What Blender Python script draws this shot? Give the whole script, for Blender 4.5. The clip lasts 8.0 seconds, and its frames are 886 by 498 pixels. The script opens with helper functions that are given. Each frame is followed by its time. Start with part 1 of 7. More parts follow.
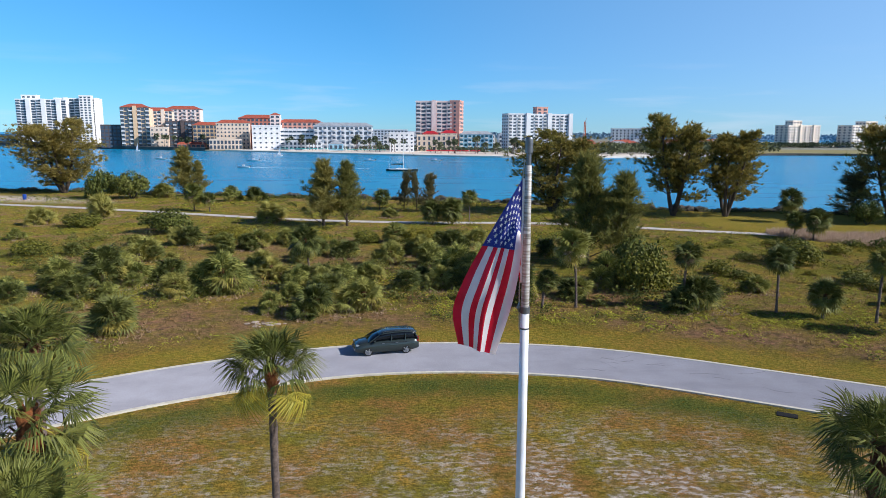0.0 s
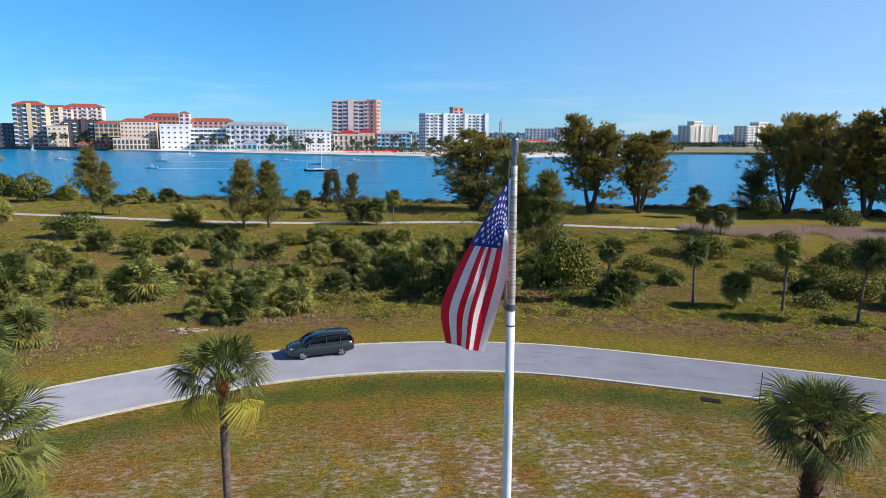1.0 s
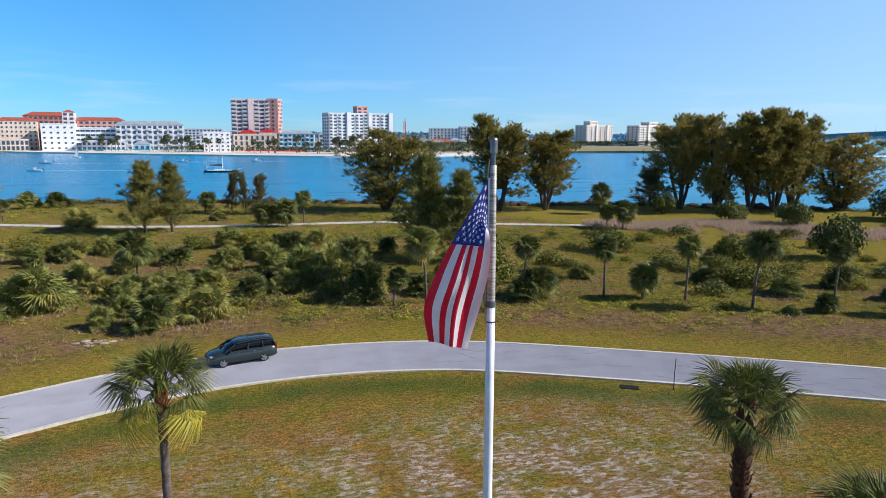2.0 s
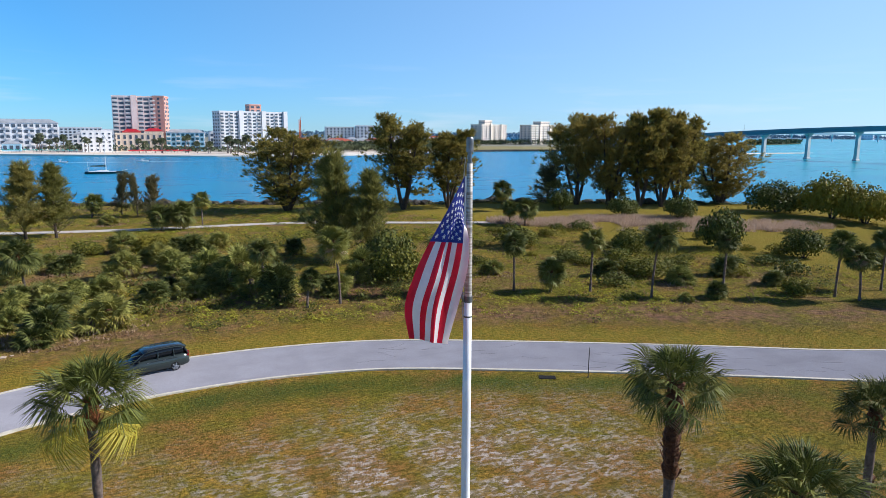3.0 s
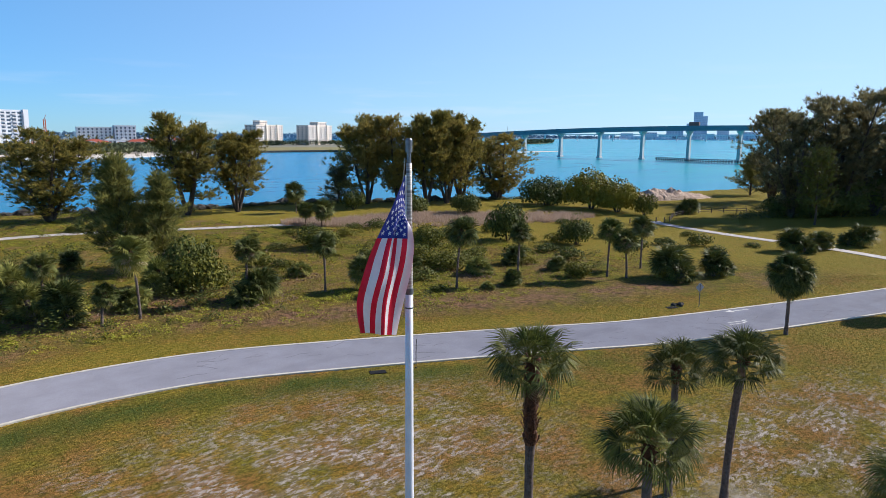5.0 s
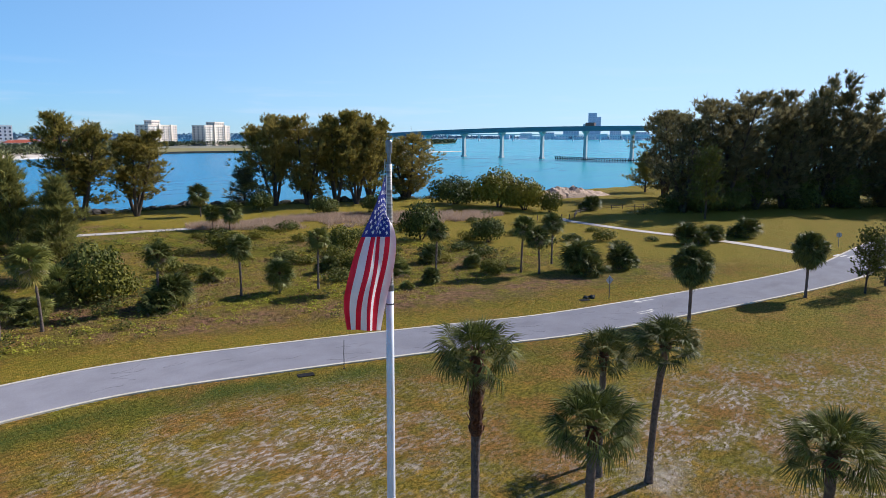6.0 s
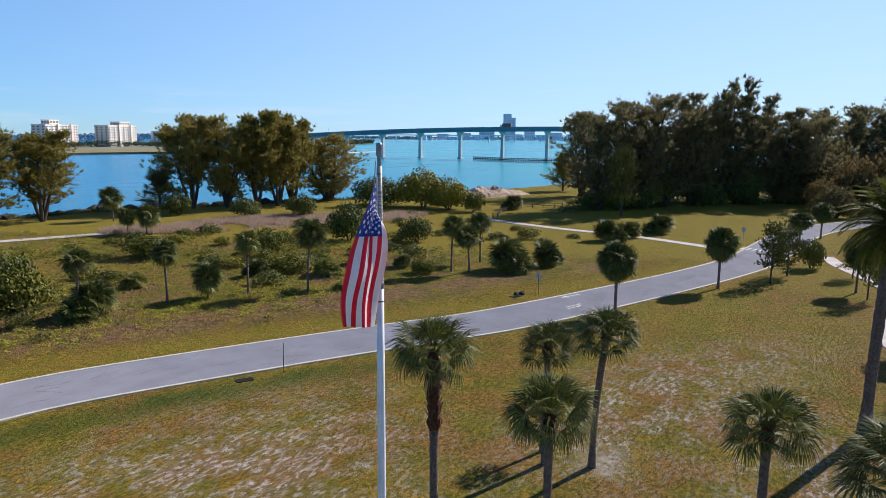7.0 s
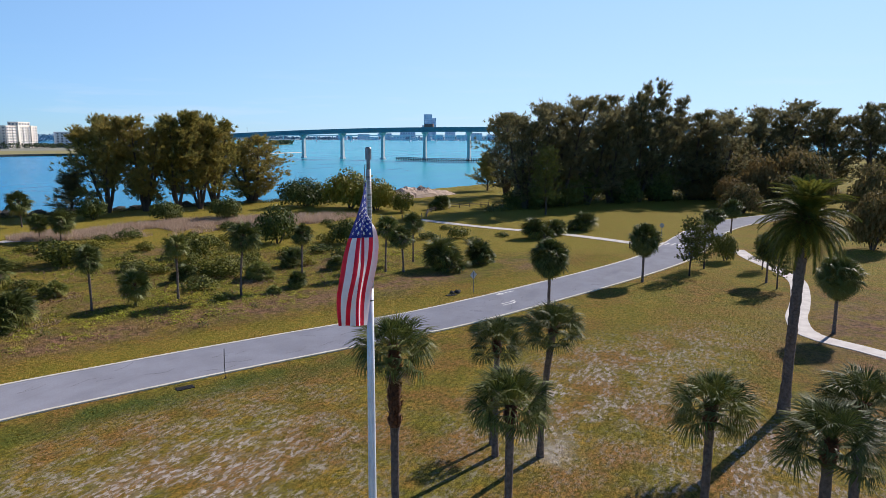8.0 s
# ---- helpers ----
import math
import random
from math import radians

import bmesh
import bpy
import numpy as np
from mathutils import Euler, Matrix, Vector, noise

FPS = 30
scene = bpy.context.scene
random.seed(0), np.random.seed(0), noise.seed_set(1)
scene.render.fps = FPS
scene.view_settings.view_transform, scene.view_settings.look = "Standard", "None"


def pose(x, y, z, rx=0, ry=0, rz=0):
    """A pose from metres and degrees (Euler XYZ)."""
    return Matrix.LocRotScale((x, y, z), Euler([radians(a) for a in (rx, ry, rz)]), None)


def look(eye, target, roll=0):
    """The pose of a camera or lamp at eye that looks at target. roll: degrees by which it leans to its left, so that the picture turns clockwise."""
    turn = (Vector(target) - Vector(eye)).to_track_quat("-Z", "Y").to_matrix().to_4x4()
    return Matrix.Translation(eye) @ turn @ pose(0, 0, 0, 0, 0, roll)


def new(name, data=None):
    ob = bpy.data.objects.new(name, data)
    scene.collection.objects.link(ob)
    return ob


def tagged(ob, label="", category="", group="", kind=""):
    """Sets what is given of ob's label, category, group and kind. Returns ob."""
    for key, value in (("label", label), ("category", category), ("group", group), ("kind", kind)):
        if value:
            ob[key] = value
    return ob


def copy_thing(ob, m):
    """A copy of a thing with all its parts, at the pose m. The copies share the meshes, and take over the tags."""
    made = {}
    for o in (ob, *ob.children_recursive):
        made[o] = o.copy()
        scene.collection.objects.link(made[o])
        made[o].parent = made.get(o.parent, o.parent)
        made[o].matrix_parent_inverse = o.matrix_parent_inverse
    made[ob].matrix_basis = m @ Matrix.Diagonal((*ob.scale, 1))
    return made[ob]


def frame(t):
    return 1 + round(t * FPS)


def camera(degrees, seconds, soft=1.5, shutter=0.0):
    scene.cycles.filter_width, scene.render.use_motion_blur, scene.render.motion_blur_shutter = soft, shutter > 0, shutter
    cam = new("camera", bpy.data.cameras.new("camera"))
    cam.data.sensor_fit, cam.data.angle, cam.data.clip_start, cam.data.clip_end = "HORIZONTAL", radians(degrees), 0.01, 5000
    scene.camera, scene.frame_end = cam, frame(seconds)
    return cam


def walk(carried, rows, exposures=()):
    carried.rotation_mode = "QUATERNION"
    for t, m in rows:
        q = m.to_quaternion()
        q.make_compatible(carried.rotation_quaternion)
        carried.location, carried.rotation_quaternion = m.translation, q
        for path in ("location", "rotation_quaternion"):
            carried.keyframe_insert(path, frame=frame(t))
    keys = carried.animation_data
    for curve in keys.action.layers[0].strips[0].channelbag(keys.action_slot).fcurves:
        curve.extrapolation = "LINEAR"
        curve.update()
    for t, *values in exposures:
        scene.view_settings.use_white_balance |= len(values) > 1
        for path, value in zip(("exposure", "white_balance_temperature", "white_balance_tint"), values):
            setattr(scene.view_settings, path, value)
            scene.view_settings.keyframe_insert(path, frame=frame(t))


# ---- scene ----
cam = camera(66.0, 8.0, 0.4)
PATH = [
    (0, (-0.917, 0.415, 17.429), (-0.852, 2.384, 17.088), 0.3),
    (0.5, (-1.519, 0.409, 17.44), (-1.343, 2.372, 17.1), 0.3),
    (1, (-2.158, 0.445, 17.446), (-1.855, 2.393, 17.105), 0.4),
    (1.5, (-2.827, 0.521, 17.448), (-2.39, 2.443, 17.108), 0.4),
    (3, (-4.97, 0.975, 17.44), (-4.123, 2.754, 17.099), 0.4),
    (3.5, (-5.712, 1.197, 17.436), (-4.721, 2.901, 17.097), 0.5),
    (4, (-6.458, 1.454, 17.434), (-5.332, 3.071, 17.097), 0.5),
    (4.5, (-7.205, 1.742, 17.434), (-5.953, 3.265, 17.096), 0.5),
    (5, (-7.946, 2.063, 17.437), (-6.579, 3.483, 17.102), 0.4),
    (6.5, (-10.087, 3.198, 17.477), (-8.461, 4.314, 17.145), 0.4),
    (7, (-10.755, 3.631, 17.503), (-9.067, 4.651, 17.173), 0.4),
    (7.5, (-11.392, 4.088, 17.539), (-9.648, 5.01, 17.21), 0.3),
    (8, (-11.993, 4.57, 17.583), (-10.199, 5.391, 17.255), 0.3),
]
walk(cam, [(t, look(eye, target, roll)) for t, eye, target, roll in PATH], [(0.0, 0.10, 6200, 11), (1.0, 0.13, 6200, 11), (3.0, 0.22, 6250, 12), (5.0, 0.21, 6300, 13), (8.0, 0.15, 6420, 14)])


# ---- light ----
SUN_AZ, SUN_EL = radians(-19.0), radians(33.0)
SUN_WAY = Vector((math.cos(SUN_EL) * math.cos(SUN_AZ), math.cos(SUN_EL) * math.sin(SUN_AZ), math.sin(SUN_EL)))
world = bpy.data.worlds.new("sky")
scene.world = world
world.use_nodes = True
wn, wl = world.node_tree.nodes, world.node_tree.links
sky = wn.new("ShaderNodeTexSky")
sky.sky_type, sky.sun_disc = "NISHITA", False
sky.sun_elevation, sky.sun_rotation = SUN_EL, radians(90) - SUN_AZ
sky.altitude, sky.air_density, sky.dust_density, sky.ozone_density = 2500, 1.0, 0.0, 2.2
# thin clouds low over the horizon
w_co = wn.new("ShaderNodeTexCoord")
w_map = wn.new("ShaderNodeMapping")
w_map.inputs["Scale"].default_value = (2.2, 2.2, 22.0)
w_noise = wn.new("ShaderNodeTexNoise")
w_noise.inputs["Scale"].default_value, w_noise.inputs["Detail"].default_value = 2.4, 6
w_ramp = wn.new("ShaderNodeValToRGB")
w_ramp.color_ramp.elements[0].position, w_ramp.color_ramp.elements[1].position = 0.52, 0.78
w_sep = wn.new("ShaderNodeSeparateXYZ")
w_low = wn.new("ShaderNodeMapRange")
w_low.inputs["From Min"].default_value, w_low.inputs["From Max"].default_value = 0.11, 0.03
w_mul = wn.new("ShaderNodeMath")
w_mul.operation = "MULTIPLY"
w_amt = wn.new("ShaderNodeMath")
w_amt.operation = "MULTIPLY"
w_amt.inputs[1].default_value = 0.30
w_mix = wn.new("ShaderNodeMix")
w_mix.data_type = "RGBA"
w_mix.inputs[7].default_value = (5.6, 5.6, 6.0, 1)
w_tint = wn.new("ShaderNodeMix")
w_tint.data_type, w_tint.blend_type = "RGBA", "MULTIPLY"
w_tint.inputs[0].default_value = 1.0
w_high = wn.new("ShaderNodeValToRGB")
w_high.color_ramp.elements[0].position, w_high.color_ramp.elements[0].color = 0.0, (0.27, 0.50, 0.76, 1)
w_high.color_ramp.elements[1].position, w_high.color_ramp.elements[1].color = 0.60, (0.15, 0.25, 0.42, 1)
w_step = w_high.color_ramp.elements.new(0.20)
w_step.color = (0.33, 0.79, 1.0, 1)
wl.new(w_co.outputs["Generated"], w_map.inputs["Vector"])
wl.new(w_map.outputs[0], w_noise.inputs["Vector"])
wl.new(w_noise.outputs["Fac"], w_ramp.inputs[0])
wl.new(w_co.outputs["Generated"], w_sep.inputs[0])
wl.new(w_sep.outputs[2], w_low.inputs["Value"])
wl.new(w_ramp.outputs[0], w_mul.inputs[0])
wl.new(w_low.outputs[0], w_mul.inputs[1])
wl.new(w_mul.outputs[0], w_amt.inputs[0])
wl.new(w_amt.outputs[0], w_mix.inputs[0])
wl.new(w_sep.outputs[2], w_high.inputs[0])
wl.new(w_high.outputs[0], w_tint.inputs[7])
wl.new(sky.outputs[0], w_tint.inputs[6])
wl.new(w_tint.outputs[2], w_mix.inputs[6])
# pale haze towards the sun
w_nrm = wn.new("ShaderNodeVectorMath")
w_nrm.operation = "NORMALIZE"
w_dot = wn.new("ShaderNodeVectorMath")
w_dot.operation = "DOT_PRODUCT"
w_dot.inputs[1].default_value = SUN_WAY
w_glow = wn.new("ShaderNodeMapRange")
w_glow.inputs["From Min"].default_value, w_glow.inputs["From Max"].default_value, w_glow.inputs["To Max"].default_value = -0.25, 0.95, 0.70
w_haze = wn.new("ShaderNodeMix")
w_haze.data_type = "RGBA"
w_haze.inputs[7].default_value = (4.3, 4.9, 5.8, 1)
wl.new(w_co.outputs["Generated"], w_nrm.inputs[0])
wl.new(w_nrm.outputs[0], w_dot.inputs[0])
wl.new(w_dot.outputs["Value"], w_glow.inputs["Value"])
w_thin = wn.new("ShaderNodeMapRange")
w_thin.inputs["From Min"].default_value, w_thin.inputs["From Max"].default_value = 0.75, 0.05
w_air = wn.new("ShaderNodeMath")
w_air.operation = "MULTIPLY"
wl.new(w_sep.outputs[2], w_thin.inputs["Value"])
wl.new(w_glow.outputs[0], w_air.inputs[0])
wl.new(w_thin.outputs[0], w_air.inputs[1])
wl.new(w_air.outputs[0], w_haze.inputs[0])
wl.new(w_mix.outputs[2], w_haze.inputs[6])
wl.new(w_haze.outputs[2], wn["Background"].inputs[0])
wn["Background"].inputs[1].default_value = 0.150
sun = new("sun", bpy.data.lights.new("sun", "SUN"))
sun.data.energy, sun.data.angle, sun.data.color = 5.0, radians(0.55), (1.0, 0.94, 0.87)
sun.matrix_world = look(SUN_WAY * 300, (0, 0, 0))


# ---- materials ----
def rgb(h):
    """Linear colour from a hex string."""
    v = [int(h[i:i + 2], 16) / 255 for i in (0, 2, 4)]
    return tuple(c / 12.92 if c <= 0.04045 else ((c + 0.055) / 1.055) ** 2.4 for c in v) + (1,)


class Mat:
    """A principled material with a few shortcuts for its node tree."""

    def __init__(self, name, rough=0.7, metal=0.0):
        self.m = bpy.data.materials.new(name)
        self.m.use_nodes = True
        self.t = self.m.node_tree
        self.b = self.t.nodes["Principled BSDF"]
        self.b.inputs["Roughness"].default_value = rough
        self.b.inputs["Metallic"].default_value = metal
        self._pos = None

    def node(self, kind, **kw):
        n = self.t.nodes.new("ShaderNode" + kind)
        for k, v in kw.items():
            n.inputs[k].default_value = v
        return n

    def join(self, a, b):
        self.t.links.new(a, b)

    def pos(self):
        if not self._pos:
            self._pos = self.node("NewGeometry").outputs["Position"]
        return self._pos

    def noise(self, scale, detail=4, lo=0.35, hi=0.65, stretch=None, rough=0.55, local=False):
        src = self.node("TexCoord").outputs["Object"] if local else self.pos()
        if stretch:
            mp = self.node("Mapping", Scale=stretch)
            self.join(src, mp.inputs[0])
            src = mp.outputs[0]
        n = self.node("TexNoise", Scale=scale, Detail=detail, Roughness=rough)
        self.join(src, n.inputs["Vector"])
        r = self.node("MapRange", **{"From Min": lo, "From Max": hi})
        self.join(n.outputs["Fac"], r.inputs["Value"])
        return r.outputs[0]

    def attr(self, name):
        n = self.node("Attribute")
        n.attribute_name = name
        return n.outputs["Fac"]

    def mix(self, fac, a, b, blend="MIX"):
        n = self.node("Mix")
        n.data_type, n.blend_type = "RGBA", blend
        for sock, v in ((n.inputs[0], fac), (n.inputs[6], a), (n.inputs[7], b)):
            if isinstance(v, (int, float, tuple)):
                sock.default_value = v
            else:
                self.join(v, sock)
        return n.outputs[2]

    def mul(self, a, b):
        n = self.node("Math")
        n.operation = "MULTIPLY"
        for sock, v in zip(n.inputs, (a, b)):
            if isinstance(v, (int, float)):
                sock.default_value = v
            else:
                self.join(v, sock)
        return n.outputs[0]

    def bump(self, height, strength=0.3, dist=0.05):
        n = self.node("Bump", Strength=strength, Distance=dist)
        self.join(height, n.inputs["Height"])
        self.join(n.outputs[0], self.b.inputs["Normal"])

    def base(self, c):
        if isinstance(c, tuple):
            self.b.inputs["Base Color"].default_value = c
        else:
            self.join(c, self.b.inputs["Base Color"])
        return self

    def leafy(self, colour, amount=0.3):
        """Adds light that passes through thin leaves."""
        tr = self.node("BsdfTranslucent")
        self.join(colour, tr.inputs["Color"])
        ms = self.node("MixShader", Fac=amount)
        out = self.t.nodes["Material Output"]
        self.join(self.b.outputs[0], ms.inputs[1])
        self.join(tr.outputs[0], ms.inputs[2])
        self.join(ms.outputs[0], out.inputs["Surface"])
        return self

    def island(self):
        return self.node("NewGeometry").outputs["Random Per Island"]

    def single(self):
        return self.node("ObjectInfo").outputs["Random"]


def plain(name, a, b, scale=3.0, rough=0.7, metal=0.0, bump=0.15, dist=0.02, fine=None, local=False):
    """Two tones by noise at a coarse and a fine scale, and a fine relief."""
    k = Mat(name, rough, metal)
    c = k.mix(k.noise(scale, local=local), rgb(a), rgb(b))
    f = k.noise(fine or scale * 9, 3, local=local)
    c = k.mix(k.mul(f, 0.35), c, rgb(a))
    k.base(c)
    if bump:
        k.bump(f, bump, dist)
    return k.m


def leaf(name, a, b, c, rough=0.45, lit=0.25, spec=0.4):
    """Foliage: colour varies from leaf to leaf and from plant to plant."""
    k = Mat(name, rough)
    k.b.inputs["Specular IOR Level"].default_value = spec
    gain = 1.3
    a, b, c = (tuple(min(1.0, v * gain) for v in rgb(h)[:3]) + (1,) for h in (a, b, c))
    col = k.mix(k.island(), a, b)
    s = k.node("MapRange", **{"From Min": 0.35, "From Max": 1.0, "To Max": 0.7})
    k.join(k.single(), s.inputs["Value"])
    col = k.mix(s.outputs[0], col, c)
    k.base(col)
    k.leafy(col, lit)
    return k.m


M = {}
M["bark"] = plain("palm_bark", "83736a", "574b45", 6, 0.9, bump=0.6, dist=0.05)
M["boots"] = plain("palm_boots", "7c5236", "3d2418", 7, 0.9, bump=0.7, dist=0.06)
M["boots_orange"] = plain("palm_boots_fresh", "9a5c2c", "6a3c20", 9, 0.8, bump=0.6, dist=0.05)
M["frond"] = leaf("palm_frond", "707638", "363e20", "747438", 0.5, 0.12, 0.16)
M["frond_dark"] = leaf("dark_palm_frond", "626836", "323a1e", "686a38", 0.5, 0.12, 0.14)
M["frond_low"] = leaf("scrub_palm_frond", "969650", "4c562c", "9a9250", 0.55, 0.2, 0.10)
M["frond_gold"] = leaf("ageing_frond", "98904a", "68682e", "a08e48", 0.5, 0.3, 0.2)
M["frond_yellow"] = leaf("yellowing_frond", "c0ac40", "8a8a34", "b09c3c", 0.5, 0.3)
M["frond_dead"] = leaf("dead_frond", "a08a70", "76583c", "b09c86", 0.85, 0.12)
M["frond_date"] = leaf("date_frond", "666a30", "363e1c", "78742e", 0.55, 0.35, 0.1)
# pale and dark tones paint sunlit plumes and shaded needles, mixed at random
M["pine"] = leaf("pine_needles", "a4944e", "3e4626", "94844a", 0.8, 0.40, 0.05)
M["pine_dark"] = leaf("dark_pine_needles", "8a805a", "3c4430", "7c7454", 0.8, 0.45, 0.05)
M["pine_young"] = leaf("young_pine_needles", "948e4e", "525a34", "948a50", 0.8, 0.45, 0.05)
M["grape"] = leaf("sea_grape_leaves", "646a32", "303a1a", "6c6c34", 0.5, 0.1, 0.12)
M["grape_gold"] = leaf("yellowing_sea_grape_leaves", "787630", "3a421e", "847a2c", 0.5, 0.14, 0.10)
M["brush"] = leaf("brown_brush_leaves", "766644", "424426", "846c42", 0.7, 0.34, 0.1)
M["weed"] = leaf("weed_leaves", "a8a63e", "747a2c", "b2a846", 0.65, 0.3, 0.1)
M["litter"] = leaf("fallen_fronds", "a8927a", "765e4a", "b09c86", 0.9, 0.1, 0.1)
M["straw"] = leaf("dry_grass", "baa694", "94806e", "c4b09c", 0.85, 0.35, 0.1)
M["straw_brown"] = leaf("brown_dry_grass", "a48c66", "7e6848", "ac946c", 0.9, 0.3, 0.05)
M["twig"] = plain("pine_bark", "5c5046", "3a322b", 4, 0.9, bump=0.5, dist=0.06)
M["blade"] = leaf("lawn_blades", "96863a", "62641f", "8c7e3a", 0.9, 0.2, 0.03)
M["kerb"] = plain("kerb_concrete", "dad4c4", "c0b8a6", 1.5, 0.85, bump=0.2)
M["path"] = plain("path_concrete", "cfc8c0", "b4aba4", 0.8, 0.85, bump=0.2)
M["paint"] = plain("road_paint", "e9e7e2", "c4c2bd", 5, 0.7, bump=0.1)
M["crack"] = plain("road_crack", "7c7876", "686462", 3, 0.95, bump=0.0)
M["rock"] = plain("shore_rock", "5b5750", "2c2a28", 0.7, 0.9, bump=0.6, dist=0.1)
M["rock_pale"] = plain("pale_rock", "c9b8a8", "a08c7c", 0.8, 0.9, bump=0.6, dist=0.1)
M["sand_heap"] = plain("sand_heap", "d6c0ac", "b49a86", 0.35, 0.95, bump=0.7, dist=0.25, fine=2.0)
M["quay"] = plain("seawall_concrete", "6a6660", "4c4a46", 0.1, 0.9, bump=0.2)
M["beach"] = plain("beach_sand", "efe6da", "d9cbb8", 0.05, 0.95, bump=0.1)
M["pole_white"] = plain("pole_paint", "f2f5fa", "dce2ec", 2.2, 0.35, bump=0.05)
M["iron"] = plain("dark_iron", "3b3936", "252423", 3, 0.6, 0.3, bump=0.2)
M["zinc"] = plain("weathered_zinc", "8d9298", "62676d", 4, 0.45, 0.8, bump=0.1)
M["rope"] = plain("rope", "d8d2c4", "a9a294", 30, 0.9, bump=0.4)


def cloth_mat(name, a, b):
    """Thin nylon: some of the sun shines through it."""
    k = Mat(name, 0.5)
    c = k.mix(k.noise(4.0), rgb(a), rgb(b))
    k.base(c)
    k.bump(k.noise(120.0, 3), 0.06, 0.01)
    k.leafy(c, 0.32)
    return k.m


M["flag_red"] = cloth_mat("flag_red", "f2143e", "dc0c32")
M["flag_white"] = cloth_mat("flag_white", "ffffff", "f6f4f4")
M["flag_blue"] = cloth_mat("flag_blue", "2c3c9c", "223084")
M["wood"] = plain("grey_timber", "6d6258", "4a4038", 3, 0.9, bump=0.4)
M["timber_dark"] = plain("fender_timber", "4a4e4c", "2c3030", 0.6, 0.9, bump=0.4)
M["bridge"] = plain("bridge_concrete", "bfc4c4", "a3aaac", 0.2, 0.8, bump=0.1)
M["bridge_deck"] = plain("bridge_girder_paint", "6a8c98", "587a88", 0.1, 0.6, bump=0.05)
M["car"] = Mat("van_paint", 0.22, 0.35).base(rgb("3a4442")).m
M["car"].node_tree.nodes["Principled BSDF"].inputs["Coat Weight"].default_value = 0.6
M["glass_dark"] = Mat("tinted_glass", 0.06).base(rgb("10151a")).m
M["rubber"] = plain("tyre_rubber", "1d1d1e", "121213", 8, 0.85, bump=0.1)
M["alloy"] = plain("alloy_rim", "c8ccd0", "a4a8ac", 9, 0.3, 0.85, bump=0.0)
M["lamp_red"] = Mat("tail_lamp", 0.15).base(rgb("8a1414")).m
M["lamp_clear"] = Mat("head_lamp", 0.1).base(rgb("8a9298")).m
M["sign_grey"] = plain("sign_back", "b4b8ba", "9a9ea0", 6, 0.5, 0.15, bump=0.05)
M["bin_blue"] = plain("blue_plastic", "1c4fb0", "123a8c", 3, 0.45, bump=0.05)
M["hull_white"] = plain("white_hull", "f2f2f0", "d8dadb", 1.2, 0.3, bump=0.03)
M["hull_green"] = plain("dark_green_hull", "2c3a3a", "1f2a2c", 1.2, 0.35, bump=0.03)
M["canvas"] = plain("sail_cover", "1f4a4c", "16383c", 3, 0.8, bump=0.1)
M["foam"] = plain("wake_foam", "b4d4e2", "5c9cbc", 0.5, 0.8, bump=0.2)
M["crane"] = plain("crane_orange", "c8622a", "a34c20", 1, 0.6, bump=0.0)
M["truck"] = plain("truck_box", "8a6a5c", "6d5248", 1, 0.6, bump=0.0)


def wall_mat(name, a, b):
    return plain(name, a, b, 0.06, 0.8, bump=0.05, fine=0.7)


M["w_white"] = wall_mat("white_stucco", "fafafa", "ecebea")
M["w_pinkish"] = wall_mat("pinkish_stucco", "f4e2dc", "e8d0c8")
M["w_ivory"] = wall_mat("ivory_stucco", "f4e8da", "e6d8c6")
M["w_tan"] = wall_mat("tan_stucco", "e8caa6", "d6b48e")
M["w_cream"] = wall_mat("cream_stucco", "f0dcc8", "e0c8b0")
M["w_rose"] = wall_mat("rose_stucco", "d08c7c", "b87464")
M["w_salmon"] = wall_mat("salmon_stucco", "e4b0a0", "d49c8c")
M["w_blue"] = wall_mat("pale_blue_siding", "a9d2e6", "8cbcd6")
M["w_grey"] = wall_mat("grey_white_stucco", "eceff2", "d8dce2")
M["w_dark"] = wall_mat("dark_facade", "6a5c5a", "4e4648")
# distance haze is painted into these two pale wall colours
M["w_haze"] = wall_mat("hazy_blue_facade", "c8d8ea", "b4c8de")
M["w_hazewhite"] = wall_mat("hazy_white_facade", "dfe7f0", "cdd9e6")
M["r_red"] = plain("red_roof_tiles", "b8604a", "94483a", 0.5, 0.8, bump=0.3)
M["r_crimson"] = plain("crimson_roof", "c42030", "a01828", 0.5, 0.7, bump=0.1)
M["r_grey"] = plain("grey_roof", "a8b0b8", "8c949c", 0.3, 0.8, bump=0.1)
M["pane"] = Mat("window_glass", 0.15).base(rgb("4e5a68")).m
# pane colour paled to stand for the same distance haze
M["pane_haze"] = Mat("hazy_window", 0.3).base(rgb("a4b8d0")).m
M["pane_teal"] = Mat("teal_glass", 0.12).base(rgb("2a5a70")).m
M["rail_white"] = plain("balcony_white", "eceaea", "d6d4d4", 0.5, 0.7, bump=0.0)
M["umbrella_red"] = plain("red_canvas", "d81c34", "b01428", 2, 0.8, bump=0.0)
M["umbrella_teal"] = plain("teal_canvas", "2f9c9c", "237c80", 2, 0.8, bump=0.0)
M["far_green"] = leaf("distant_trees", "56604a", "3e4838", "62664a", 0.8, 0.1, 0.1)
# blue-grey leaf tones painted to stand for distance haze
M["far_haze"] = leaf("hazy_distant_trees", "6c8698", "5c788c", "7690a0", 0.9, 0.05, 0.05)

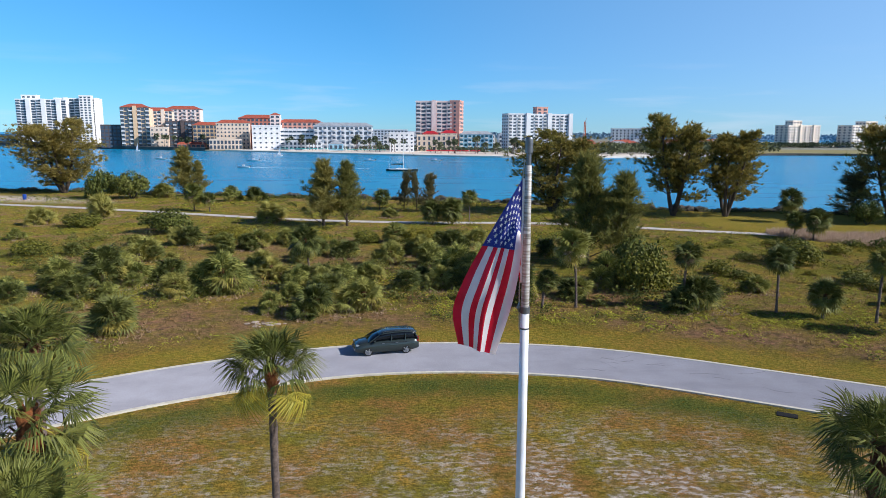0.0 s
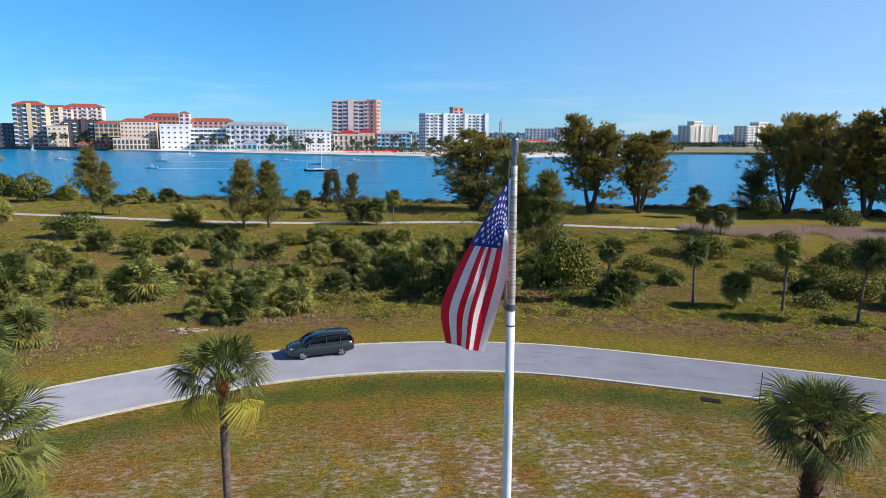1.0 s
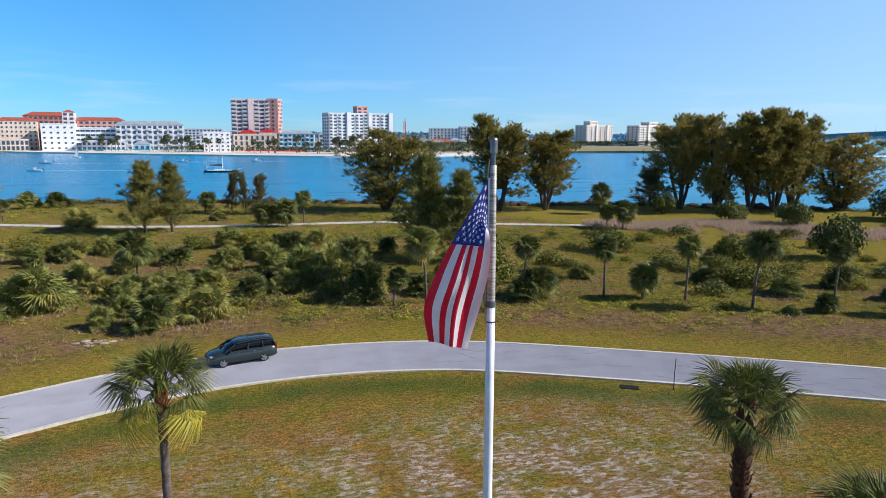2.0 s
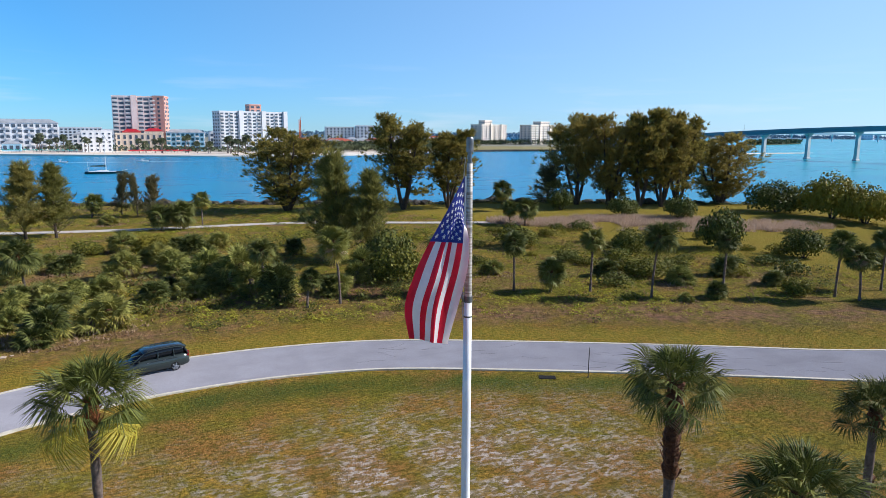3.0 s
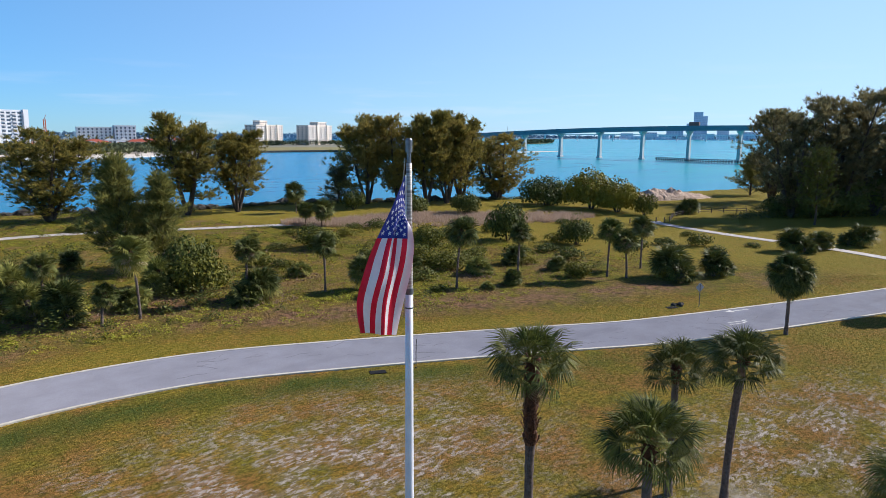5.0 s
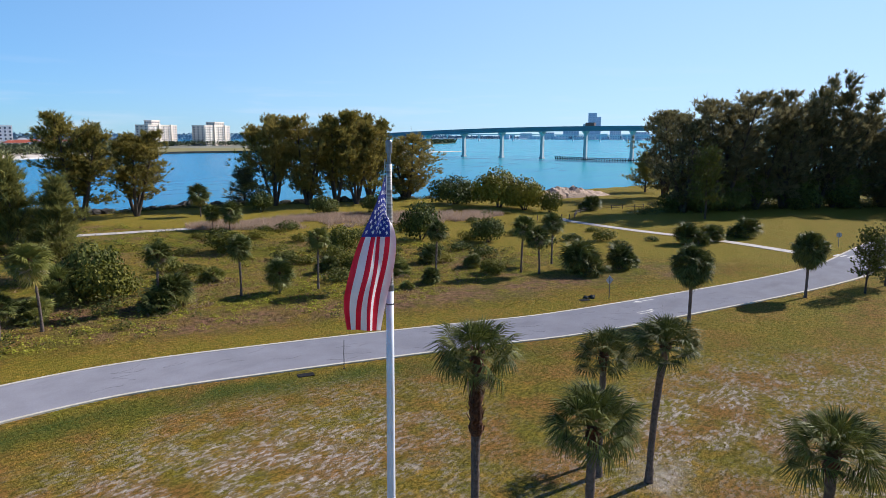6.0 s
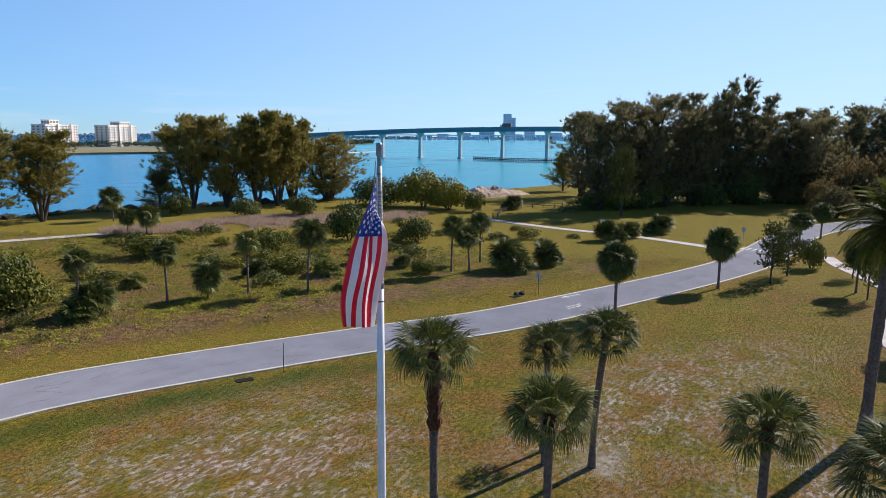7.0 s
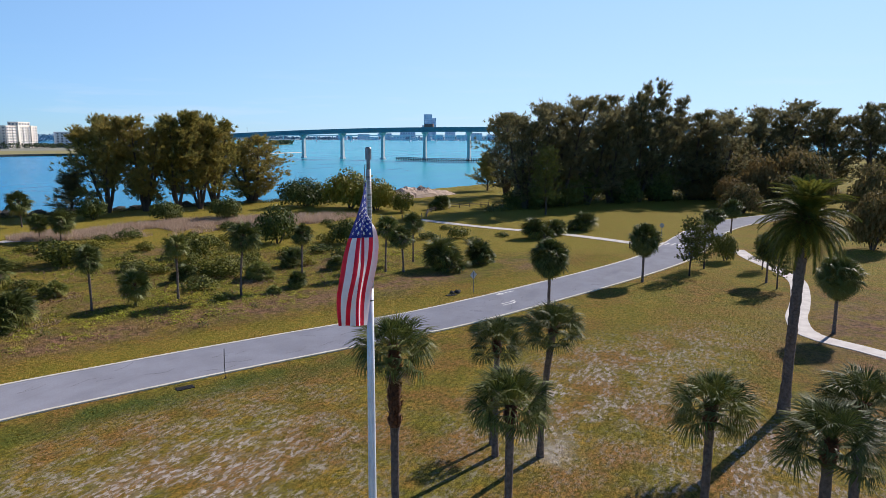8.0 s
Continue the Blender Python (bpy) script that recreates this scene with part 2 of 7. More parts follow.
# water
k = Mat("bay_water", 0.22)
far = k.node("SeparateXYZ")
k.join(k.pos(), far.inputs[0])
east = k.node("MapRange", **{"From Min": -60.0, "From Max": 250.0})
lee = k.node("Math")
lee.operation = "MULTIPLY_ADD"
lee.inputs[1].default_value = -0.8
k.join(far.outputs[1], lee.inputs[0])
k.join(far.outputs[0], lee.inputs[2])
k.join(lee.outputs[0], east.inputs["Value"])
wc = k.mix(east.outputs[0], rgb("0e88b8"), rgb("24aab6"))
wc = k.mix(k.mul(k.noise(0.012, 5, 0.4, 0.62, (1, 3.2, 1)), 0.45), wc, rgb("1890b4"))
wc = k.mix(k.mul(k.noise(0.05, 4, 0.55, 0.75, (0.6, 3.0, 1)), 0.3), wc, rgb("066694"))
k.base(wc)
k.b.inputs["IOR"].default_value = 1.33
k.b.inputs["Specular IOR Level"].default_value = 0.2
k.bump(k.noise(0.9, 5, 0.2, 0.8, (1, 1.8, 1)), 0.5, 0.22)
M["water"] = k.m

# park ground: lawn, scrub, dry grass and sand, by zones that the terrain carries
k = Mat("park_ground", 0.95)
k.b.inputs["Diffuse Roughness"].default_value = 0.3
k.b.inputs["Specular IOR Level"].default_value = 0.1
fine, mid = k.noise(5.5, 8, 0.42, 0.60, rough=0.80), k.noise(0.9, 5, 0.36, 0.64)
blotch = k.noise(2.2, 8, 0.47, 0.55, (1, 1.7, 1), rough=0.78)
lawn = k.mix(mid, rgb("d4a846"), rgb("9c9236"))
lawn = k.mix(k.mul(k.noise(0.17, 5, 0.44, 0.56), 0.75), lawn, rgb("c08650"))
lawn = k.mix(k.mul(k.noise(0.3, 5, 0.46, 0.60), 0.6), lawn, rgb("8e942e"))
lawn = k.mix(k.mul(blotch, 0.72), lawn, rgb("5c5c22"))
lawn = k.mix(k.mul(fine, 0.62), lawn, rgb("54461a"))
scrub = k.mix(mid, rgb("c6a64c"), rgb("9a8a38"))
scrub = k.mix(k.mul(k.noise(0.11, 5, 0.50, 0.62), 0.8), scrub, rgb("b08a6a"))
scrub = k.mix(k.noise(0.2, 5, 0.44, 0.56), scrub, k.mix(mid, rgb("aaa03c"), rgb("7e822a")))
scrub = k.mix(k.mul(blotch, 0.5), scrub, rgb("524c22"))
scrub = k.mix(k.mul(fine, 0.68), scrub, rgb("3e3616"))
ground_c = k.mix(k.attr("scrub"), lawn, scrub)
ground_c = k.mix(k.attr("lush"), ground_c, k.mix(fine, rgb("6a7632"), rgb("38481a")))
ground_c = k.mix(k.attr("mown"), ground_c, k.mix(blotch, k.mix(fine, rgb("bea446"), rgb("86762a")), rgb("8a862e")))
dry_c = k.mix(k.noise(1.6, 6, 0.4, 0.6), rgb("a0785e"), rgb("6a5440"))
ground_c = k.mix(k.mul(k.attr("dry"), k.noise(0.45, 5, 0.3, 0.6)), ground_c, dry_c)
sand_c = k.mix(k.noise(2.5, 5), rgb("e6dcd2"), rgb("b4a292"))
sandy = k.mul(k.attr("sand"), k.mul(k.noise(0.45, 5, 0.40, 0.54), k.noise(1.5, 8, 0.51, 0.545, (1, 1.9, 1), rough=0.74)))
worn = k.mul(k.mul(k.attr("sand"), k.noise(0.45, 5, 0.40, 0.56)), 0.40)
ground_c = k.mix(k.mul(worn, k.noise(1.3, 6, 0.40, 0.58)), ground_c, rgb("b09a88"))
ground_c = k.mix(sandy, ground_c, sand_c)
ground_c = k.mix(k.attr("bare"), ground_c, sand_c)
k.base(ground_c)
k.bump(fine, 0.8, 0.07)
M["ground"] = k.m

# pale old asphalt
k = Mat("old_asphalt", 0.9)
k.b.inputs["Diffuse Roughness"].default_value = 0.6
rc = k.mix(k.noise(0.35, 5), rgb("a9a9b3"), rgb("9b9ba4"))
rc = k.mix(k.mul(k.noise(14.0, 3, 0.3, 0.7), 0.4), rc, rgb("84807e"))
rc = k.mix(k.mul(k.noise(0.12, 4, 0.55, 0.7, (1, 3, 1)), 0.5), rc, rgb("87868c"))
k.base(rc)
k.bump(k.noise(22.0, 3, 0.2, 0.8), 0.3, 0.02)
M["asphalt"] = k.m

# upper pole: grey with many worn bands
k = Mat("weathered_pole", 0.55, 0.3)
bands = k.node("TexNoise", Scale=9.0, Detail=5.0)
mp = k.node("Mapping", Scale=(0.3, 0.3, 4.5))
k.join(k.pos(), mp.inputs[0])
k.join(mp.outputs[0], bands.inputs["Vector"])
rr = k.node("MapRange", **{"From Min": 0.42, "From Max": 0.58})
k.join(bands.outputs["Fac"], rr.inputs["Value"])
k.base(k.mix(rr.outputs[0], rgb("c8c6c2"), k.mix(k.noise(3.0), rgb("8a857e"), rgb("aca498"))))
k.bump(rr.outputs[0], 0.3, 0.01)
M["pole_worn"] = k.m


# ---- builders ----
def mesh_of(name, verts, faces, mats, smooth=False, which=None):
    me = bpy.data.meshes.new(name)
    me.from_pydata([tuple(v) for v in verts], [], [tuple(f) for f in faces])
    for m in (mats if isinstance(mats, (list, tuple)) else [mats]):
        me.materials.append(m)
    if which is not None:
        me.polygons.foreach_set("material_index", np.asarray(which, dtype=np.int32))
    if smooth:
        me.polygons.foreach_set("use_smooth", np.ones(len(me.polygons), dtype=bool))
    me.update()
    return me


def put(name, me, parent=None, m=None, label=""):
    ob = new(name, me)
    if parent:
        ob.parent = parent
    if m is not None:
        ob.matrix_basis = m
    if label:
        ob["label"] = label
    return ob


def part(name, bm, material, parent, label="", smooth=False):
    me = bpy.data.meshes.new(name)
    bm.to_mesh(me)
    bm.free()
    me.materials.append(material)
    if smooth:
        me.polygons.foreach_set("use_smooth", np.ones(len(me.polygons), dtype=bool))
    return put(name, me, parent, None, label)


def bm_box(sx, sy, sz, at=(0, 0, 0), bevel=0.0, bm=None):
    """A box whose base centre lies at a place."""
    bm = bm or bmesh.new()
    got = bmesh.ops.create_cube(bm, size=1.0, matrix=Matrix.Translation((at[0], at[1], at[2] + sz / 2)) @ Matrix.Diagonal((sx, sy, sz, 1)))
    if bevel:
        es = list({e for v in got["verts"] for e in v.link_edges})
        bmesh.ops.bevel(bm, geom=es, offset=bevel, segments=2, affect="EDGES", profile=0.6)
    return bm


def bm_rod(a, b, r1, r2, n=8, bm=None):
    """A tapered rod from a to b."""
    bm = bm or bmesh.new()
    a, b = Vector(a), Vector(b)
    q = (b - a).to_track_quat("Z", "Y").to_matrix().to_4x4()
    bmesh.ops.create_cone(bm, cap_ends=True, segments=n, radius1=r1, radius2=r2, depth=(b - a).length,
                          matrix=Matrix.Translation((a + b) / 2) @ q)
    return bm


def tube(points, radii, n=7):
    """Vertices and faces of a tube along points."""
    vs, fs = [], []
    pts = [Vector(p) for p in points]
    for i, p in enumerate(pts):
        d = (pts[min(i + 1, len(pts) - 1)] - pts[max(i - 1, 0)]).normalized()
        u = d.orthogonal().normalized() if abs(d.z) < 0.95 else Vector((1, 0, 0))
        u = (u - d * u.dot(d)).normalized()
        v = d.cross(u)
        for j in range(n):
            a = 2 * math.pi * j / n
            vs.append(p + (u * math.cos(a) + v * math.sin(a)) * radii[i])
    for i in range(len(pts) - 1):
        for j in range(n):
            a, b = i * n + j, i * n + (j + 1) % n
            fs.append((a, b, b + n, a + n))
    fs.append(tuple(range(len(vs) - n, len(vs))))
    return vs, fs


def merge(lists):
    vs, fs = [], []
    for v, f in lists:
        o = len(vs)
        vs += list(v)
        fs += [tuple(i + o for i in q) for q in f]
    return vs, fs


def empty(name, m, label, category, group="", kind=""):
    ob = new(name)
    ob.matrix_basis = m
    return tagged(ob, label, category, group, kind)


def smoothstep(a, b, x):
    t = np.clip((x - a) / (b - a), 0, 1)
    return t * t * (3 - 2 * t)


def polyline_distance(px, py, pts):
    """Distance to a polyline, the side (+ left of its run) and the way along it."""
    best = np.full(px.shape, 1e9)
    side, along = np.zeros(px.shape), np.zeros(px.shape)
    s0 = 0.0
    for (x0, y0), (x1, y1) in zip(pts[:-1], pts[1:]):
        dx, dy = x1 - x0, y1 - y0
        ln = math.hypot(dx, dy)
        t = np.clip(((px - x0) * dx + (py - y0) * dy) / ln ** 2, 0, 1)
        d = np.hypot(px - x0 - t * dx, py - y0 - t * dy)
        near = d < best
        best = np.where(near, d, best)
        side = np.where(near, np.sign(dx * (py - y0) - dy * (px - x0)), side)
        along = np.where(near, s0 + t * ln, along)
        s0 += ln
    return best, side, along


def spline(pts, step=1.5):
    """A smooth line through points, at even steps."""
    p = np.array([pts[0]] + list(pts) + [pts[-1]], dtype=float)
    out = []
    for i in range(1, len(p) - 2):
        n = max(2, int(np.hypot(*(p[i + 1] - p[i])) / step))
        for j in range(n):
            t = j / n
            out.append(0.5 * (2 * p[i] + (p[i + 1] - p[i - 1]) * t + (2 * p[i - 1] - 5 * p[i] + 4 * p[i + 1] - p[i + 2]) * t * t
                              + (3 * p[i] - p[i - 1] - 3 * p[i + 1] + p[i + 2]) * t ** 3))
    out.append(p[-2])
    return np.array(out)


def ribbon(line, left, right, z, thick):
    """A flat strip with thickness along a line, from left to right offsets."""
    d = np.gradient(line, axis=0)
    d /= np.hypot(d[:, 0], d[:, 1])[:, None]
    nrm = np.stack((-d[:, 1], d[:, 0]), 1)
    a, b = line + nrm * left, line + nrm * right
    n = len(line)
    vs = [(x, y, z) for x, y in a] + [(x, y, z) for x, y in b] + [(x, y, z - thick) for x, y in a] + [(x, y, z - thick) for x, y in b]
    fs = []
    for i in range(n - 1):
        fs += [(i, i + n, i + n + 1, i + 1), (i, i + 1, i + 2 * n + 1, i + 2 * n), (i + n, i + 3 * n, i + 3 * n + 1, i + n + 1)]
    return vs, fs


# ---- ground, shore, road, paths ----
ROAD_NEAR = [(-62, -14), (-50, 8), (-38, 25), (-28, 35.3), (-20.6, 40.6), (-14.7, 43.9), (-6.8, 47.1), (0.5, 48.0), (7.1, 47.5), (13.1, 45.9), (21.2, 41.9),
             (29, 37.7), (37.1, 33.1), (45.3, 28.5), (60, 22.6), (79.1, 15.8), (94, 12.0), (112, 10.2), (128, 8.2), (144, 3), (160, -7), (180, -26), (220, -74)]
road_in = spline(ROAD_NEAR)
SHORE = [(-700, 330), (-400, 262), (-240, 226), (-131, 206), (-77, 196), (-34, 185), (16, 172.5), (57, 156), (82, 153), (110, 138), (138, 125), (182, 112), (222, 101),
         (270, 96), (340, 90), (480, 40), (700, -60)]
shore = spline(SHORE, 6.0)


DUNE_PATH = [(-190, 186), (-140, 173), (-101, 162.5), (-69, 152), (-28, 136), (-4, 131), (24, 129.3), (48, 120), (64, 113.5), (78, 104), (98, 92), (116, 70.5), (111.5, 53), (108.5, 35.5), (102.4, 23.4)]
dune_line = spline(DUNE_PATH)


def axis(*runs):
    out = []
    for a, b, step in runs:
        out += list(np.arange(a, b, step))
    return np.array(out + [runs[-1][1]])


gx = axis((-700, -140, 16), (-140, -60, 4), (-60, 110, 1.25), (110, 230, 3), (230, 700, 14))
gy = axis((-500, -60, 20), (-60, -10, 4), (-10, 80, 1.25), (80, 220, 2.5), (220, 344, 12))
GX, GY = np.meshgrid(gx, gy)
rd, rs, ra = polyline_distance(GX, GY, [tuple(p) for p in road_in[::2]])
off = rd * rs                      # positive on the far side of the road's inner edge
sd, ss, sa = polyline_distance(GX, GY, [tuple(p) for p in shore])
inland = -sd * ss                  # positive on land


def noise_field(x, y, scale, seed):
    out = np.empty(x.size)
    for i, (a, b) in enumerate(zip(x.ravel(), y.ravel())):
        out[i] = noise.fractal(Vector((a * scale + seed, b * scale - seed, seed * 0.37)), 1.0, 2.0, 3)
    return out.reshape(x.shape)


nf = noise_field(GX, GY, 0.06, 3.1)
nf2 = noise_field(GX, GY, 0.35, 8.7)
dune_gap = polyline_distance(GX, GY, [tuple(p) for p in dune_line[::3]])[0]
far_side = smoothstep(8.5, 12.5, off) * smoothstep(1.8, 5.0, dune_gap)
GZ = far_side * smoothstep(2, 14, inland) * (0.10 * nf + 0.05 * nf2) * 1.4
GZ = GZ - 0.07 * smoothstep(1.5, -0.4, np.abs(off - 3.6) - 3.6)
GZ = np.where(inland < 6, GZ * 0 - 3.4 * smoothstep(4.0, -3.0, inland) - 0.02, GZ)
GZ = np.maximum(GZ, -3.6)
ny, nx = GX.shape
idx = np.arange(nx * ny).reshape(ny, nx)
quads = np.stack((idx[:-1, :-1], idx[:-1, 1:], idx[1:, 1:], idx[1:, :-1]), -1).reshape(-1, 4)
me = mesh_of("ground", np.stack((GX, GY, GZ), -1).reshape(-1, 3).tolist(), quads.tolist(), M["ground"], True)


def blob(x, y, cx, cy, rx, ry, turn=0.0):
    c, s = math.cos(radians(turn)), math.sin(radians(turn))
    u, v = (x - cx) * c + (y - cy) * s, -(x - cx) * s + (y - cy) * c
    return np.clip(1.35 - np.hypot(u / rx, v / ry), 0, 1)


mowed_east = smoothstep(84, 92, GX + 0.35 * (GY - 30) + 3 * nf)
scrub_z = smoothstep(11.5, 14.5, off + 1.2 * nf2) * (1 - mowed_east)
lush_z = smoothstep(0.9, 1.9, -off + 0.5 * nf2) * smoothstep(5.4, 3.2, -off + 0.9 * nf2) * smoothstep(44, 30, GX) * np.clip(0.80 + 0.5 * nf2, 0, 1)
mown_z = np.maximum.reduce([0.75 * mowed_east * (off > 7.2), 0.45 * smoothstep(20, 70, GX) * (off < 0) * np.clip(0.75 + nf, 0, 1), 0.55 * smoothstep(7, 8, off) * smoothstep(12.5, 10, off + nf2)])
sand_z = np.maximum.reduce([blob(GX, GY, 9, 30, 15, 9), blob(GX, GY, 2, 18, 14, 9), 0.85 * blob(GX, GY, 34, 14, 15, 6, -10), 0.8 * blob(GX, GY, 24, 3, 12, 6),
                            0.6 * blob(GX, GY, 44, 10, 12, 5, -20), 0.8 * blob(GX, GY, -30, 76, 13, 5), 0.5 * blob(GX, GY, -10, 30, 20, 9)])
dry_z = np.maximum.reduce([blob(GX, GY, -27, 62, 12, 8), blob(GX, GY, 26, 57.5, 13, 4, -28), blob(GX, GY, 42, 50, 16, 4, -30), blob(GX, GY, 60, 42, 12, 3, -25),
                           0.8 * blob(GX, GY, -5, 62, 12, 3.5), 0.12 * blob(GX, GY, 84, 100, 26, 9, -30), blob(GX, GY, 58, -8, 18, 10), blob(GX, GY, 14, 70, 18, 6), 0.5 * blob(GX, GY, -15, 95, 30, 12)])
bare_z = np.maximum.reduce([0.9 * blob(GX, GY, -104, 176, 26, 6, -18), 0.8 * blob(GX, GY, 167, 99, 16, 5, -22), 0.7 * blob(GX, GY, 23.5, 14, 1.6, 1.2)])
for nm, z in (("scrub", scrub_z), ("lush", lush_z), ("mown", mown_z), ("sand", sand_z), ("dry", dry_z), ("bare", bare_z)):
    at = me.attributes.new(nm, "FLOAT", "POINT")
    at.data.foreach_set("value", np.clip(z, 0, 1).astype(np.float32).ravel())
ground = tagged(put("ground", me), "patchy olive lawn and scrubby dune ground with pale sand", "ground", kind="structure")


def ground_z(x, y):
    i = int(np.clip(np.searchsorted(gx, x) - 1, 0, nx - 2))
    j = int(np.clip(np.searchsorted(gy, y) - 1, 0, ny - 2))
    u, v = (x - gx[i]) / (gx[i + 1] - gx[i]), (y - gy[j]) / (gy[j + 1] - gy[j])
    return float((GZ[j, i] * (1 - u) + GZ[j, i + 1] * u) * (1 - v) + (GZ[j + 1, i] * (1 - u) + GZ[j + 1, i + 1] * u) * v)


# bay: rings of quads out to the horizon
ring = [0, 60, 130, 220, 340, 500, 800, 1300, 2200, 4600]
vs, fs = [(0, 250, -2.0)], []
for r in ring[1:]:
    vs += [(r * math.cos(a), 250 + r * math.sin(a), -2.0) for a in np.arange(48) * 2 * math.pi / 48]
for i in range(48):
    fs.append((0, 1 + i, 1 + (i + 1) % 48))
for q in range(len(ring) - 2):
    for i in range(48):
        a, b = 1 + q * 48 + i, 1 + q * 48 + (i + 1) % 48
        fs.append((a, a + 48, b + 48, b))
tagged(put("water", mesh_of("water", vs, fs, M["water"])), "turquoise bay water with small ripples", "water", kind="structure")

tagged(put("road", mesh_of("road", *ribbon(road_in, 0.28, 6.95, 0.02, 0.2), M["asphalt"])), "curving road of pale old asphalt", "road", kind="structure")
for nm, a, b in (("kerb_inner", 0.0, 0.28), ("kerb_outer", 6.95, 7.25)):
    tagged(put(nm, mesh_of(nm, *ribbon(road_in, a, b, 0.05, 0.25), M["kerb"])), "low pale concrete edging along the road", "kerb", kind="structure")

tagged(put("path_dune", mesh_of("path_dune", *ribbon(dune_line[dune_line[:, 0] < 70][:200], -1.3, 1.3, 0.06, 0.3), M["path"])), "pale sandy concrete footpath through the dunes", "path", kind="structure")
SPUR = spline([(119, 71.5), (116.4, 69), (111.5, 53), (108.7, 36), (103.6, 22.3)])
tagged(put("path_spur", mesh_of("path_spur", *ribbon(SPUR, -1.1, 1.1, 0.05, 0.3), M["path"])), "pale concrete footpath joining the road", "path", kind="structure")
LAWN_PATH = spline([(104, 6.5), (96.9, 4.6), (88.6, 1.2), (82, -0.8), (73.5, -0.9), (66, -0.4), (62.4, 0.0), (57.3, -0.3), (54.8, -1.8), (53.2, -4.4), (50, -9), (44, -20), (36, -40)])
tagged(put("path_lawn", mesh_of("path_lawn", *ribbon(LAWN_PATH, -1.0, 1.0, 0.05, 0.3), M["path"])), "winding pale concrete footpath on the lawn", "path", kind="structure")


# ---- plants ----
def frond_mesh(name, mat, seed, reach=1.0, n=20, spread=135, droop=0.22, petiole=0.5, fold=0.25, ridge=True):
    """A fan frond along +x: a stem and pointed leaflets round its end; reach is stem and blade together."""
    rnd = random.Random(seed)
    p, L = reach * petiole, reach * (1 - petiole) * 1.15
    sag = -0.10 * reach
    hub = Vector((p, 0, sag * 0.4))
    vs, fs = [], []
    w = 0.018 * reach
    vs += [Vector((0, -w * 1.6, 0)), Vector((0, w * 1.6, 0)), Vector((p * 0.55, -w, 0.03 * reach)), Vector((p * 0.55, w, 0.03 * reach)), hub + Vector((0, -w * 0.6, 0)), hub + Vector((0, w * 0.6, 0))]
    fs += [(0, 2, 3, 1), (2, 4, 5, 3)]
    for i in range(n):
        a = radians(-spread + 2 * spread * (i + 0.5) / n + rnd.uniform(-3, 3))
        ln = L * (0.72 + 0.28 * math.cos(a * 0.62)) * rnd.uniform(0.88, 1.06)
        d = Vector((math.cos(a), math.sin(a), 0))
        s = Vector((-d.y, d.x, 0))
        up = 0.10 * reach - fold * reach * abs(math.sin(a * 0.5)) * 0.55
        hw = ln * math.tan(radians(spread / n)) * 0.44
        mid_p = hub + d * ln * 0.55 + Vector((0, 0, up))
        tip = hub + d * ln * (1 - 0.10 * droop) + Vector((0, 0, up - droop * reach * rnd.uniform(0.5, 1.25)))
        o = len(vs)
        if ridge:
            vs += [hub, mid_p - s * hw, mid_p + Vector((0, 0, hw * 0.55)), mid_p + s * hw, tip]
            fs += [(o, o + 1, o + 2), (o, o + 2, o + 3), (o + 1, o + 4, o + 2), (o + 2, o + 4, o + 3)]
        else:
            vs += [hub, mid_p - s * hw, mid_p + s * hw, tip]
            fs += [(o, o + 1, o + 2), (o + 1, o + 3, o + 2)]
    return vs, fs, mat


FROND = {}
for key, mat, drp, fo in (("green", "frond", 0.14, 0.26), ("hang", "frond", 0.30, 0.40), ("dark", "frond_dark", 0.20, 0.30), ("yellow", "frond_yellow", 0.50, 0.5), ("dead", "frond_dead", 0.6, 0.9)):
    for v in range(2):
        vs, fs, m_ = frond_mesh(key, M[mat], len(key) * 3 + v, 1.0, 38, 128, drp, 0.52, fo)
        FROND[key, v] = mesh_of("frond_" + key, vs, fs, m_)


def frond_pose(at, az, el, size, roll=0.0):
    return Matrix.Translation(at) @ Euler((0, 0, az)).to_matrix().to_4x4() @ Euler((roll, -el, 0)).to_matrix().to_4x4() @ Matrix.Scale(size, 4)


